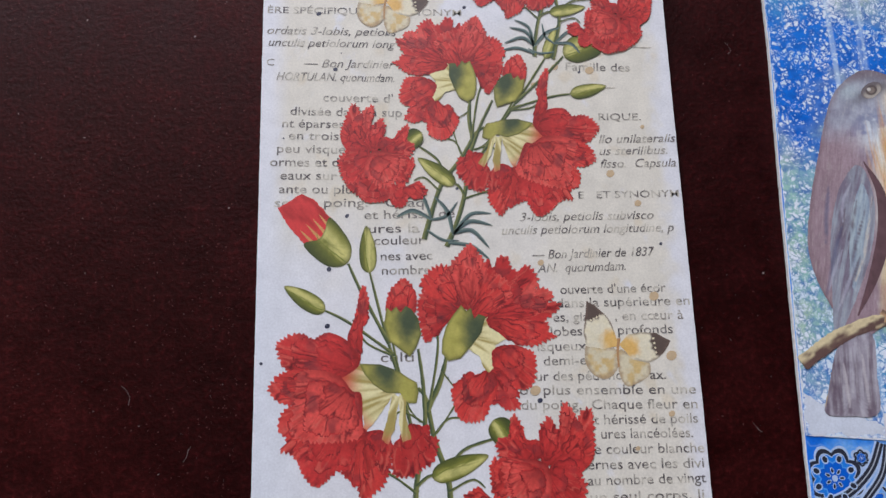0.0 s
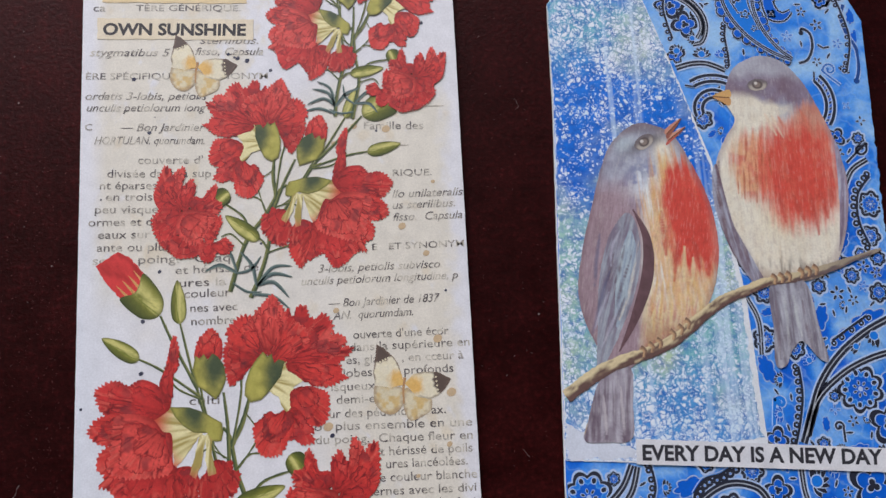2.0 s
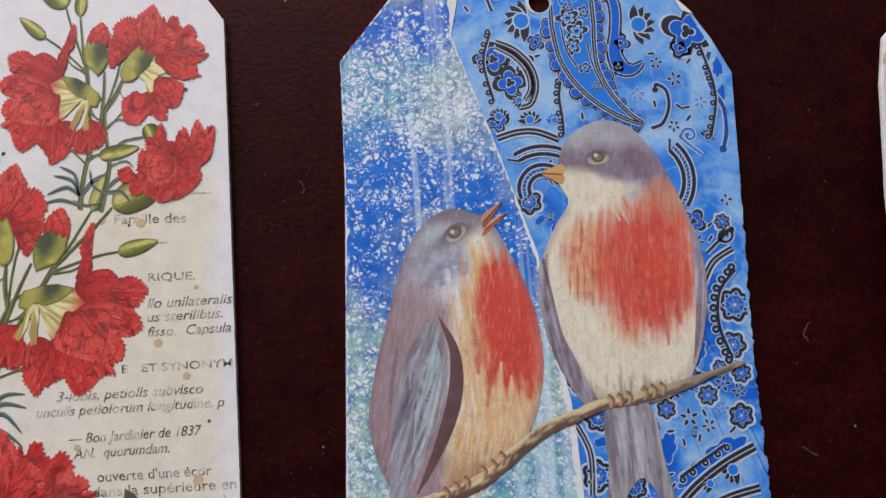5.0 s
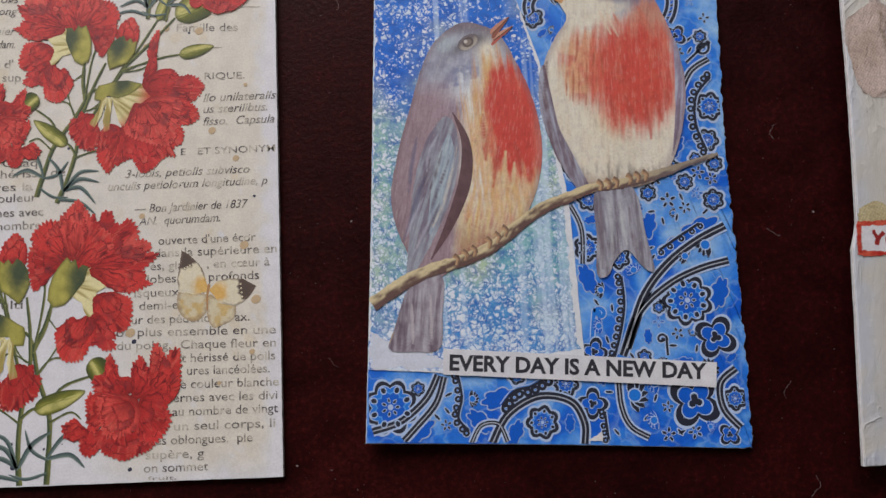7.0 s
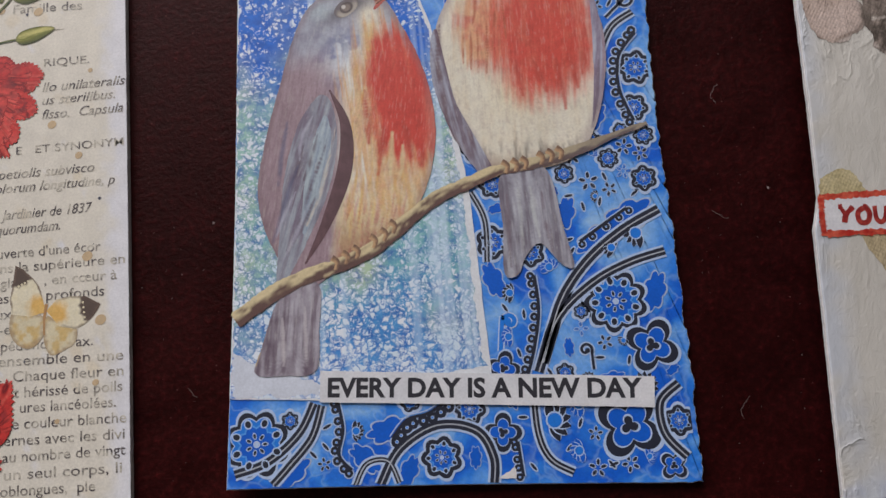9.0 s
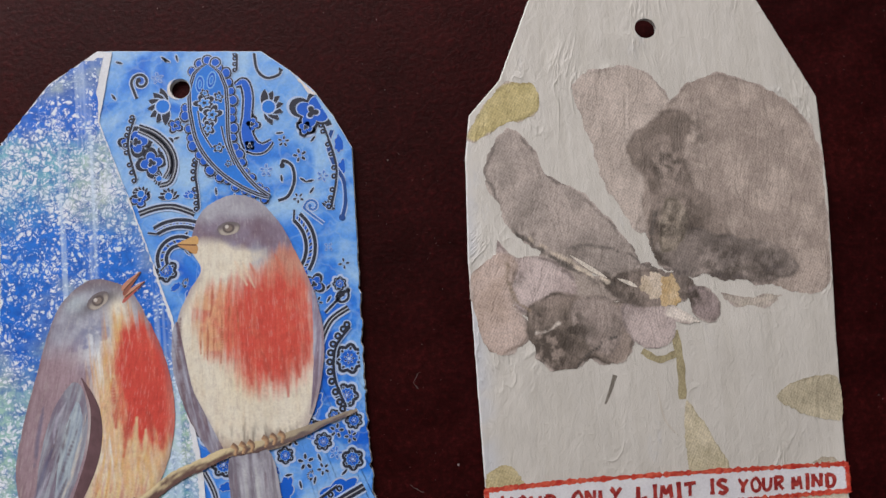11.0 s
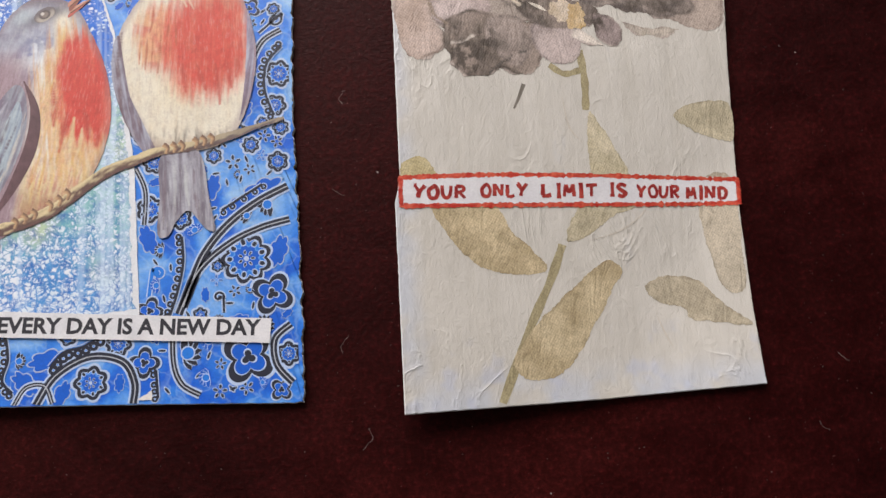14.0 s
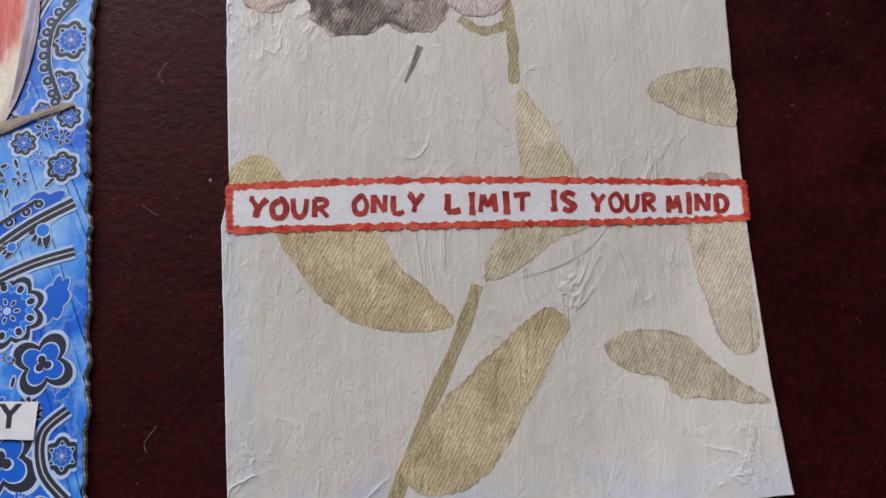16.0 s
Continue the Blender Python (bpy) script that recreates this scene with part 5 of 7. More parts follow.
def floret(x, y, r, deg=0, col=None, petals=5):
    a = Art(0.0, 0.002, clip_right)
    for k in range(petals):
        t = radians(deg + 360 * k / petals)
        a.dot(x + r * 0.62 * math.cos(t), y + r * 0.62 * math.sin(t), r * 0.42, HALO, 8, 0.62, math.degrees(t))
        a.dot(x + r * 0.62 * math.cos(t), y + r * 0.62 * math.sin(t), r * 0.32, DARK if col is None else col, 8, 0.55, math.degrees(t))
    return a.thing("floret", paper2, Z2 + 0.00001)


def dashes(items):
    for x, y, deg in items:
        a = Art(0.0, 0.002, clip_right)
        a.dot(x, y, 1.0, HALO, 10, 0.42, deg)
        a.dot(x, y, 0.75, DARK, 10, 0.32, deg)
        a.thing("seed_mark", paper2, Z2 + 0.00001)


def hook(pts, w=0.5, col=None):
    a = Art(0.0, 0.002, clip_right)
    line(a, pts, w, 0.22, 9, col)
    a.dot(*pts[-1], w * 0.9, DARK if col is None else col, 12)
    return a.thing("scroll", paper2, Z2 + 0.00001)


def curl(x, y, r, a0, turns, tail, w=0.45, col=None):
    """A scroll that winds inwards, with a tail drawn out of it."""
    t = np.linspace(0, 1, 16)
    ang = np.radians(a0 + 360 * turns * t)
    rad = r * (1 - 0.72 * t)
    p = [tail] + [(x + q * math.cos(g), y + q * math.sin(g)) for q, g in zip(rad, ang)]
    return hook(p, w, col)


def cord(pts, w=1.7):
    a = Art(0.0, 0.002, clip_right)
    double_line(a, pts, w)
    return a.thing("cord", paper2, Z2 + 0.00003)


def tulip(x, y, r, deg, dark=True):
    """A pointed flower with a dark fringe of petals."""
    a = Art(0.0, 0.002, clip_right)
    for k in range(-3, 4):
        t = deg + k * 26
        tip = (x + r * math.cos(radians(t)), y + r * math.sin(radians(t)))
        a.ribbon([(x, y), ((x + tip[0]) / 2, (y + tip[1]) / 2), tip], lambda u: (r * 0.52) * np.sin(np.pi * np.clip(u, 0.02, 0.99)) + 0.05, HALO, 6)
        a.ribbon([(x, y), ((x + tip[0]) / 2, (y + tip[1]) / 2), tip], lambda u: (r * 0.4) * np.sin(np.pi * np.clip(u, 0.02, 0.97)) + 0.02, DARK if dark else DEEP, 6)
    a.dot(x + 0.22 * r * math.cos(radians(deg)), y + 0.22 * r * math.sin(radians(deg)), r * 0.42, HALO, 14)
    a.dot(x + 0.22 * r * math.cos(radians(deg)), y + 0.22 * r * math.sin(radians(deg)), r * 0.34, MIDB, 14)
    return a.thing("tulip_motif", paper2, Z2 + 0.00002)


def clover(x, y, r, deg):
    """A dark-rimmed blue lobed blossom."""
    a = Art(0.0, 0.002, clip_right)
    for g, col in ((1.12, HALO), (1.0, DARK), (0.72, HALO), (0.67, DEEP)):
        a.fill(ring_shape(x, y, r * g, 4, 0.55, deg), col, 2)
    a.fill(ring_shape(x, y, r * 0.3, 3, 0.8, deg + 30), HALO, 1)
    a.fill(ring_shape(x, y, r * 0.24, 3, 0.8, deg + 30), DARK, 1)
    return a.thing("clover_motif", paper2, Z2 + 0.00002)


def chain(pts, beads, w=1.3):
    """A dark beaded band with a wavy outer edge."""
    a = Art(0.0, 0.002, clip_right)
    p = spline(pts, 10)
    nn = normals(p, False)
    idx = np.linspace(0, len(p) - 1, beads).astype(int)
    for i in idx:
        a.dot(*(p[i] + nn[i] * w * 0.35), w * 0.78, HALO, 12)
    for i in idx:
        a.dot(*(p[i] + nn[i] * w * 0.35), w * 0.62, DARK, 12)
    for i in idx:
        a.dot(*(p[i] + nn[i] * w * 0.35), w * 0.2, HALO, 8)
        a.dot(*(p[i] + nn[i] * w * 0.35), w * 0.12, MIDB, 8)
    a.ribbon(p - nn * w * 0.25, 0.5, DARK, 1)
    a.ribbon(p - nn * w * 0.6, 0.18, HALO, 1)
    return a.thing("beaded_band", paper2, Z2 + 0.00002)


def ladder(cx, cy, r0, r1, a0, a1, rungs):
    """Two arcs with slanting dark rungs between them."""
    a = Art(0.0, 0.002, clip_right)
    arc = lambda r: [(cx + r * math.cos(radians(t)), cy + r * math.sin(radians(t))) for t in np.linspace(a0, a1, 9)]
    a.ribbon(arc((r0 + r1) / 2), r1 - r0, DEEP, 5)
    for t in np.linspace(a0, a1, rungs):
        c, s, c2, s2 = math.cos(radians(t)), math.sin(radians(t)), math.cos(radians(t + 9)), math.sin(radians(t + 9))
        a.ribbon([(cx + r0 * c, cy + r0 * s), (cx + r1 * c2, cy + r1 * s2)], 0.62, HALO, 3)
        a.ribbon([(cx + r0 * c, cy + r0 * s), (cx + r1 * c2, cy + r1 * s2)], 0.4, DARK, 3)
    for r in (r0, r1):
        line(a, arc(r), 0.7, 0.25, 5)
    return a.thing("ladder_arc", paper2, Z2 + 0.00002)


def leafy(x, y, r, deg, col=None):
    """A plain blue lobed leaf of the ground pattern."""
    a = Art(0.0, 0.002, clip_right)
    o = ring_shape(x, y, r, 7, 0.3, deg, 0.55)
    a.fill(o, HALO * 0.85, 2)
    a.fill(ring_shape(x, y, r * 0.92, 7, 0.3, deg, 0.52), DEEP if col is None else col, 2)
    return a.thing("leaf_motif", paper2, Z2 + 0.000004)


PLACED = []


def noted(fn, size):
    def g(x, y, *a, **k):
        PLACED.append((x, y, size if size else a[0]))
        return fn(x, y, *a, **k)
    return g


medallion, tulip, clover, leafy, floret = (noted(f, 0) for f in (medallion, tulip, clover, leafy, floret))
plain_cord, plain_chain, plain_hook = cord, chain, hook


def spread(fn, pad):
    def g(pts, *a, **k):
        PLACED.extend((px, py, pad) for px, py in spline(pts, 5))
        return fn(pts, *a, **k)
    return g


cord, chain, hook = spread(plain_cord, 0.9), spread(plain_chain, 1.2), spread(plain_hook, 0.4)
# upper field


def great_drop():
    """The great paisley: a bag drawn out into a bent tail, with two pale eyes and dark blossoms, set round with blue scallops."""
    a = Art(0.0, 0.002, clip_right)
    mid = spline([(144.3, 132.4), (144.1, 130.4), (144.0, 127.0), (144.0, 122.8), (144.3, 117.8), (145.3, 114.2), (147.2, 110.7), (149.8, 107.6), (152.6, 105.2), (155.2, 103.7)], 6)
    half = np.interp(np.linspace(0, 9, len(mid)), range(10), [0.1, 2.6, 3.75, 3.8, 3.35, 2.7, 1.95, 1.2, 0.55, 0.05])
    nn = normals(mid, False)
    rims = np.concatenate([mid + nn * half[:, None], (mid - nn * half[:, None])[::-1]])
    out = np.concatenate([nn, -nn[::-1]])
    run = np.concatenate([[0], np.cumsum(np.hypot(*np.diff(rims, axis=0).T))])
    beads = [int(np.argmin(np.abs(run - d))) for d in np.arange(0.5, run[-1], 2.0)]
    for rad, col in ((1.5, HALO), (1.3, DARK), (0.98, HALO), (0.86, DEEP)):
        for k, i in enumerate(beads):
            size = (1.0 if k % 3 else 1.25) * (0.66 if rims[i][1] < 109 else 1.0)
            p = rims[i] + out[i] * 1.0 * size
            if math.hypot(p[0] - HOLE2[0], p[1] - HOLE2[1]) > 3.2:
                a.dot(p[0], p[1], rad * size * 0.84, col, 12, 0.85, math.degrees(math.atan2(out[i][1], out[i][0])) + 90)
    for x in (-1.6, 0.0, 1.6):
        for rad, col in ((1.4, HALO), (1.2, DARK), (0.9, HALO), (0.78, DEEP)):
            a.dot(144.3 + x, 133.2 - 0.25 * x * x, rad, col, 12)
    for grow, col in ((0.6, HALO), (0.42, DARK), (0.12, C(150, 164, 190)), (-0.02, DARK), (-0.34, HALO), (-0.46, MIDB)):
        a.ribbon(mid, lambda u: np.maximum(2 * (half + grow), 0.0), col, 1, False, 2)
    for x, y, lean in ((142.5, 128.2, 84), (144.9, 128.9, 76)):
        for r, q_, col in ((1.9, 0.5, C(120, 176, 240)), (1.62, 0.44, DEEP), (1.0, 0.42, C(120, 176, 240)), (0.78, 0.34, MIDB)):
            a.dot(x, y, r, col, 18, q_, lean)
    for k, (x, y, big) in enumerate(((143.2, 124.2, 1.7), (144.6, 121.6, 1.7), (143.7, 118.8, 1.3), (146.2, 125.2, 0.9), (143.4, 126.2, 0.8), (145.6, 114.6, 0.9), (147.4, 111.2, 0.6))):
        for g, col in ((1.2, HALO), (1.05, DARK), (0.62, HALO), (0.5, LITE), (0.22, DARK)):
            a.fill(ring_shape(x, y, big * g, 5, 0.6, 37 * k, 0.8), col, 1)
    for pts in ([(146.4, 119.0), (147.0, 115.4), (148.6, 110.8)], [(141.8, 122.6), (142.4, 118.4), (144.2, 114.8)]):
        line(a, pts, 0.3, 0.12, 6)
    return a.thing("paisley_drop", paper2, Z2 + 0.00003)


great_drop()


def comma():
    """A small bent paisley hooked beside the great one."""
    a = Art(0.0, 0.002, clip_right)
    mid = spline([(149.6, 127.4), (151.4, 127.9), (152.1, 125.0), (151.7, 121.0), (151.3, 117.4), (152.2, 114.6), (154.4, 113.9), (156.4, 115.2)], 6)
    half = np.interp(np.linspace(0, 7, len(mid)), range(8), [0.15, 0.75, 0.8, 0.75, 1.1, 1.35, 0.8, 0.1])
    for grow, col in ((0.62, HALO), (0.45, DARK), (0.05, HALO), (-0.08, DEEP)):
        a.ribbon(mid, lambda u: np.maximum(2 * (half + grow), 0.0), col, 1, False, 2)
    return a.thing("paisley_hook", paper2, Z2 + 0.00002)


comma()
PLACED.extend((x_, y_, 1.6) for x_, y_ in ((151.6, 126), (151.6, 121), (151.6, 117), (153.4, 114), (155.6, 114.4)))
tulip(155.3, 122.2, 3.9, 8)
tulip(135.5, 124.3, 4.0, 184)
clover(165.0, 120.5, 3.9, 20)
leafy(170.0, 113.6, 1.9, 80)
leafy(170.2, 108.6, 1.7, 70)
hook([(168.7, 116.4), (167.7, 113.2), (168.6, 109.3), (170.3, 105.7), (170.3, 101.3), (169.4, 98.3)], 0.75, C(30, 72, 140))
hook([(153.9, 134.0), (154.3, 130.4), (156.1, 128.5), (158.6, 128.9), (159.2, 130.1)], 0.55)
chain([(150.2, 134.0), (150.0, 130.7)], 4, 0.8)
hook([(156.8, 102.8), (158.9, 103.6), (160.3, 106.5), (160.1, 109.6), (158.4, 110.9), (158.1, 109.9)], 0.6)
curl(163.5, 101.1, 1.5, 200, -1.1, (165.6, 97.4), 0.4, C(50, 110, 190))
curl(130.3, 129.8, 1.9, 200, -1.2, (129.4, 126.4), 0.55)
for (x, y), r, dk in zip([(158.7, 114.9), (161.8, 111.7), (154.8, 109.2), (160.9, 103.0), (166.1, 107.1), (133.8, 130.3)], (1.25, 1.5, 1.4, 1.2, 1.3, 1.3), (1, 1, 0, 1, 0, 0)):
    floret(x, y, r, 20 * r * x, None if dk else C(76, 126, 206))
dashes([(x, y, 47 * k) for k, (x, y) in enumerate([(158.0, 116.7), (164.7, 114.9), (157.8, 107.3), (162.1, 106.6), (163.5, 106.3), (163.7, 104.3), (138.0, 134.2), (135.9, 133.9), (137.0, 117.4)])])
tulip(166.7, 100.6, 1.5, 60)
floret(166.2, 92.6, 1.0, 45, C(70, 122, 200), 4)
floret(169.0, 89.0, 1.2, 5, None, 4)
cord([(129.6, 120.5), (133.0, 118.8), (135.7, 115.7), (136.6, 112.1), (135.4, 108.6), (133.1, 107.9)], 1.0)
cord([(129.5, 119.6), (132.7, 117.6), (134.9, 114.8), (135.4, 111.6), (134.2, 109.3)], 0.8)
for x, y in [(129.0, 117.3), (131.8, 112.7)]:
    clover(x, y, 2.6, 10 + x)
tulip(133.5, 109.3, 1.6, 170)
chain([(140.8, 112.4), (140.3, 109.5), (140.6, 105.4), (140.6, 102.5)], 8, 0.9)
tulip(129.4, 106.1, 2.0, 100)
tulip(134.9, 105.1, 2.2, 90)
tulip(139.3, 104.9, 1.6, 80, False)
cord([(128.8, 102.5), (132.4, 103.4), (135.9, 103.3), (139.9, 101.6)], 1.2)
ladder(136.4, 91.0, 8.2, 9.6, 25, 120, 12)
ladder(136.4, 92.8, 2.6, 4.4, 20, 200, 8)
medallion(133.6, 90.6, 2.2, 6)
ladder(154.6, 93.4, 7.2, 9.0, -35, 45, 9)
clover(162.8, 85.4, 1.9, 10)
curl(168.0, 82.6, 1.6, 40, -1.0, (164.6, 79.6), 0.5)
# right edge beside the sitting pair
cord([(169.2, 80.2), (165.4, 77.8), (162.8, 73.0)], 1.1)
chain([(169.0, 76.6), (165.8, 72.6), (165.2, 66.8), (167.0, 60.8)], 11, 1.2)
medallion(168.6, 70.2, 2.8, 7)
medallion(167.6, 63.2, 2.2, 6, 20)
leafy(161.0, 62.0, 2.6, 60)
for x, y, r, dg in ((127.4, 117.4, 1.8, 40), (134.8, 116.0, 1.6, 0), (129.0, 105.6, 1.8, 60), (137.0, 120.0, 1.4, 10), (152.6, 119.0, 1.5, 30), (151.8, 114.6, 1.4, 0), (163.4, 117.4, 1.6, 20)):
    clover(x, y, r, dg)
chain([(166.8, 117.6), (168.8, 108.6), (167.2, 100.6)], 9, 0.9)
chain([(128.6, 122.4), (127.0, 116.8), (128.4, 109.4)], 9, 0.9)
# under the branch, beside the panel
cord([(139.0, 51.0), (141.0, 46.0), (140.8, 39.0)], 0.9)
medallion(142.0, 42.2, 2.6, 6)
leafy(141.6, 36.0, 3.0, 110)
leafy(154.2, 46.0, 3.0, 70)
floret(158.7, 51.2, 1.7, 20)
floret(164.6, 52.4, 1.3, 0, C(60, 118, 205))
floret(162.0, 49.6, 1.3, 40)
dashes([(155.2, 49.0, 5), (157.4, 47.0, 100), (160.2, 47.6, 75), (161.4, 51.8, 110), (166.0, 48.6, 40), (156.0, 55.0, 80)])
leafy(164.6, 44.8, 4.4, 22)
leafy(159.0, 41.4, 3.6, 30)
cord([(147.6, 20.6), (149.6, 25.4), (152.6, 32.4), (157.4, 38.2), (163.4, 42.6), (169.6, 45.6)], 1.5)
cord([(148.4, 22.0), (151.6, 29.2), (157.8, 34.4), (164.0, 37.2), (169.8, 38.6)], 1.3)
chain([(156.4, 41.0), (160.6, 43.6), (164.6, 46.0)], 5, 1.0)
tulip(166.0, 42.0, 2.6, 190)
tulip(161.6, 39.6, 1.8, 150)
medallion(161.0, 31.0, 4.6, 9)
chain([(148.0, 36.2), (148.2, 30.6), (147.0, 24.8), (145.4, 20.0)], 11, 1.1)
tulip(144.4, 33.6, 1.7, 170)
tulip(143.6, 26.6, 1.7, 180, False)
curl(143.6, 29.0, 1.2, 170, -1.0, (141.8, 24.4), 0.7, MIDB)
leafy(167.4, 32.2, 3.2, 70)
floret(155.0, 27.0, 1.2, 0, C(60, 110, 190), 4)
floret(158.6, 24.6, 1.3, 40)
curl(155.4, 23.6, 1.1, -30, 1.0, (156.4, 20.4), 0.45)
clover(166.0, 23.6, 3.4, 15)
clover(142.0, 21.6, 2.2, 30)
# band below the caption
medallion(101.6, 12.4, 4.8, 8)
cord([(111.0, 18.2), (108.4, 13.6), (103.4, 9.6), (98.0, 8.0)], 1.3)
cord([(112.2, 17.8), (110.4, 12.8), (106.4, 8.4), (104.0, 6.0)], 1.2)
leafy(107.0, 7.8, 3.4, 40)
chain([(114.6, 18.0), (115.2, 13.8), (114.4, 9.8), (116.4, 7.2)], 9, 1.1)
tulip(117.2, 13.4, 1.7, 0)
leafy(119.0, 9.0, 3.0, 140)
leafy(123.0, 13.2, 3.6, 10)
chain([(123.6, 11.6), (126.0, 14.2), (129.4, 15.0), (132.4, 16.6)], 8, 1.5)
cord([(121.0, 4.8), (124.4, 10.2), (130.6, 13.4), (136.8, 12.2), (139.2, 8.0), (139.0, 4.0)], 1.4)
medallion(131.0, 8.4, 3.0, 7)
medallion(136.0, 15.6, 2.4, 6, 20)
clover(141.0, 11.6, 2.4, 40)
leafy(125.6, 6.6, 2.6, 60)
cord([(117.0, 4.9), (119.0, 8.2), (122.4, 8.4), (124.0, 5.0)], 0.8)
cord([(146.4, 17.4), (146.6, 11.0), (148.2, 7.0), (151.6, 4.8)], 1.0)
tulip(148.6, 12.8, 3.4, 10)
chain([(143.0, 10.0), (143.4, 4.6)], 5, 1.0)
clover(161.0, 11.4, 4.2, 10)
cord([(169.4, 17.4), (166.2, 14.6), (166.4, 9.8), (169.4, 6.0)], 1.3)
medallion(168.8, 11.6, 2.2, 6)
clover(167.2, 4.8, 1.8, 0)
floret(155.4, 5.2, 1.5, 12)
dashes([(151.4, 8.6, 40), (158.0, 5.6, 20), (153.4, 15.0, 70), (115.8, 7.8, 60)])

# small fillers in what is left of the paisley ground
PLACED.extend((145.2 + 12 * q - 3 * math.sin(math.pi * q) * 0.9, 127.4 - 28 * q, 6.2 * (1 - q) ** 0.75) for q in np.linspace(-0.1, 1, 16))
PLACED.append((138.3, 127.7, 2.6))
rf = random.Random(17)
for _ in range(2600):
    x, y = rf.uniform(98, 169), rf.uniform(4, 135)
    inside = y < 18.6 or x > np.interp(y, [18, 52, 81, 105, 122, 137], [141.5, 140.3, 136, 128.8, 123.2, 126.5])
    if not inside or x + y > 283 or y < 7.6 - 0.05 * (x - 96.6):
        continue
    gap = min(math.hypot(x - px, y - py) - pr for px, py, pr in PLACED)
    if gap < 0.75 or (y > 88 and gap < 2.4):
        continue
    r_ = min(gap * 0.92, 2.3) if y < 88 else 0.9
    pick = rf.random()
    if r_ < 1.0:
        dashes([(x, y, rf.uniform(0, 180))])
        PLACED.append((x, y, 0.9))
    elif pick < 0.34:
        leafy(x, y, r_, rf.uniform(0, 180))
    elif pick < 0.6:
        tulip(x, y, r_, rf.uniform(0, 360), rf.random() < 0.7)
    elif pick < 0.82:
        medallion(x, y, r_, rf.choice((5, 6, 7)))
    else:
        floret(x, y, min(r_, 1.5), rf.uniform(0, 70))

# crackle panel laid over the left of the card
PANEL = [(101.0, 118.3), (111.5, 130.7), (121.8, 137.0), (124.8, 136.6), (121.6, 122.2), (124.0, 114.5), (127.3, 104.9), (134.5, 81.2), (138.8, 52.0), (140.0, 21.0), (111.8, 18.6), (97.4, 19.8), (98.9, 48.5), (100.9, 95)]
edge_p = roughen(polygon(PANEL, 0.4), 0.1, 1.5)
panel_art = Art()
panel_art.fill(edge_p, C(220, 224, 228), 90, (106, 70))
panel = panel_art.thing("panel_backing", tag_two, Z2 + 0.00013, PRINT, "white edge of a pasted paper panel")
inset = ccw(edge_p)
shrink = 0.15 + 1.1 * smooth(120, 128, inset[:, 0]) * smooth(120, 30, inset[:, 1]) + 1.3 * smooth(122, 128, inset[:, 1]) * smooth(118, 122, inset[:, 0])
panel_art = Art()
panel_art.fill(roughen(inset - normals(inset) * shrink[:, None], 0.5, 1.0, 4.0), C(120, 170, 220), 90, (106, 70))
tagged(panel_art.thing("crackle_panel", tag_two, Z2 + 0.00016, CRACKLE), "blue and white crackle-dyed paper panel")
# bare white foot of the panel, with stray dye marks
foot = Art()
foot.fill(roughen(polygon([(97.8, 20.3), (111.9, 19.2), (112.2, 21.6), (108, 22.6), (103, 24.6), (98.0, 27.6)], 0.3), 1.1, 1.3, 2.0), C(206, 212, 222), 3)
foot.thing("bare_patch", tag_two, Z2 + 0.00018, PRINT)


# ---- the painted pair: plain shapes in soft streaked colour ----
def streaks(x, y, deg, across=0.5, along=5.0, seed=0.0):
    a = radians(deg)
    s, t = x * math.cos(a) + y * math.sin(a), -x * math.sin(a) + y * math.cos(a)
    return fbm(s / along + seed, t / across + seed * 2, 3)


MAUVE, GREYB, CREAMB, YELB, ORANGE, REDB, BROWN = C(138, 116, 122), C(150, 162, 182), C(228, 222, 204), C(224, 200, 136), C(210, 146, 92), C(204, 74, 62), C(96, 74, 70)


def softly(col, x, y, marks, k=0.8):
    """Works brush marks into a painted surface: soft lines that thin out and break up."""
    for pts, w, c in marks:
        p = spline(pts, 10)
        far = np.hypot(x[:, None] - p[:, 0], y[:, None] - p[:, 1])
        near = np.argmin(far, 1)
        d = far[np.arange(len(x)), near]
        taper = 0.35 + 0.65 * np.sin(np.pi * np.clip(near / (len(p) - 1.0), 0.0, 0.9))
        w2 = w * taper * (0.55 + 0.9 * fbm(x / 0.8, y / 1.6, 2))
        col = lerp(col, c, k * smooth(1.25, 0.15, d / w2) * smooth(0.12, 0.45, fbm(x / 1.2 + 5, y / 2.4, 2)))
    return col


def mottled(col, x, y, deg):
    """Fine feathering and specks of wet paint."""
    fine = streaks(x, y, deg, 0.22, 1.6, 2.0)
    blot = fbm(x / 1.1 + 60, y / 1.1, 4)
    col = lerp(col, col * np.array([0.62, 0.54, 0.58]), 0.3 * smooth(0.46, 0.24, fine) + 0.22 * smooth(0.58, 0.76, blot))
    return lerp(col, C(232, 226, 214), 0.15 * smooth(0.6, 0.8, fine))


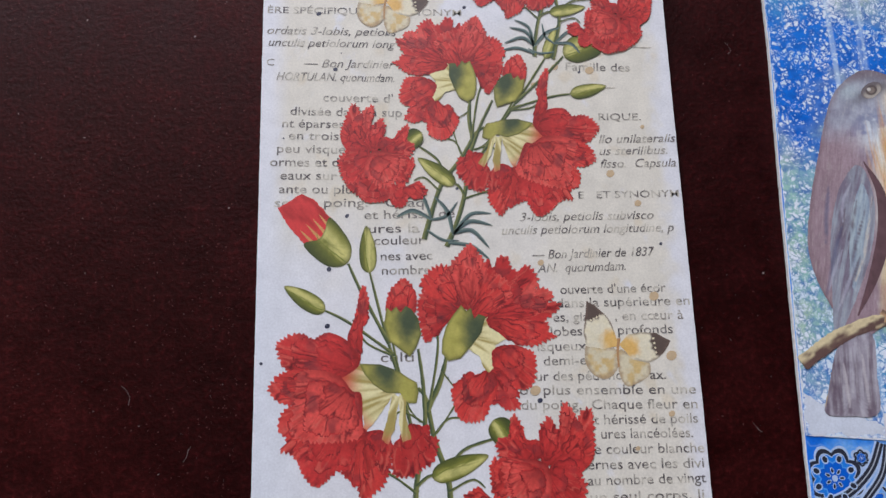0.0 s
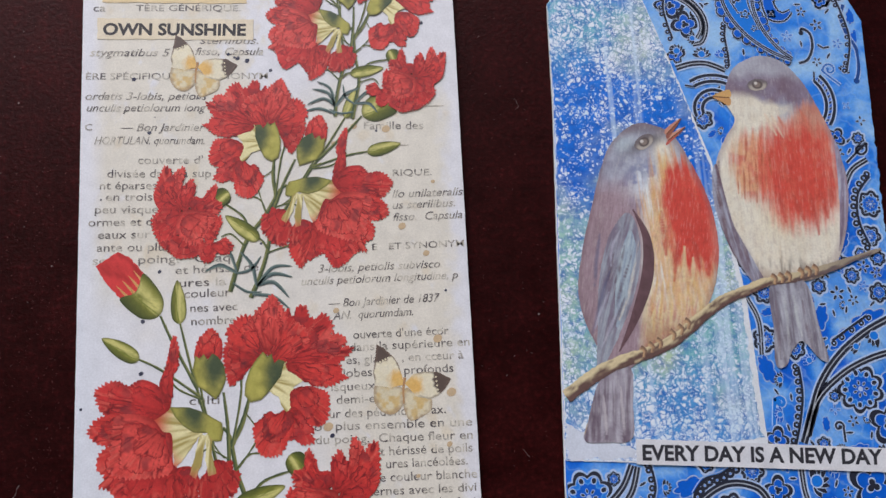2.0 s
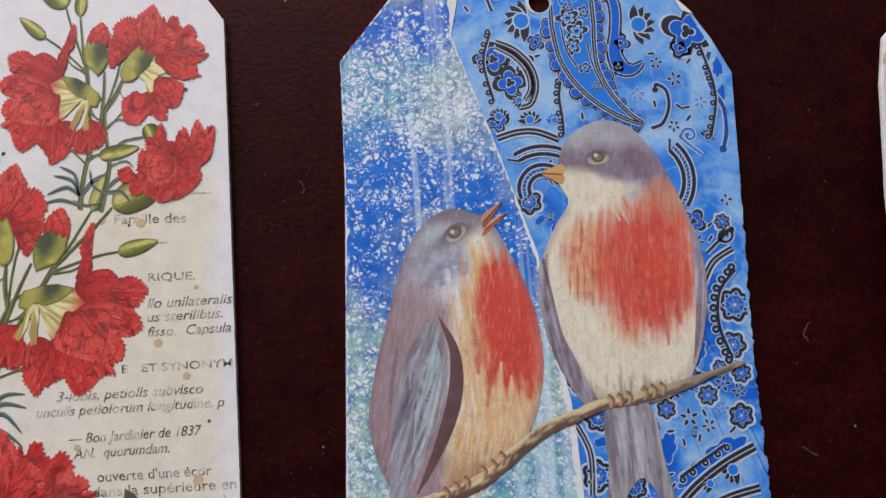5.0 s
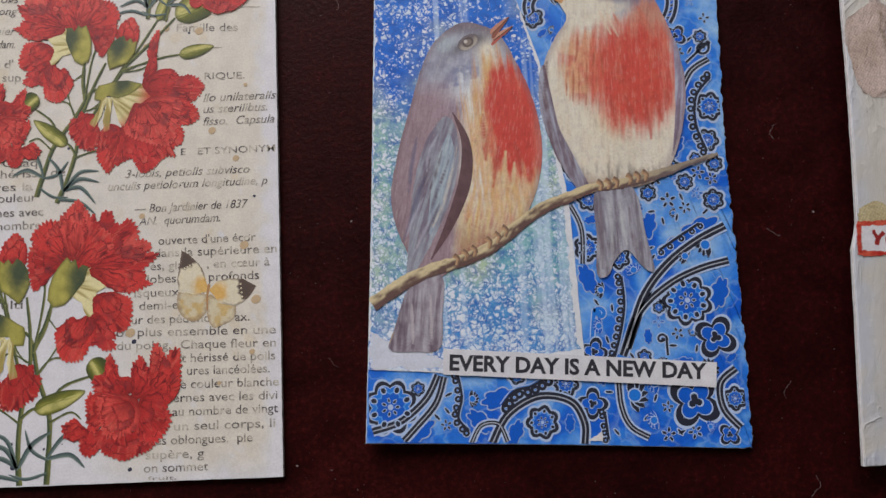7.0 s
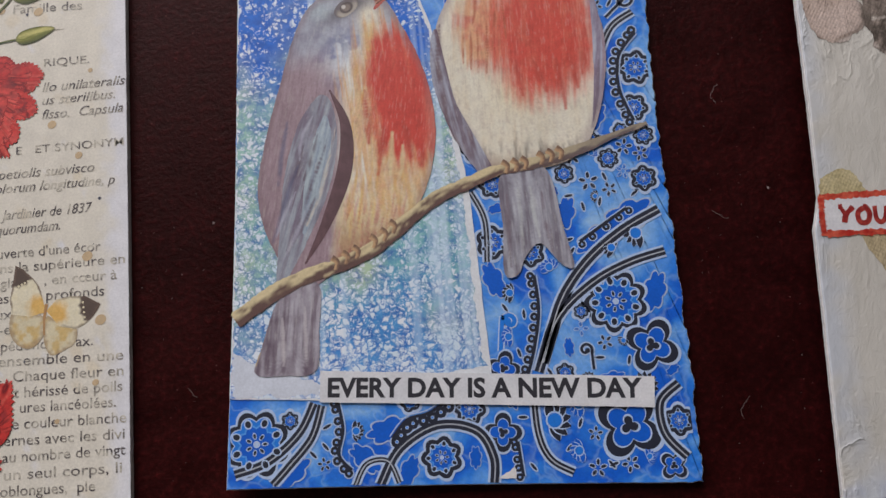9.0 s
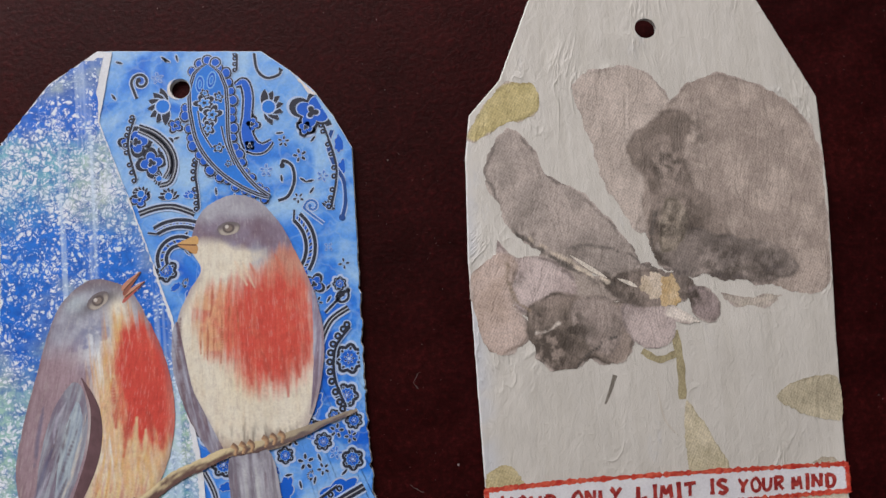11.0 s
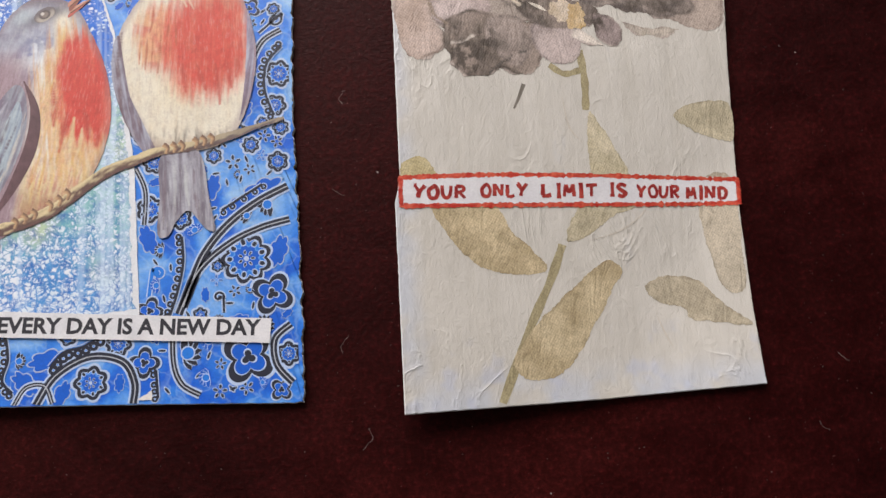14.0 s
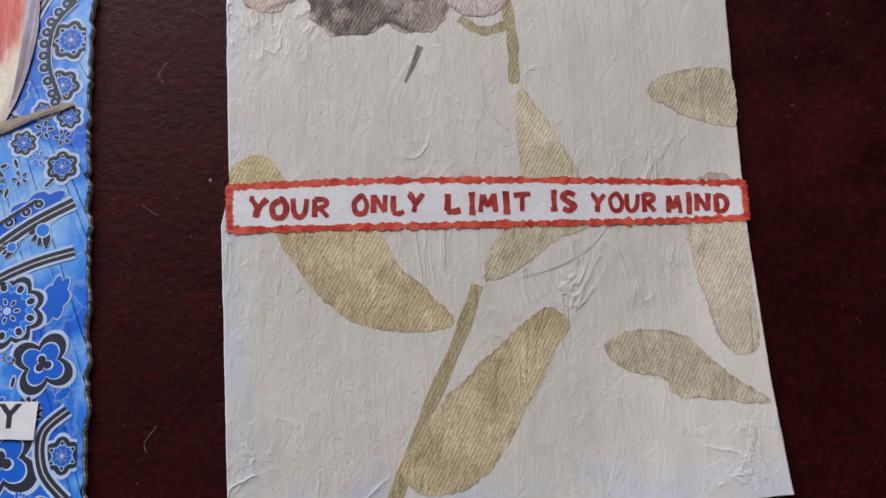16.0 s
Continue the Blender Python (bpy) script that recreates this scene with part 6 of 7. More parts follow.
MARKS_ONE = []
MARKS_ONE += [(p, 0.53, C(100, 84, 98)) for p in ([(113.7, 63.2), (112.3, 58.8), (111.0, 55.5)], [(111.1, 61.4), (110.1, 58.0), (109.4, 56.0)], [(115.0, 61.1), (112.3, 54.4), (109.7, 47.9)], [(112.9, 52.5), (110.6, 47.8), (107.6, 43.5)],)]
MARKS_ONE += [(p, 0.56, C(104, 104, 128)) for p in ([(110.1, 58.0), (108.6, 54.5), (107.0, 50.0), (105.3, 45.2)], [(108.6, 66.0), (107.4, 60.0), (106.6, 55.0)],)]
MARKS_ONE += [(p, 0.43, C(214, 202, 184)) for p in ([(116.8, 63.9), (115.0, 57.1), (113.1, 51.5), (111.2, 47.6)],)]
MARKS_ONE += [(p, 0.43, C(176, 176, 190)) for p in ([(109.5, 53.5), (107.5, 49.8), (105.9, 46.1)], [(113.0, 66.5), (111.0, 63.0), (110.4, 59.0)], [(111.6, 51.0), (109.4, 46.4), (107.0, 42.2)],)]
MARKS_ONE += [(p, 0.50, C(196, 190, 192)) for p in ([(110.2, 33.8), (110.1, 29.2), (110.1, 24.3)], [(106.4, 32.2), (106.4, 28.0), (106.4, 24.5)],)]
MARKS_ONE += [(p, 0.37, C(206, 184, 142)) for p in ([(104.1, 32.1), (102.9, 28.3), (101.8, 24.9)],)]
MARKS_ONE += [(p, 0.81, C(186, 72, 60)) for p in ([(122.3, 70.3), (122.4, 65.0), (122.5, 61.0)], [(125.4, 64.7), (124.6, 60.0), (123.7, 55.4)], [(128.4, 64.5), (129.2, 61.0), (129.5, 58.0)], [(131.2, 64.4), (131.4, 60.0), (131.2, 56.5)],)]
MARKS_ONE += [(p, 0.62, C(224, 206, 158)) for p in ([(125.8, 55.0), (126.2, 58.6), (126.6, 62.4)], [(127.2, 54.0), (127.9, 57.0), (128.2, 60.0)],)]
MARKS_TWO = []
MARKS_TWO += [(p, 0.74, C(190, 80, 66)) for p in ([(148.6, 73.4), (149.0, 70.0), (149.3, 67.0)], [(151.6, 73.0), (152.6, 70.0), (153.3, 67.4)], [(155.4, 73.0), (156.0, 68.0), (156.3, 64.0)], [(157.7, 73.6), (158.4, 70.0), (158.7, 67.6)], [(160.8, 78.6), (160.4, 74.0), (159.7, 70.0)],)]
MARKS_TWO += [(p, 0.34, C(176, 92, 66)) for p in ([(140.1, 79.0), (139.9, 76.0), (139.7, 73.6)], [(141.3, 79.4), (141.2, 76.0), (140.9, 72.5)], [(142.5, 80.0), (142.4, 76.0), (142.1, 71.7)], [(144.2, 81.0), (144.0, 76.0), (143.5, 71.6)], [(145.8, 82.5), (145.4, 79.0), (144.8, 75.5)], [(142.7, 86.8), (142.4, 83.0), (141.8, 80.7)], [(147.0, 86.0), (147.3, 81.0), (147.3, 77.4)],)]
MARKS_TWO += [(p, 0.50, C(224, 204, 176)) for p in ([(147.4, 91.4), (148.4, 89.0), (149.5, 86.4)], [(149.0, 90.8), (149.9, 88.4), (151.0, 85.8)],)]
MARKS_TWO += [(p, 0.56, C(204, 120, 96)) for p in ([(150.4, 90.6), (151.4, 88.0), (152.5, 85.0)], [(155.4, 92.0), (156.6, 89.0), (157.6, 85.6)],)]
MARKS_TWO += [(p, 0.74, C(108, 84, 90)) for p in ([(136.1, 81.0), (135.3, 74.1), (135.7, 68.1), (136.4, 61.6)], [(136.5, 62.8), (137.9, 57.5), (139.8, 53.5)], [(134.4, 63.5), (134.7, 58.6), (135.6, 54.4)],)]
MARKS_TWO += [(p, 0.62, C(172, 178, 192)) for p in ([(135.0, 81.1), (134.0, 72.2), (134.8, 64.7)], [(135.6, 63.4), (136.8, 57.6), (137.9, 53.3)],)]
MARKS_TWO += [(p, 0.56, C(120, 106, 116)) for p in ([(162.6, 72.0), (161.8, 66.0), (160.4, 60.4)], [(145.0, 50.0), (144.8, 44.0), (144.7, 38.0)], [(150.8, 50.0), (151.0, 45.0), (151.6, 40.0)],)]
MARKS_TWO += [(p, 0.50, C(188, 192, 190)) for p in ([(147.0, 51.0), (146.9, 46.0), (147.0, 41.4)], [(149.0, 51.0), (149.3, 46.0), (149.8, 42.6)],)]


def first_body(x, y, s):
    n, f = fbm(x / 2.2, y / 2.2, 3), fbm(x / 0.7, y / 0.7, 2)
    st = streaks(x, y, 80, 0.6, 5)
    col = lerp(MAUVE, C(172, 150, 158), 0.8 * st + 0.2 * f)
    head = smooth(74, 80, y + 2 * (n - 0.5))
    col = lerp(col, lerp(C(136, 134, 150), C(182, 186, 198), n), head)
    crown = smooth(86.5, 88.6, y - 0.12 * np.abs(x - 119) + 1.0 * (n - 0.5))
    col = lerp(col, C(112, 108, 116), 0.7 * crown)
    col = lerp(col, C(176, 190, 196), 0.8 * np.exp(-(((x - 115.5) / 2.6) ** 2 + ((y - 85.6) / 2.0) ** 2)))
    cheek = np.exp(-(((x - 120.5) / 4.2) ** 2 + ((y - 76.5) / 4.2) ** 2))
    col = lerp(col, lerp(C(140, 150, 184), C(216, 222, 226), smooth(0.35, 0.6, n)), np.clip(1.25 * cheek, 0, 1))
    col = lerp(col, C(128, 134, 160), 0.75 * np.exp(-(((x - 118.6) / 2.8) ** 2 + ((y - 79.4) / 2.6) ** 2)) * smooth(0.25, 0.6, f))
    lore = np.exp(-(((x - 123.8) / 1.9) ** 2 + ((y - 83.6) / 2.6) ** 2))
    col = lerp(col, C(226, 218, 192), np.clip(1.1 * lore, 0, 0.9))
    sl = (x - 120.4) * 0.45 - (y - 85.6) * 0.89
    mask = np.exp(-((sl / 1.25) ** 2 + (((x - 120.4) * 0.89 + (y - 85.6) * 0.45) / 4.4) ** 2))
    col = lerp(col, C(84, 78, 80), np.clip(0.95 * mask, 0, 0.85))
    # throat and belly
    bx = 117.2 + 0.10 * (y - 58) + 1.6 * (st - 0.5)
    belly = smooth(bx - 1.2, bx + 1.4, x) * smooth(78, 72, y)
    col = lerp(col, lerp(C(232, 228, 218), C(222, 196, 140), smooth(0.5, 0.85, st)), belly)
    throat = np.exp(-(((x - 124.8) / 2.2) ** 2 + ((y - 77.5) / 5.5) ** 2))
    col = lerp(col, lerp(C(230, 226, 214), C(226, 206, 150), smooth(0.4, 0.8, n)), np.clip(1.3 * throat, 0, 1))
    low = belly * smooth(58, 48, y + 5 * (streaks(x, y, 100, 0.7, 4, 3) - 0.5))
    col = lerp(col, lerp(YELB, C(198, 112, 72), smooth(0.4, 0.8, streaks(x, y, 76, 0.4, 3, 13))), 0.7 * low)
    col = lerp(col, C(150, 92, 66), 0.6 * smooth(50, 43, y + 4 * (st - 0.5)) * belly)
    # red breast with a feathered lower edge
    fr = streaks(x, y, 94, 0.5, 7, 9) - 0.5
    red = np.abs((x - (129.8 + 0.02 * (y - 66))) / 7.2) ** 2.4 + np.abs((y - 69.5) / 12.6) ** 2.6 + 0.9 * fr + 0.5 * (n - 0.5)
    glow = np.abs((x - 127.0) / 8.2) ** 2 + np.abs((y - 66) / 17.0) ** 2.4 + 1.6 * fr
    col = lerp(col, lerp(C(222, 184, 110), ORANGE, f), 0.75 * smooth(1.5, 0.4, glow))
    col = lerp(col, lerp(REDB, C(214, 104, 82), 0.6 * smooth(0.4, 0.8, 0.5 * n + 0.5 * fr + 0.25)), smooth(1.5, 0.45, red))
    rim = smooth(0.9, 1.0, s + 0.05 * (n - 0.5))
    col = lerp(col, C(128, 104, 108), 0.5 * rim)
    side = smooth(131.4, 133.4, x - 0.08 * np.abs(y - 66)) * smooth(46, 54, y) * smooth(72, 66, y)
    return mottled(softly(lerp(col, C(206, 120, 104), 0.6 * side), x, y, MARKS_ONE), x, y, 80)


def second_body(x, y, s):
    n, f = fbm(x / 2.2 + 30, y / 2.2, 3), fbm(x / 0.7, y / 0.7 + 7, 2)
    st = streaks(x, y, 88, 0.6, 6, 5)
    col = lerp(CREAMB, lerp(C(214, 198, 168), C(230, 224, 206), n), st)
    col = lerp(col, YELB, 0.35 * np.exp(-(((x - 148) / 4) ** 2 + ((y - 68) / 4) ** 2)))
    cap = smooth(-0.6, 1.4, (y - 95.4) + 0.28 * (x - 141) * smooth(141, 150, x) + 1.5 * (n - 0.5)) * smooth(92, 94, y)
    nape = smooth(150.5, 155, x + 0.42 * (y - 94)) * smooth(88, 92, y)
    col = lerp(col, lerp(C(126, 106, 118), C(150, 146, 166), n), np.clip(np.maximum(cap, nape), 0, 1))
    top = smooth(98.8, 101.6, y + 0.12 * np.abs(x - 146) + 1.4 * (n - 0.5))
    col = lerp(col, lerp(C(160, 160, 170), C(182, 184, 190), n), 0.85 * top)
    col = lerp(col, C(112, 88, 100), 0.7 * np.exp(-(((x - 153.6) / 3.0) ** 2 + ((y - 96.6) / 3.0) ** 2)) + 0.5 * np.exp(-(((x - 140.6) / 1.6) ** 2 + ((y - 99.0) / 2.0) ** 2)))
    mask = np.exp(-(((x - 146.0) / 2.2) ** 2 + ((y - 96.8) / 1.5) ** 2))
    col = lerp(col, C(118, 108, 116), 0.7 * mask)
    ear = np.exp(-(((x - 152.0) / 2.0) ** 2 + ((y - 91.6) / 2.6) ** 2))
    col = lerp(col, C(158, 166, 180), 0.7 * ear * smooth(0.35, 0.6, n))
    # shoulder mauve at the sides
    right = smooth(161.4, 163.4, x + 0.09 * np.abs(y - 74)) * smooth(92, 84, y)
    col = lerp(col, lerp(C(150, 132, 148), C(170, 170, 186), n), right)
    fr = streaks(x, y, 86, 0.5, 7, 2) - 0.5
    warm = ((x - 157.5) / 5.0) ** 2 + ((y - 87.0) / 7.0) ** 2 + 0.6 * fr
    col = lerp(col, lerp(C(196, 120, 96), C(206, 146, 116), n), 0.85 * smooth(1.2, 0.5, warm))
    left = ((x - 143.8) / 5.0) ** 2 + ((y - 79.4) / 7.6) ** 2 + 1.1 * (streaks(x, y, 84, 0.42, 6, 21) - 0.5)
    col = lerp(col, lerp(C(218, 160, 116), C(204, 104, 78), smooth(0.3, 0.7, n)), 0.9 * smooth(1.5, 0.3, left))
    red = np.abs((x - 153.4) / 8.6) ** 2.4 + np.abs((y - 77.4) / 11.6) ** 2.6 + 0.9 * fr + 0.3 * (n - 0.5)
    col = lerp(col, lerp(C(206, 80, 66), C(212, 116, 90), 0.5 * smooth(0.4, 0.8, 0.5 * n + 0.5 * st)), smooth(1.75, 0.25, red))
    rim = smooth(0.88, 1.0, s + 0.05 * (n - 0.5)) * smooth(92, 86, y)
    col = lerp(col, C(150, 132, 140), 0.55 * rim)
    low = smooth(58, 54, y + 2 * (st - 0.5))
    wisps = smooth(60, 55, y + 6 * (streaks(x, y, 84, 0.5, 4, 31) - 0.5)) * smooth(0.45, 0.6, st)
    col = lerp(lerp(col, C(168, 142, 112), 0.6 * low), C(108, 98, 92), 0.8 * wisps)
    return mottled(softly(col, x, y, MARKS_TWO), x, y, 88)


pair_z = Z2 + 0.00028
B1 = [(127.2, 86.2), (124.6, 88.6), (120.6, 90.0), (117.0, 89.4), (112.6, 85.6), (109.8, 79.8), (107.6, 72.8), (104.8, 63.6), (103.0, 54.4), (103.9, 47.5), (106.4, 41.5), (108.4, 37.0), (112.0, 37.2), (117.6, 40.6), (123.4, 43.2), (128.2, 46.8), (131.8, 52.6), (133.8, 59.8), (133.9, 67.0), (132.2, 75.0), (129.6, 81.4)]
figure = Art()
figure.fill(roughen(spline(B1, 18, True), 0.1, 1.0), first_body, 110, (118.5, 66))
bird_one = figure.thing("bird_shape", tag_two, pair_z, PRINT, "painted bird shape with grey head and red breast")
B2 = [(138.9, 94.4), (139.6, 98.4), (142.0, 102.4), (147.4, 104.7), (152.6, 103.2), (156.6, 98.6), (159.2, 93.2), (162.4, 84.6), (164.0, 76.0), (163.2, 68.0), (161.0, 60.8), (157.6, 55.8), (150.4, 53.8), (143.6, 54.4), (139.6, 60.0), (136.6, 66.8), (135.0, 74.2), (135.4, 80.4), (138.0, 86.0), (140.6, 90.2)]
figure = Art()
figure.fill(roughen(spline(B2, 18, True), 0.1, 1.0), second_body, 110, (149.6, 78))
bird_two = figure.thing("bird_shape", tag_two, pair_z, PRINT, "painted bird shape with cream and red breast")


def feather(parent, z, pts, deg, dark, light, rim=None, name="wing"):
    art = Art()
    marks = MARKS_ONE if parent is bird_one else MARKS_TWO
    art.fill(roughen(spline(pts, 14, True), 0.12, 0.8), lambda x, y, s: mottled(softly(lerp(dark, light, np.clip(0.75 * smooth(0.25, 0.75, streaks(x, y, deg, 0.8, 9, deg * 0.1)) + 0.5 * (fbm(x / 2, y / 2, 3) - 0.35), 0, 1)), x, y, marks), x, y, deg), 60)
    if rim is not None:
        art.ribbon(rim[0], lambda u: rim[1] * np.sin(np.pi * np.clip(u, 0.04, 0.96)), lambda x, y, u, t: lerp(rim[2], rim[2] * 0.6, vn(x * 3, y)), 10, False, 3)
    return art.thing(name, parent, z)


zb = pair_z + 0.00002
feather(bird_one, zb, [(114.4, 70.2), (116.6, 68.0), (117.0, 61.0), (115.0, 53.0), (111.6, 45.8), (107.4, 38.6), (105.6, 37.4), (106.4, 46.0), (107.6, 56.0), (110.4, 65.0)], 72, C(122, 112, 128), C(166, 176, 184), ([(116.2, 71.0), (118.6, 64.5), (118.0, 56.5), (114.6, 48.0), (110.6, 41.0)], 2.6, C(112, 84, 88)))
feather(bird_one, zb + 0.00002, [(115.2, 66.5), (116.0, 61), (113.6, 52.4), (110.6, 46.0), (110.8, 53.0), (112.6, 61.0)], 74, C(134, 146, 166), C(180, 196, 200), None, "feather")
feather(bird_one, zb, [(105.6, 35.0), (103.0, 28.0), (101.7, 23.6), (106.6, 22.9), (111.6, 23.4), (112.4, 30.0), (112.8, 37.2), (109.0, 38.0)], 84, C(112, 98, 110), C(180, 176, 184), None, "tail")
feather(bird_two, zb, [(134.9, 80.0), (136.8, 78.4), (137.0, 71.0), (139.2, 62.0), (143.4, 54.2), (141.2, 53.6), (137.2, 60.2), (134.4, 69.0), (134.0, 75.0)], 100, C(112, 92, 104), C(178, 184, 198), None)
feather(bird_two, zb, [(144.0, 53.0), (143.9, 44.0), (143.5, 37.0), (145.6, 36.4), (147.4, 39.6), (149.8, 41.4), (152.4, 38.2), (154.9, 37.2), (153.8, 44.0), (152.2, 53.4), (148.0, 54.2)], 92, C(112, 104, 116), C(182, 184, 192), None, "tail")
feather(bird_two, zb, [(162.4, 85.0), (163.6, 78.0), (162.8, 69.0), (160.4, 61.0), (161.4, 68.0), (162.0, 76.0)], 82, C(134, 118, 138), C(176, 180, 196), None)


def beak(parent, z, tip, a, b, upper, lower):
    m = ((a[0] + b[0]) / 2, (a[1] + b[1]) / 2)
    art = Art()
    art.fill(spline([tip, ((tip[0] + a[0]) / 2, (tip[1] + a[1]) / 2 + 0.3), a, m], 6, True), upper, 3)
    art.fill(spline([tip, m, b, ((tip[0] + b[0]) / 2, (tip[1] + b[1]) / 2 - 0.1)], 6, True), lower, 3)
    art.ribbon([tip, m], 0.25, C(110, 72, 50), 5)
    return art.thing("beak", parent, z)


beak(bird_one, zb, (128.7, 90.8), (124.9, 88.4), (125.4, 86.4), C(196, 140, 116), C(150, 92, 76))
beak(bird_one, zb, (129.4, 88.8), (125.6, 87.0), (125.0, 84.9), C(200, 150, 128), C(184, 96, 84))
beak(bird_two, zb, (136.2, 95.6), (140.2, 97.0), (139.8, 93.4), C(206, 164, 104), C(196, 150, 96))


def eye(parent, z, x, y, r, deg):
    art = Art()
    a = radians(deg)
    ux, uy = math.cos(a), math.sin(a)

    def f(px, py, s):
        u, v = ((px - x) * ux + (py - y) * uy) / r, (-(px - x) * uy + (py - y) * ux) / r
        d = np.hypot(u, v / 0.8)
        col = lerp(C(112, 104, 106), C(174, 166, 154), smooth(1.75, 1.35, d) * smooth(0.5, -0.4, v + 0.4 * (fbm(px * 2, py * 2) - 0.5)))
        col = lerp(col, C(92, 82, 80), smooth(1.05, 0.8, d))
        col = lerp(col, C(132, 120, 110), smooth(0.7, 0.4, d))
        return lerp(col, C(204, 198, 190), smooth(0.36, 0.2, np.hypot(u + 0.25, v - 0.3)))
    t = np.linspace(0, 2 * np.pi, 48, endpoint=False)
    art.fill(roughen(turned(np.stack([1.8 * r * np.cos(t), 1.05 * r * np.sin(t)], 1), x, y, deg), 0.12, 0.7), f, 24)
    return art.thing("eye_mark", parent, z)


eye(bird_one, zb, 120.0, 85.8, 1.35, 32)
eye(bird_two, zb, 146.6, 98.0, 1.3, 5)


def bark(x, y, u, t):
    n = streaks(x, y, 25, 0.5, 2.5, 3)
    col = lerp(C(100, 76, 70), C(214, 198, 156), smooth(0.3, 0.72, n - 0.75 * t))
    return lerp(col, C(112, 104, 104), 0.7 * smooth(0.7, 0.9, u))


twig = Art()
twig.ribbon([(98.6, 32.4), (102.0, 34.6), (106.0, 37.0), (111.0, 39.0), (117.0, 40.6), (123.0, 43.2), (128.4, 47.2), (133.6, 50.6), (139.0, 52.6), (143.6, 54.2), (150.0, 55.0), (158.0, 56.8), (163.6, 58.6), (169.4, 60.2)], lambda u: 2.9 - 1.3 * u - 0.7 * smooth(0.8, 1.0, u) + 1.1 * (fbm(u * 60, u * 7, 3) - 0.5), bark, 16, False, 6)
branch = twig.thing("branch", tag_two, zb + 0.00006, PRINT, "painted brown and cream branch")
for x, y in ((115.4, 40.6), (117.2, 41.4), (119.0, 42.2), (122.0, 43.8), (123.8, 44.8), (125.4, 46.0), (145.0, 54.6), (146.6, 54.8), (148.2, 55.0), (151.0, 55.6), (152.6, 55.9), (154.2, 56.2)):
    toes = Art()
    toes.ribbon([(x - 0.3, y + 1.1), (x + 0.6, y + 0.3), (x + 0.2, y - 1.0)], lambda u: 1.1 - 0.5 * u, lambda px, py, u, t: lerp(C(118, 92, 78), C(196, 160, 120), smooth(-0.4, 0.4, t + 0.5 * (vn(px * 3, py * 3) - 0.5))), 6, False, 3)
    toes.thing("toe_mark", branch, zb + 0.00009, PRINT)

cap2 = Art()
cap2.fill(roughen(polygon([(112.0, 18.3), (165.2, 13.9), (165.7, 18.7), (112.3, 23.3)], 0.4), 0.05, 2.0), lambda x, y, s: lerp(C(208, 210, 214), C(222, 222, 222), fbm(x / 4, y / 4)), 60)
strip2 = cap2.thing("caption_strip", tag_two, zb + 0.0001, PRINT, "white paper strip with black capitals")
lettering("lettering", "EVERY DAY IS A NEW DAY", 113.4, 20.5, 50.3, 4.2, strip2, zb + 0.00012, BLACK, C(50, 50, 56), -4.0, 0.034)
# paper worn to the white core
for pts in ([(164.2, 126.2), (161.4, 129.2), (164.4, 124.6), (166.4, 123.8)], [(139.6, 4.6), (142.6, 4.4), (142.4, 6.2)]):
    wear = Art()
    wear.fill(roughen(polygon(pts, 0.2), 0.2, 0.8), C(214, 208, 194), 2)
    wear.thing("worn_patch", tag_two, Z2 + 0.00012, CARD)
ringed = Art()
ringed.ribbon([(HOLE2[0] + 2.3 * math.cos(a), HOLE2[1] + 2.3 * math.sin(a)) for a in np.linspace(1.9, 4.6, 10)], lambda u: 0.6 * np.sin(np.pi * np.clip(u, 0.05, 0.95)), C(212, 212, 214), 4)
ringed.thing("hole_rim", tag_two, Z2 + 0.00012, CARD)

settle(tag_two, (0.9861, -0.0050, 0.0, 0.9889, 0.985, 0.540), lambda x, y: 2.4 * np.clip(1 - (0.8 * (x - 96) + 0.64 * (y - 5)) / 50, 0, 1.05) ** 2)


# ---- off-white card with a taupe watercolour flower and a hand-lettered strip ----
tag_three = tagged(new("gift_tag"), "off-white card tag with taupe watercolour flower and red lettered strip", "tag", "tags on the table")
T3 = [(191.0, -1.2), (226, -1.6), (260.9, -1.3), (260.5, 15), (260.8, 34), (261.6, 48), (262.9, 68), (265.5, 95), (266.2, 115), (256.5, 136.4), (210.6, 139.0), (203.2, 122.8), (196.8, 116.2), (195.4, 108), (194.0, 88.5), (193.3, 60), (193.0, 45.0), (191.8, 40.0)]
out3 = roughen(polygon(T3, 0.4), 0.07, 1.6)
HOLE3 = (233.0, 131.5)


def wall_colours(x, y):
    n, n2 = fbm(x / 7, y / 7, 4), fbm(x / 5, y / 9, 4)
    col = lerp(C(191, 188, 179), C(203, 200, 191), n2)
    edge = np.maximum(smooth(197.5, 192, x - 3 * (n - 0.5)), smooth(8, 0, y + 6 * (n - 0.5)))
    col = lerp(col, C(184, 196, 214), 0.5 * np.clip(edge, 0, 1) * smooth(0.25, 0.6, n))
    blue = smooth(0.6, 0.75, fbm(x / 4 + 20, y / 4 + 3, 3)) * smooth(16, 4, y)
    return lerp(col, C(176, 184, 204), 0.4 * blue)


plate("card", out3, HOLE3, 2.2, 0.0, TOP - 0.00035, CARD, tag_three, rings=60)
sheet3 = plate("napkin_sheet", out3 + np.array([0.1, 0.05]), HOLE3, 2.1, TOP - 0.00030, TOP - 0.00002, GESSO, tag_three, rings=160, colours=wall_colours, edge=0.15)
tagged(sheet3, "wrinkled off-white painted napkin sheet with bluish edges")
Z3 = TOP
TAUPE, ROSE, CHAR, KHAKI, SAGE = C(168, 160, 152), C(190, 180, 176), C(104, 100, 98), C(178, 170, 138), C(172, 168, 150)


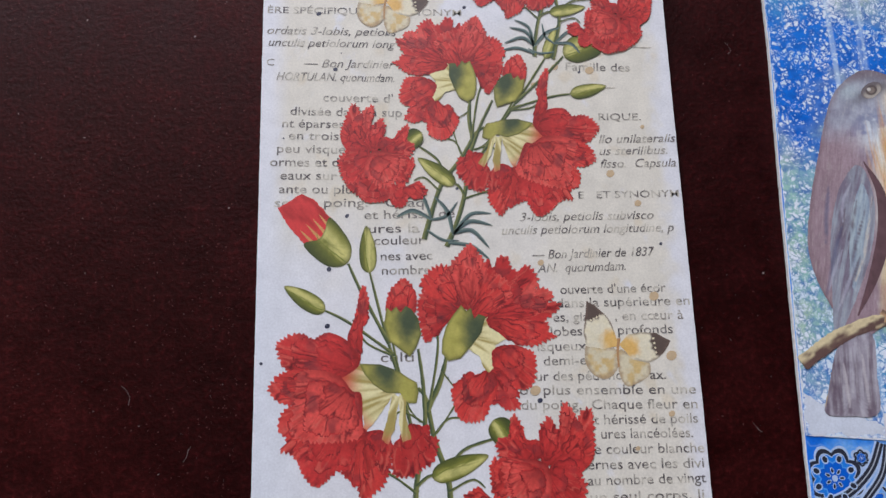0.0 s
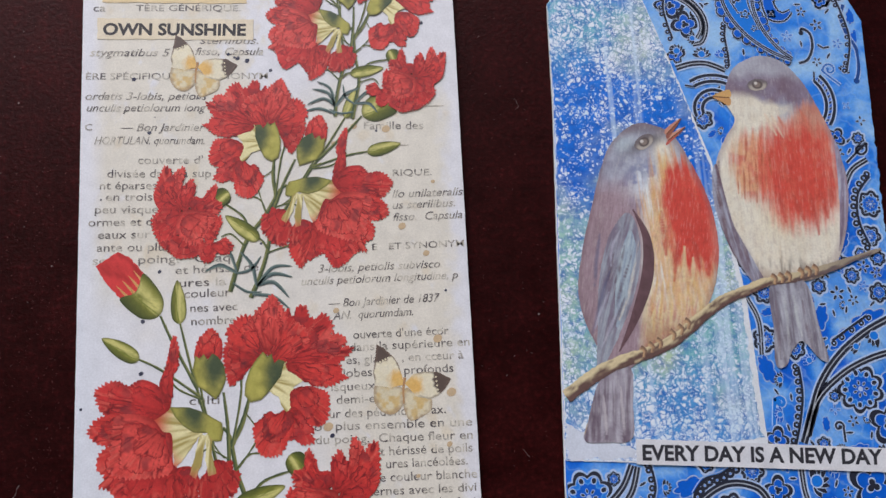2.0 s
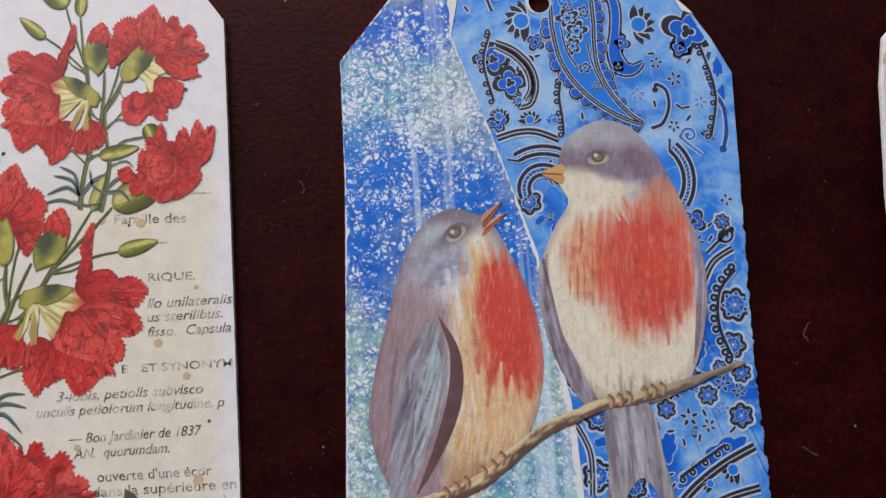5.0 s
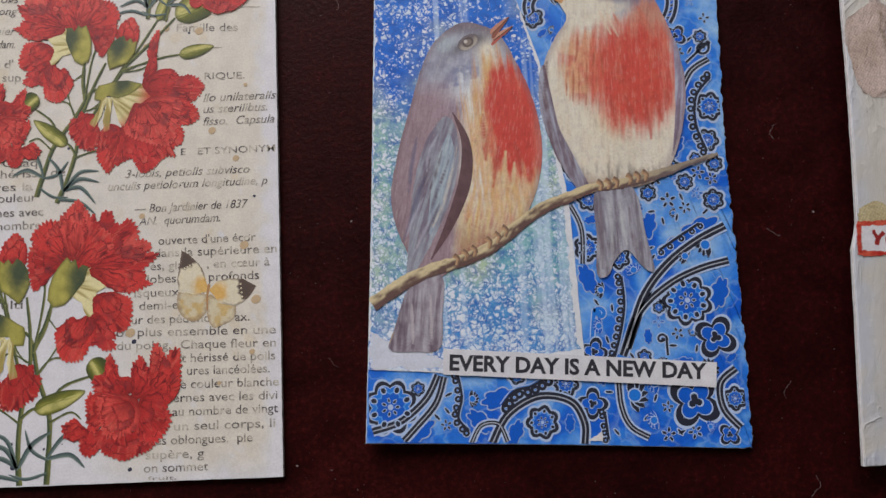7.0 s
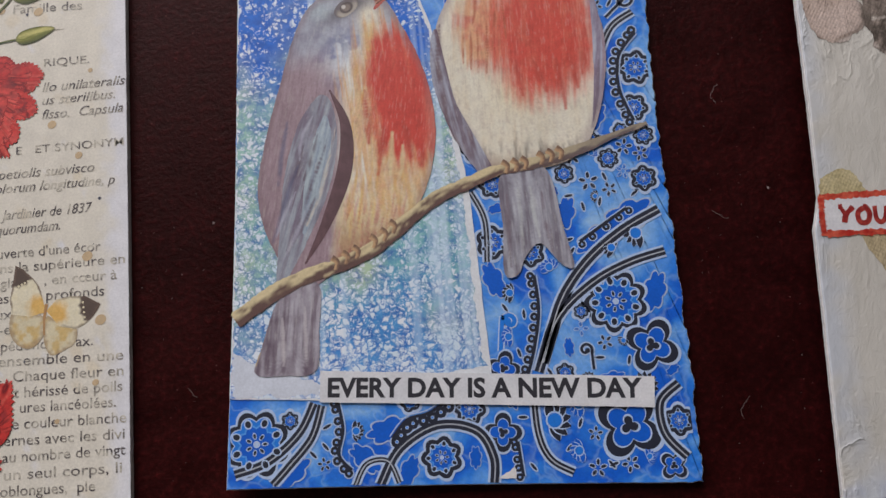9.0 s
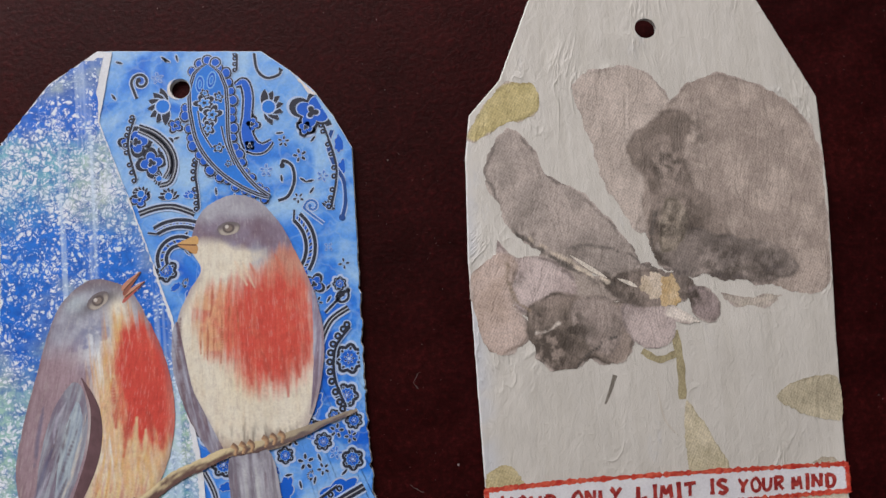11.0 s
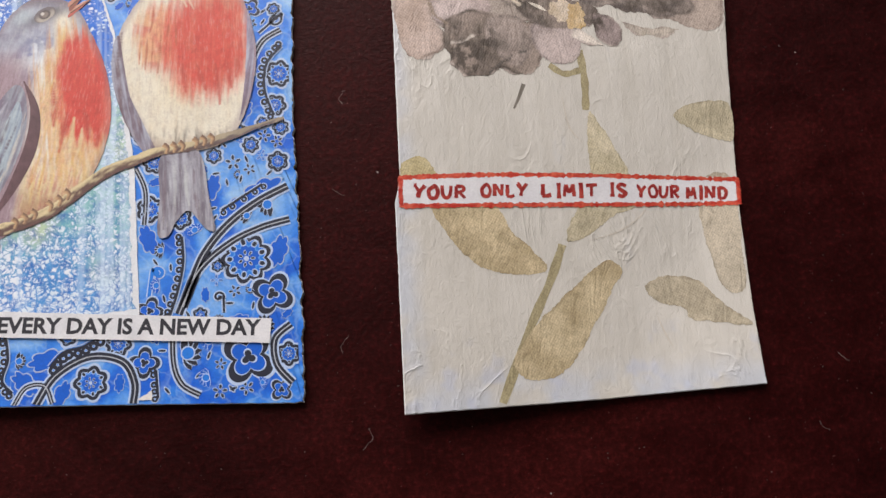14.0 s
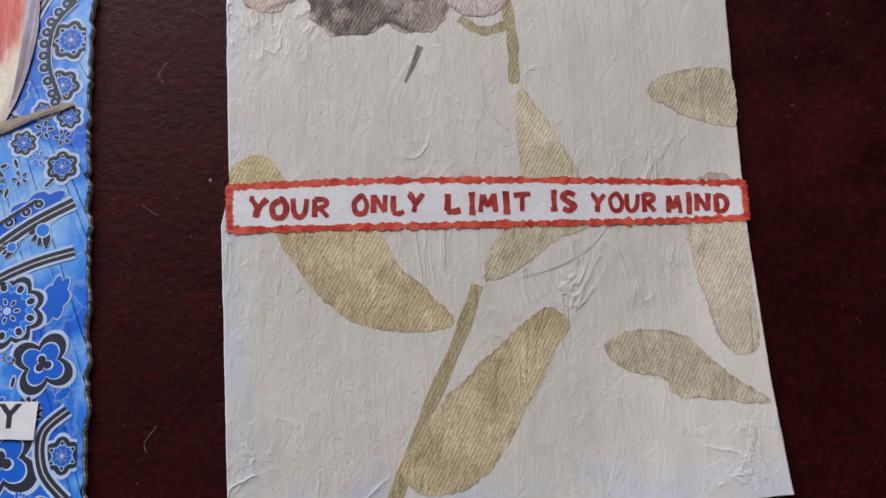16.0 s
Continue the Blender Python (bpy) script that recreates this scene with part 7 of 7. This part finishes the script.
PETALS, BLOTS, CREASES = [], [], []


def inside_by(pts, x, y):
    """How far points lie inside a closed outline (outside: minus), in millimetres."""
    o = spline(pts, 5, True)
    a, b = o, np.roll(o, -1, 0)
    best, odd = np.full(x.shape, 1e9), np.zeros(x.shape, bool)
    for (ax, ay), (bx, by) in zip(a, b):
        dx, dy = bx - ax, by - ay
        t = np.clip(((x - ax) * dx + (y - ay) * dy) / (dx * dx + dy * dy + 1e-9), 0, 1)
        best = np.minimum(best, np.hypot(x - ax - t * dx, y - ay - t * dy))
        if ay != by:
            odd ^= ((y < ay) != (y < by)) & (x < ax + (y - ay) * dx / dy)
    return np.where(odd, best, -best)


def flower_paint(x, y):
    """The whole wet-in-wet painting: petals run into one another, pigment settles at their rims."""
    wx, wy = x + 1.3 * (fbm(x / 2.2, y / 2.2 + 9, 4) - 0.5), y + 1.3 * (fbm(x / 2.2 + 31, y / 2.2, 4) - 0.5)
    col = np.broadcast_to(C(184, 176, 170), x.shape + (3,)).copy()
    grain = fbm(x / 0.45, y / 0.45, 3)
    for pts, a, b, seed, rim in PETALS:
        d = inside_by(pts, wx, wy)
        pool = smooth(0.3, 0.7, fbm(x / 4.5 + seed, y / 4.5 + 2 * seed, 5))
        tint = lerp(a, b, np.clip(0.75 * pool + 0.5 * (grain - 0.5) + 0.12, 0, 1))
        col = lerp(col, tint, 0.93 * smooth(-0.35, 0.45, d))
        ring = np.exp(-((d - 0.3) / 0.3) ** 2) * smooth(0.38, 0.62, fbm(x / 3.2 + seed, y / 3.2, 3))
        col = lerp(col, a * 0.5, np.clip(2.4 * rim * ring, 0, 0.85))
    for bx, by, r, k in BLOTS:
        d = np.hypot(wx - bx, wy - by) / r
        g = np.exp(-d * d) * smooth(0.32, 0.62, fbm(x / 1.4 + bx, y / 1.4, 5))
        col = lerp(col, C(76, 70, 64), np.clip(1.0 * k * g * (0.55 + 0.9 * (grain - 0.25)), 0, 0.92))
    for pts, w, c in CREASES:
        p = spline(pts, 8)
        d = np.min(np.hypot(wx[:, None] - p[:, 0], wy[:, None] - p[:, 1]), 1)
        soft = smooth(1.0, 0.25, d / (w * (0.35 + 1.1 * fbm(x / 1.1, y / 1.1 + w, 3))))
        col = lerp(col, c, 0.85 * soft * smooth(0.25, 0.5, fbm(x / 1.8 + 7, y / 1.8, 3)))
    return col * np.array([1.03, 0.98, 0.94])


PENDING = []


def wash(name, pts, a, b, seed, z, jag=0.35, dark_rim=0.25, size=1.6, center=None, rings=26, label="", fade=None):
    """A pool of watercolour: uneven inside, with a darker drying line at its rim."""
    if name == "petal_wash":
        PETALS.append((pts, a * 0.97, b, seed, dark_rim))
        PENDING.append((pts, seed, z, jag, size, label))
        return None
    art = Art()
    warm = np.array([1.05, 1.01, 0.93]) if name in ("leaf_wash", "stem_wash") else np.array([1.04, 0.98, 0.95])

    def f(x, y, s):
        pool = smooth(0.3, 0.7, fbm(x / 5 + seed, y / 5 + seed * 2, 5))
        grain = fbm(x / 0.9 + seed, y / 0.9, 4)
        col = lerp(a * warm * 0.92, b * warm * 1.04, 0.7 * pool + 0.6 * (grain - 0.5) + 0.15)
        rim = smooth(0.86, 1.0, s + 0.16 * (fbm(x / 1.5, y / 1.5 + seed, 3) - 0.5))
        return lerp(col, a * warm * 0.6, 1.6 * dark_rim * rim * smooth(0.4, 0.6, fbm(x / 4, y / 4 + seed, 2)))
    o = roughen(spline(pts, 26, True), jag * 1.5, size * 2.2, seed)
    art.fill(roughen(o, jag * 0.8, size * 0.35, seed + 3), f, rings, center)
    return art.thing(name, sheet3, Z3 + z, WASH, label)


def lay_petals():
    for pts, seed, z, jag, size, label in PENDING:
        art = Art()
        o = roughen(spline(pts, 22, True), jag * 2.4, size * 1.9, seed)
        art.fill(roughen(o, jag * 0.8, size * 0.35, seed + 3), lambda x, y, s: flower_paint(x, y), 44)
        art.thing("petal_wash", sheet3, Z3 + z, WASH, label)


um = 0.000001
# flower: pale back petals first, then darker folds
wash("petal_wash", [(196.8, 114.0), (203.4, 121.6), (209.6, 121.4), (210.2, 116.0), (203, 113.4), (197.0, 111.0)], C(182, 172, 118), C(200, 192, 142), 1.0, 4 * um)
wash("petal_wash", [(217.6, 121.0), (219.6, 107.0), (222.4, 97.0), (227.0, 90.0), (232.0, 94.0), (236, 108), (234.4, 120.0), (226, 123.6)], C(176, 168, 160), C(196, 188, 180), 2.0, 4 * um, label="pale taupe petal wash")
wash("petal_wash", [(228.0, 97.0), (229.0, 84.6), (236.0, 81.4), (246.0, 79.4), (257.0, 75.0), (263.2, 77.0), (264.6, 90.0), (265.0, 106.0), (258, 116.0), (247, 121.0), (238, 118.0), (231.0, 109.0)], C(154, 144, 136), C(184, 174, 165), 3.0, 8 * um, label="large taupe petal wash")
wash("petal_wash", [(231.0, 112.0), (226.0, 106.6), (229.6, 99.0), (228.4, 91.0), (229.6, 84.4), (236.0, 82.6), (243.0, 85.0), (244.0, 92.0), (239.0, 98.0), (237.4, 106.0), (240.0, 112.0), (236, 114.4)], C(122, 113, 105), C(160, 150, 142), 4.0, 14 * um, 0.7, 0.15, fade=C(166, 158, 150))
wash("petal_wash", [(229.4, 87.0), (233.0, 81.4), (241.0, 80.0), (250.0, 78.0), (257.4, 80.4), (252, 86), (242.0, 88.4), (235, 91)], C(118, 112, 108), C(160, 152, 146), 5.0, 18 * um, 0.6, 0.3, fade=C(166, 158, 150))
wash("petal_wash", [(232.6, 96.4), (230.4, 90.0), (231.0, 86.0), (235.2, 88.4), (236.4, 94.4)], C(150, 142, 128), C(176, 168, 156), 5.5, 22 * um, 0.3, 0.4, fade=C(166, 158, 150))
wash("petal_wash", [(198.6, 104.6), (200.8, 109.6), (204.6, 112.8), (208.4, 108.0), (210.6, 103.0), (217.6, 98.0), (222.4, 91.4), (226.2, 84.6), (221.0, 82.0), (214.0, 84.2), (207.4, 88.0), (203.4, 91.8), (200.2, 98.4)], C(148, 142, 136), C(178, 170, 164), 7.0, 28 * um, 0.35, 0.35, label="long taupe petal wash")
wash("petal_wash", [(207.6, 88.8), (214.0, 84.0), (222.0, 82.4), (227.6, 84.0), (226.0, 78.4), (218.0, 77.6), (209.0, 80.4)], C(164, 156, 148), C(184, 176, 168), 7.6, 32 * um, 0.35, 0.3)
wash("petal_wash", [(199.6, 91.6), (202.0, 88.0), (208.6, 87.0), (213.6, 82.2), (212.0, 78.6), (206.0, 76.4), (202.0, 77.4), (200.0, 82.6)], C(180, 168, 166), C(196, 186, 184), 8.0, 36 * um, 0.3, 0.55)
wash("petal_wash", [(194.4, 84.6), (199.0, 88.6), (203.0, 87.0), (201.4, 80.0), (203.8, 73.4), (200.6, 69.8), (196.2, 70.0), (194.2, 75.6)], C(176, 160, 148), C(196, 182, 174), 9.0, 33 * um, 0.3, 0.35)
wash("petal_wash", [(203.6, 76.6), (206.6, 79.4), (211.4, 80.2), (217.0, 77.4), (222.6, 77.0), (223.4, 71.6), (221.2, 66.0), (217.2, 65.6), (214.6, 67.2), (211.4, 65.2), (207.0, 66.0), (203.8, 70.4)], C(102, 94, 86), C(158, 147, 138), 10.0, 40 * um, 0.45, 0.35, label="charcoal ruffled petal wash")
wash("petal_wash", [(213.0, 78.6), (219.6, 78.0), (221.4, 72.0), (218.4, 67.0), (214.6, 69.6), (212.0, 73.6)], C(120, 114, 108), C(170, 160, 154), 11.0, 44 * um, 0.45, 0.2, fade=C(128, 120, 114))
wash("petal_wash", [(221.4, 76.0), (226.0, 77.4), (231.2, 75.0), (230.8, 69.4), (226.6, 67.2), (222.6, 70.0)], C(178, 168, 166), C(196, 186, 184), 12.0, 47 * um, 0.3, 0.3)
wash("petal_wash", [(218.6, 80.6), (224.0, 83.0), (230.0, 82.6), (236.0, 80.0), (234.0, 76.6), (228.0, 75.4), (222.0, 77.0)], C(104, 97, 92), C(148, 138, 130), 13.0, 50 * um, 0.55, 0.2, fade=C(128, 120, 114))
wash("petal_wash", [(234.4, 78.4), (238.6, 78.0), (240.6, 74.6), (238.6, 71.6), (235.4, 73.4)], C(132, 122, 120), C(172, 160, 160), 13.5, 54 * um, 0.35, 0.3)
wash("petal_wash", [(241, 76.8), (246, 75.6), (253, 75.4), (250, 73.6), (244, 74.0)], C(186, 182, 168), C(206, 200, 190), 13.8, 6 * um, 0.4, 0.1)
wash("stamen_wash", [(226.4, 80.4), (228.8, 81.4), (230.4, 79.0), (228.0, 77.2)], C(186, 174, 150), C(206, 198, 182), 14.0, 58 * um, 0.9)
wash("stamen_wash", [(229.6, 80.8), (232.0, 80.6), (233.4, 76.8), (231.0, 75.4), (229.4, 77.6)], C(190, 166, 120), C(212, 200, 172), 15.0, 60 * um, 0.9, label="ochre stamen wash")
wash("petal_wash", [(230.4, 75.6), (233.0, 74.2), (236.4, 71.8), (234.0, 71.6), (230.0, 73.4)], C(226, 222, 214), C(218, 214, 204), 15.5, 62 * um, 0.2, 0.1)
CREASES.extend((([(203.6, 91.8), (208.0, 88.6), (213.6, 84.0), (220.0, 80.6)], 0.9, C(92, 88, 84)), ([(206.0, 91.0), (210.6, 87.6), (215.6, 83.0)], 0.7, C(196, 186, 170)), ([(213.6, 88.6), (219.0, 88.2), (224.6, 85.6), (227.6, 83.6)], 0.55, C(96, 92, 88)), ([(208.6, 104.4), (210.0, 96.0), (211.4, 89.0)], 0.45, C(136, 130, 124)),
                  ([(228.6, 83.4), (228.6, 88.0), (230.6, 95.6)], 0.9, C(92, 88, 84)), ([(230, 82.6), (238, 81.0), (246, 79.8), (253, 80.8)], 0.7, C(96, 90, 88)), ([(205.4, 72.8), (207.8, 73.4), (209.6, 74.6)], 0.5, C(222, 218, 210)), ([(214.0, 84.4), (217.6, 82.2), (219.2, 81.0)], 0.8, C(216, 208, 192)), 
                  ([(250, 98), (255, 94), (256, 89), (252, 85)], 0.4, C(158, 150, 143)), ([(245, 92), (251, 95.4), (255.4, 93.8)], 0.35, C(158, 150, 143)), ([(200.8, 86.4), (201.8, 80), (204.6, 77)], 0.8, C(140, 128, 112)), ([(216.4, 58.2), (217.6, 60.6), (218.8, 63.4)], 0.9, C(122, 116, 106)), ([(212.0, 66.0), (215.0, 68.8), (220.0, 70.8)], 0.5, C(70, 68, 66))))
BLOTS.extend(((207.4, 69.6, 4.0, 2.0), (211.6, 72.8, 3.6, 1.5), (213.6, 67.4, 1.8, 1.4), (206.0, 76.0, 2.4, 0.9), (217.6, 68.4, 2.6, 0.9), (224.0, 79.4, 3.4, 1.3), (229.6, 84.6, 2.6, 1.4), (231.4, 91.4, 3.0, 1.1), (233.6, 103.0, 5.0, 1.1), (236.6, 92.0, 5.0, 0.9),
              (243.0, 82.0, 6.0, 1.1), (251.0, 81.0, 4.6, 1.0), (235.4, 77.0, 2.6, 1.4), (219.4, 81.4, 2.6, 1.3), (212.6, 86.4, 3.0, 0.9), (204.6, 90.6, 3.0, 0.8), (202.6, 84.0, 1.8, 0.8), (240.0, 110.0, 5.0, 0.7), (221.0, 73.6, 2.0, 0.6)))
lay_petals()
tick = Art()
tick.ribbon([(216.4, 58.2), (217.6, 60.6), (218.8, 63.4)], lambda u: 0.9 * (0.4 + 0.6 * u), C(122, 116, 106), 6)
tick.thing("stem_wash", sheet3, Z3 + 5 * um, WASH)
for pts in ([(213.0, 87.0), (216.6, 84.0), (219.4, 82.0)], [(221.4, 81.6), (223.4, 80.6), (225.0, 79.6)]):
    fleck = Art()
    fleck.ribbon(pts, lambda u: 0.8 * np.sin(np.pi * np.clip(u, 0.06, 0.94)), C(214, 206, 192), 8)
    fleck.thing("pale_fleck", sheet3, Z3 + 64 * um, WASH)
# stems and leaves
for pts, w in (([(231.0, 70.6), (231.4, 64.0), (231.0, 57.4)], 1.5), ([(223.6, 29.6), (220.6, 22.6), (215.6, 13.0), (209.4, -0.6)], 1.7), ([(224.4, 67.4), (227.4, 65.4), (230.8, 66.2)], 1.3)):
    st3 = Art()
    st3.ribbon(pts, lambda u: w * (1 - 0.12 * np.sin(u * 20)), lambda x, y, u, t: lerp(C(150, 140, 108), C(174, 164, 130), vn(x, y / 2)), 12, False, 3)
    st3.thing("stem_wash", sheet3, Z3 + 4 * um, WASH)
for k, (pts, a, b, j, lab) in enumerate((
        ([(193.4, 47.8), (197.0, 49.2), (199.6, 46.8), (200.0, 43.0), (193.4, 43.2)], C(184, 174, 136), C(206, 198, 168), 0.4, ""),
        ([(197.6, 41.0), (203.0, 42.0), (210.6, 38.6), (214.6, 32.0), (219.6, 26.6), (219.2, 24.4), (212.4, 24.4), (206.6, 26.6), (201.6, 32.6)], C(172, 159, 130), C(196, 184, 156), 0.3, "olive-beige leaf wash with woven texture"),
        ([(231.6, 57.2), (235.0, 51.6), (238.4, 44.0), (237.0, 41.4), (231.4, 41.0), (230.8, 48.0)], C(186, 180, 156), C(204, 198, 178), 0.3, ""),
        ([(230.6, 42.0), (237.6, 41.0), (240.0, 37.0), (234.4, 35.0), (229.0, 31.2), (224.6, 30.4), (226.6, 35.6)], C(180, 174, 152), C(200, 194, 174), 0.35, ""),
        ([(235.0, 23.8), (232.0, 26.0), (228.4, 23.4), (222.0, 18.6), (216.0, 12.4), (212.2, 7.0), (214.0, 3.6), (219.6, 3.4), (223.6, 6.0), (228.6, 13.0), (232.6, 19.4)], C(170, 157, 128), C(194, 183, 156), 0.3, "olive-beige leaf wash with woven texture"),
        ([(239.2, 20.2), (243.6, 22.0), (250.0, 21.0), (254.6, 15.8), (260.0, 10.8), (252.0, 12.0), (247.6, 13.0), (246.8, 15.4), (242.0, 16.6)], C(168, 161, 144), C(188, 181, 164), 0.35, "grey-green leaf wash"),
        ([(253.0, 40.0), (258.6, 43.0), (260.6, 38.0), (260.2, 26.0), (260.0, 18.8), (257.4, 17.4), (254.6, 20.6), (253.2, 29.0)], C(176, 170, 156), C(194, 187, 173), 0.3, ""),
        ([(249.2, 56.0), (254.0, 58.4), (261.6, 58.2), (261.6, 50.0), (256.0, 51.2), (251.6, 53.4)], C(178, 172, 152), C(194, 188, 168), 0.3, "")), 1):
    wash("leaf_wash", pts, a, b, 20.0 + k, (6 + 3 * k) * um, j, 0.3, 1.4, None, 22, lab)
# ridge of glue and two scratches
for pts in ([(228.6, 30.0), (235, 31.6), (240, 34.6), (243.6, 39.4)], [(241, 14.6), (242.4, 10.4), (243.6, 7.6)], [(226.4, 60.4), (227.2, 54.0), (229.6, 50.6)]):
    g3 = Art()
    g3.ribbon(pts, lambda u: 0.35 * np.sin(np.pi * np.clip(u, 0.05, 0.95)), C(196, 190, 178), 8)
    g3.thing("paint_ridge", sheet3, Z3 + 34 * um, GESSO)

# hand-lettered strip
bandz = Z3 + 0.00009
strip = Art()
strip.fill(roughen(polygon([(192.8, 39.0), (227, 37.4), (261.2, 36.0), (261.5, 41.6), (227, 44.0), (193.0, 45.2)], 0.4), 0.12, 1.5), lambda x, y, s: lerp(C(218, 218, 222), C(228, 228, 230), fbm(x / 3, y / 3)), 60)
strip3 = strip.thing("lettered_strip", tag_three, bandz, PRINT, "white strip with hand-painted red border and capitals")
border = Art(0.0, 0.003)
for pts in ([(192.9, 44.9), (210, 44.6), (227, 43.7), (245, 42.5), (261.5, 41.3)], [(192.8, 39.2), (210, 38.4), (227, 37.6), (245, 36.8), (261.2, 36.2)], [(193.2, 45.2), (193.0, 42.0), (193.0, 38.9)], [(261.3, 41.6), (261.2, 39.0), (261.0, 35.9)]):
    p = spline(pts, 80)
    p = p + normals(p, False) * ((fbm(p[:, 0] * 1.4, p[:, 1] * 1.4, 3) - 0.5) * 0.14)[:, None]
    border.ribbon(p, lambda u: 0.66 + 1.7 * (fbm(u * 150, pts[0][1] + u * 9, 4) - 0.38), lambda x, y, u, t: lerp(C(190, 50, 40), C(226, 104, 80), smooth(0.3, 0.7, fbm(x * 1.3, y * 2, 3))), 1, False, 2)
border.thing("painted_border", strip3, bandz + 0.00002, PAINT, "uneven red brush border")
for text, x0, x1, y in (("YOUR", 195.7, 205.4, 41.9), ("ONLY", 208.6, 217.6, 41.5), ("LIMIT", 220.4, 231.6, 40.9), ("IS", 234.2, 237.8, 40.3), ("YOUR", 240.0, 248.6, 39.8), ("MIND", 250.2, 258.8, 39.1)):
    brush_word("painted_letter", text, x0, y, x1 - x0, 2.5, -3.3, strip3, bandz + 0.00004, x0)

# ---- a further card at the near side, of which the top shows ----
tag_four = tagged(new("gift_tag"), "plain white card tag with clipped corners and a ragged edge", "tag", "tags on the table")
T4 = [(113.8, -14.2), (102.5, -30), (98, -150), (172, -155), (176, -34), (163.7, -17.7)]
plate("card", roughen(polygon(T4, 0.6), 0.18, 1.5), (139.5, -25.0), 2.2, 0.0, TOP - 0.0001, CARD, tag_four)

def bent(x, y):
    """The bent card: flat at one lower corner, its long side raised off the table."""
    u, w = (x - 225) / 30, (y - 40) / 40
    v = 0.5 * (w + 0.55 - np.sqrt((w - 0.55) ** 2 + 0.1))
    h = 3.6 - 2.87 * np.clip(u, -1.25, 1.5) + 2.96 * v - 0.48 * u * u
    return 0.5 * (h + np.sqrt(h * h + 0.3))


settle(tag_three, (1.01740, 0.01248, -0.00420, 0.97918, -5.232, -3.187), bent)
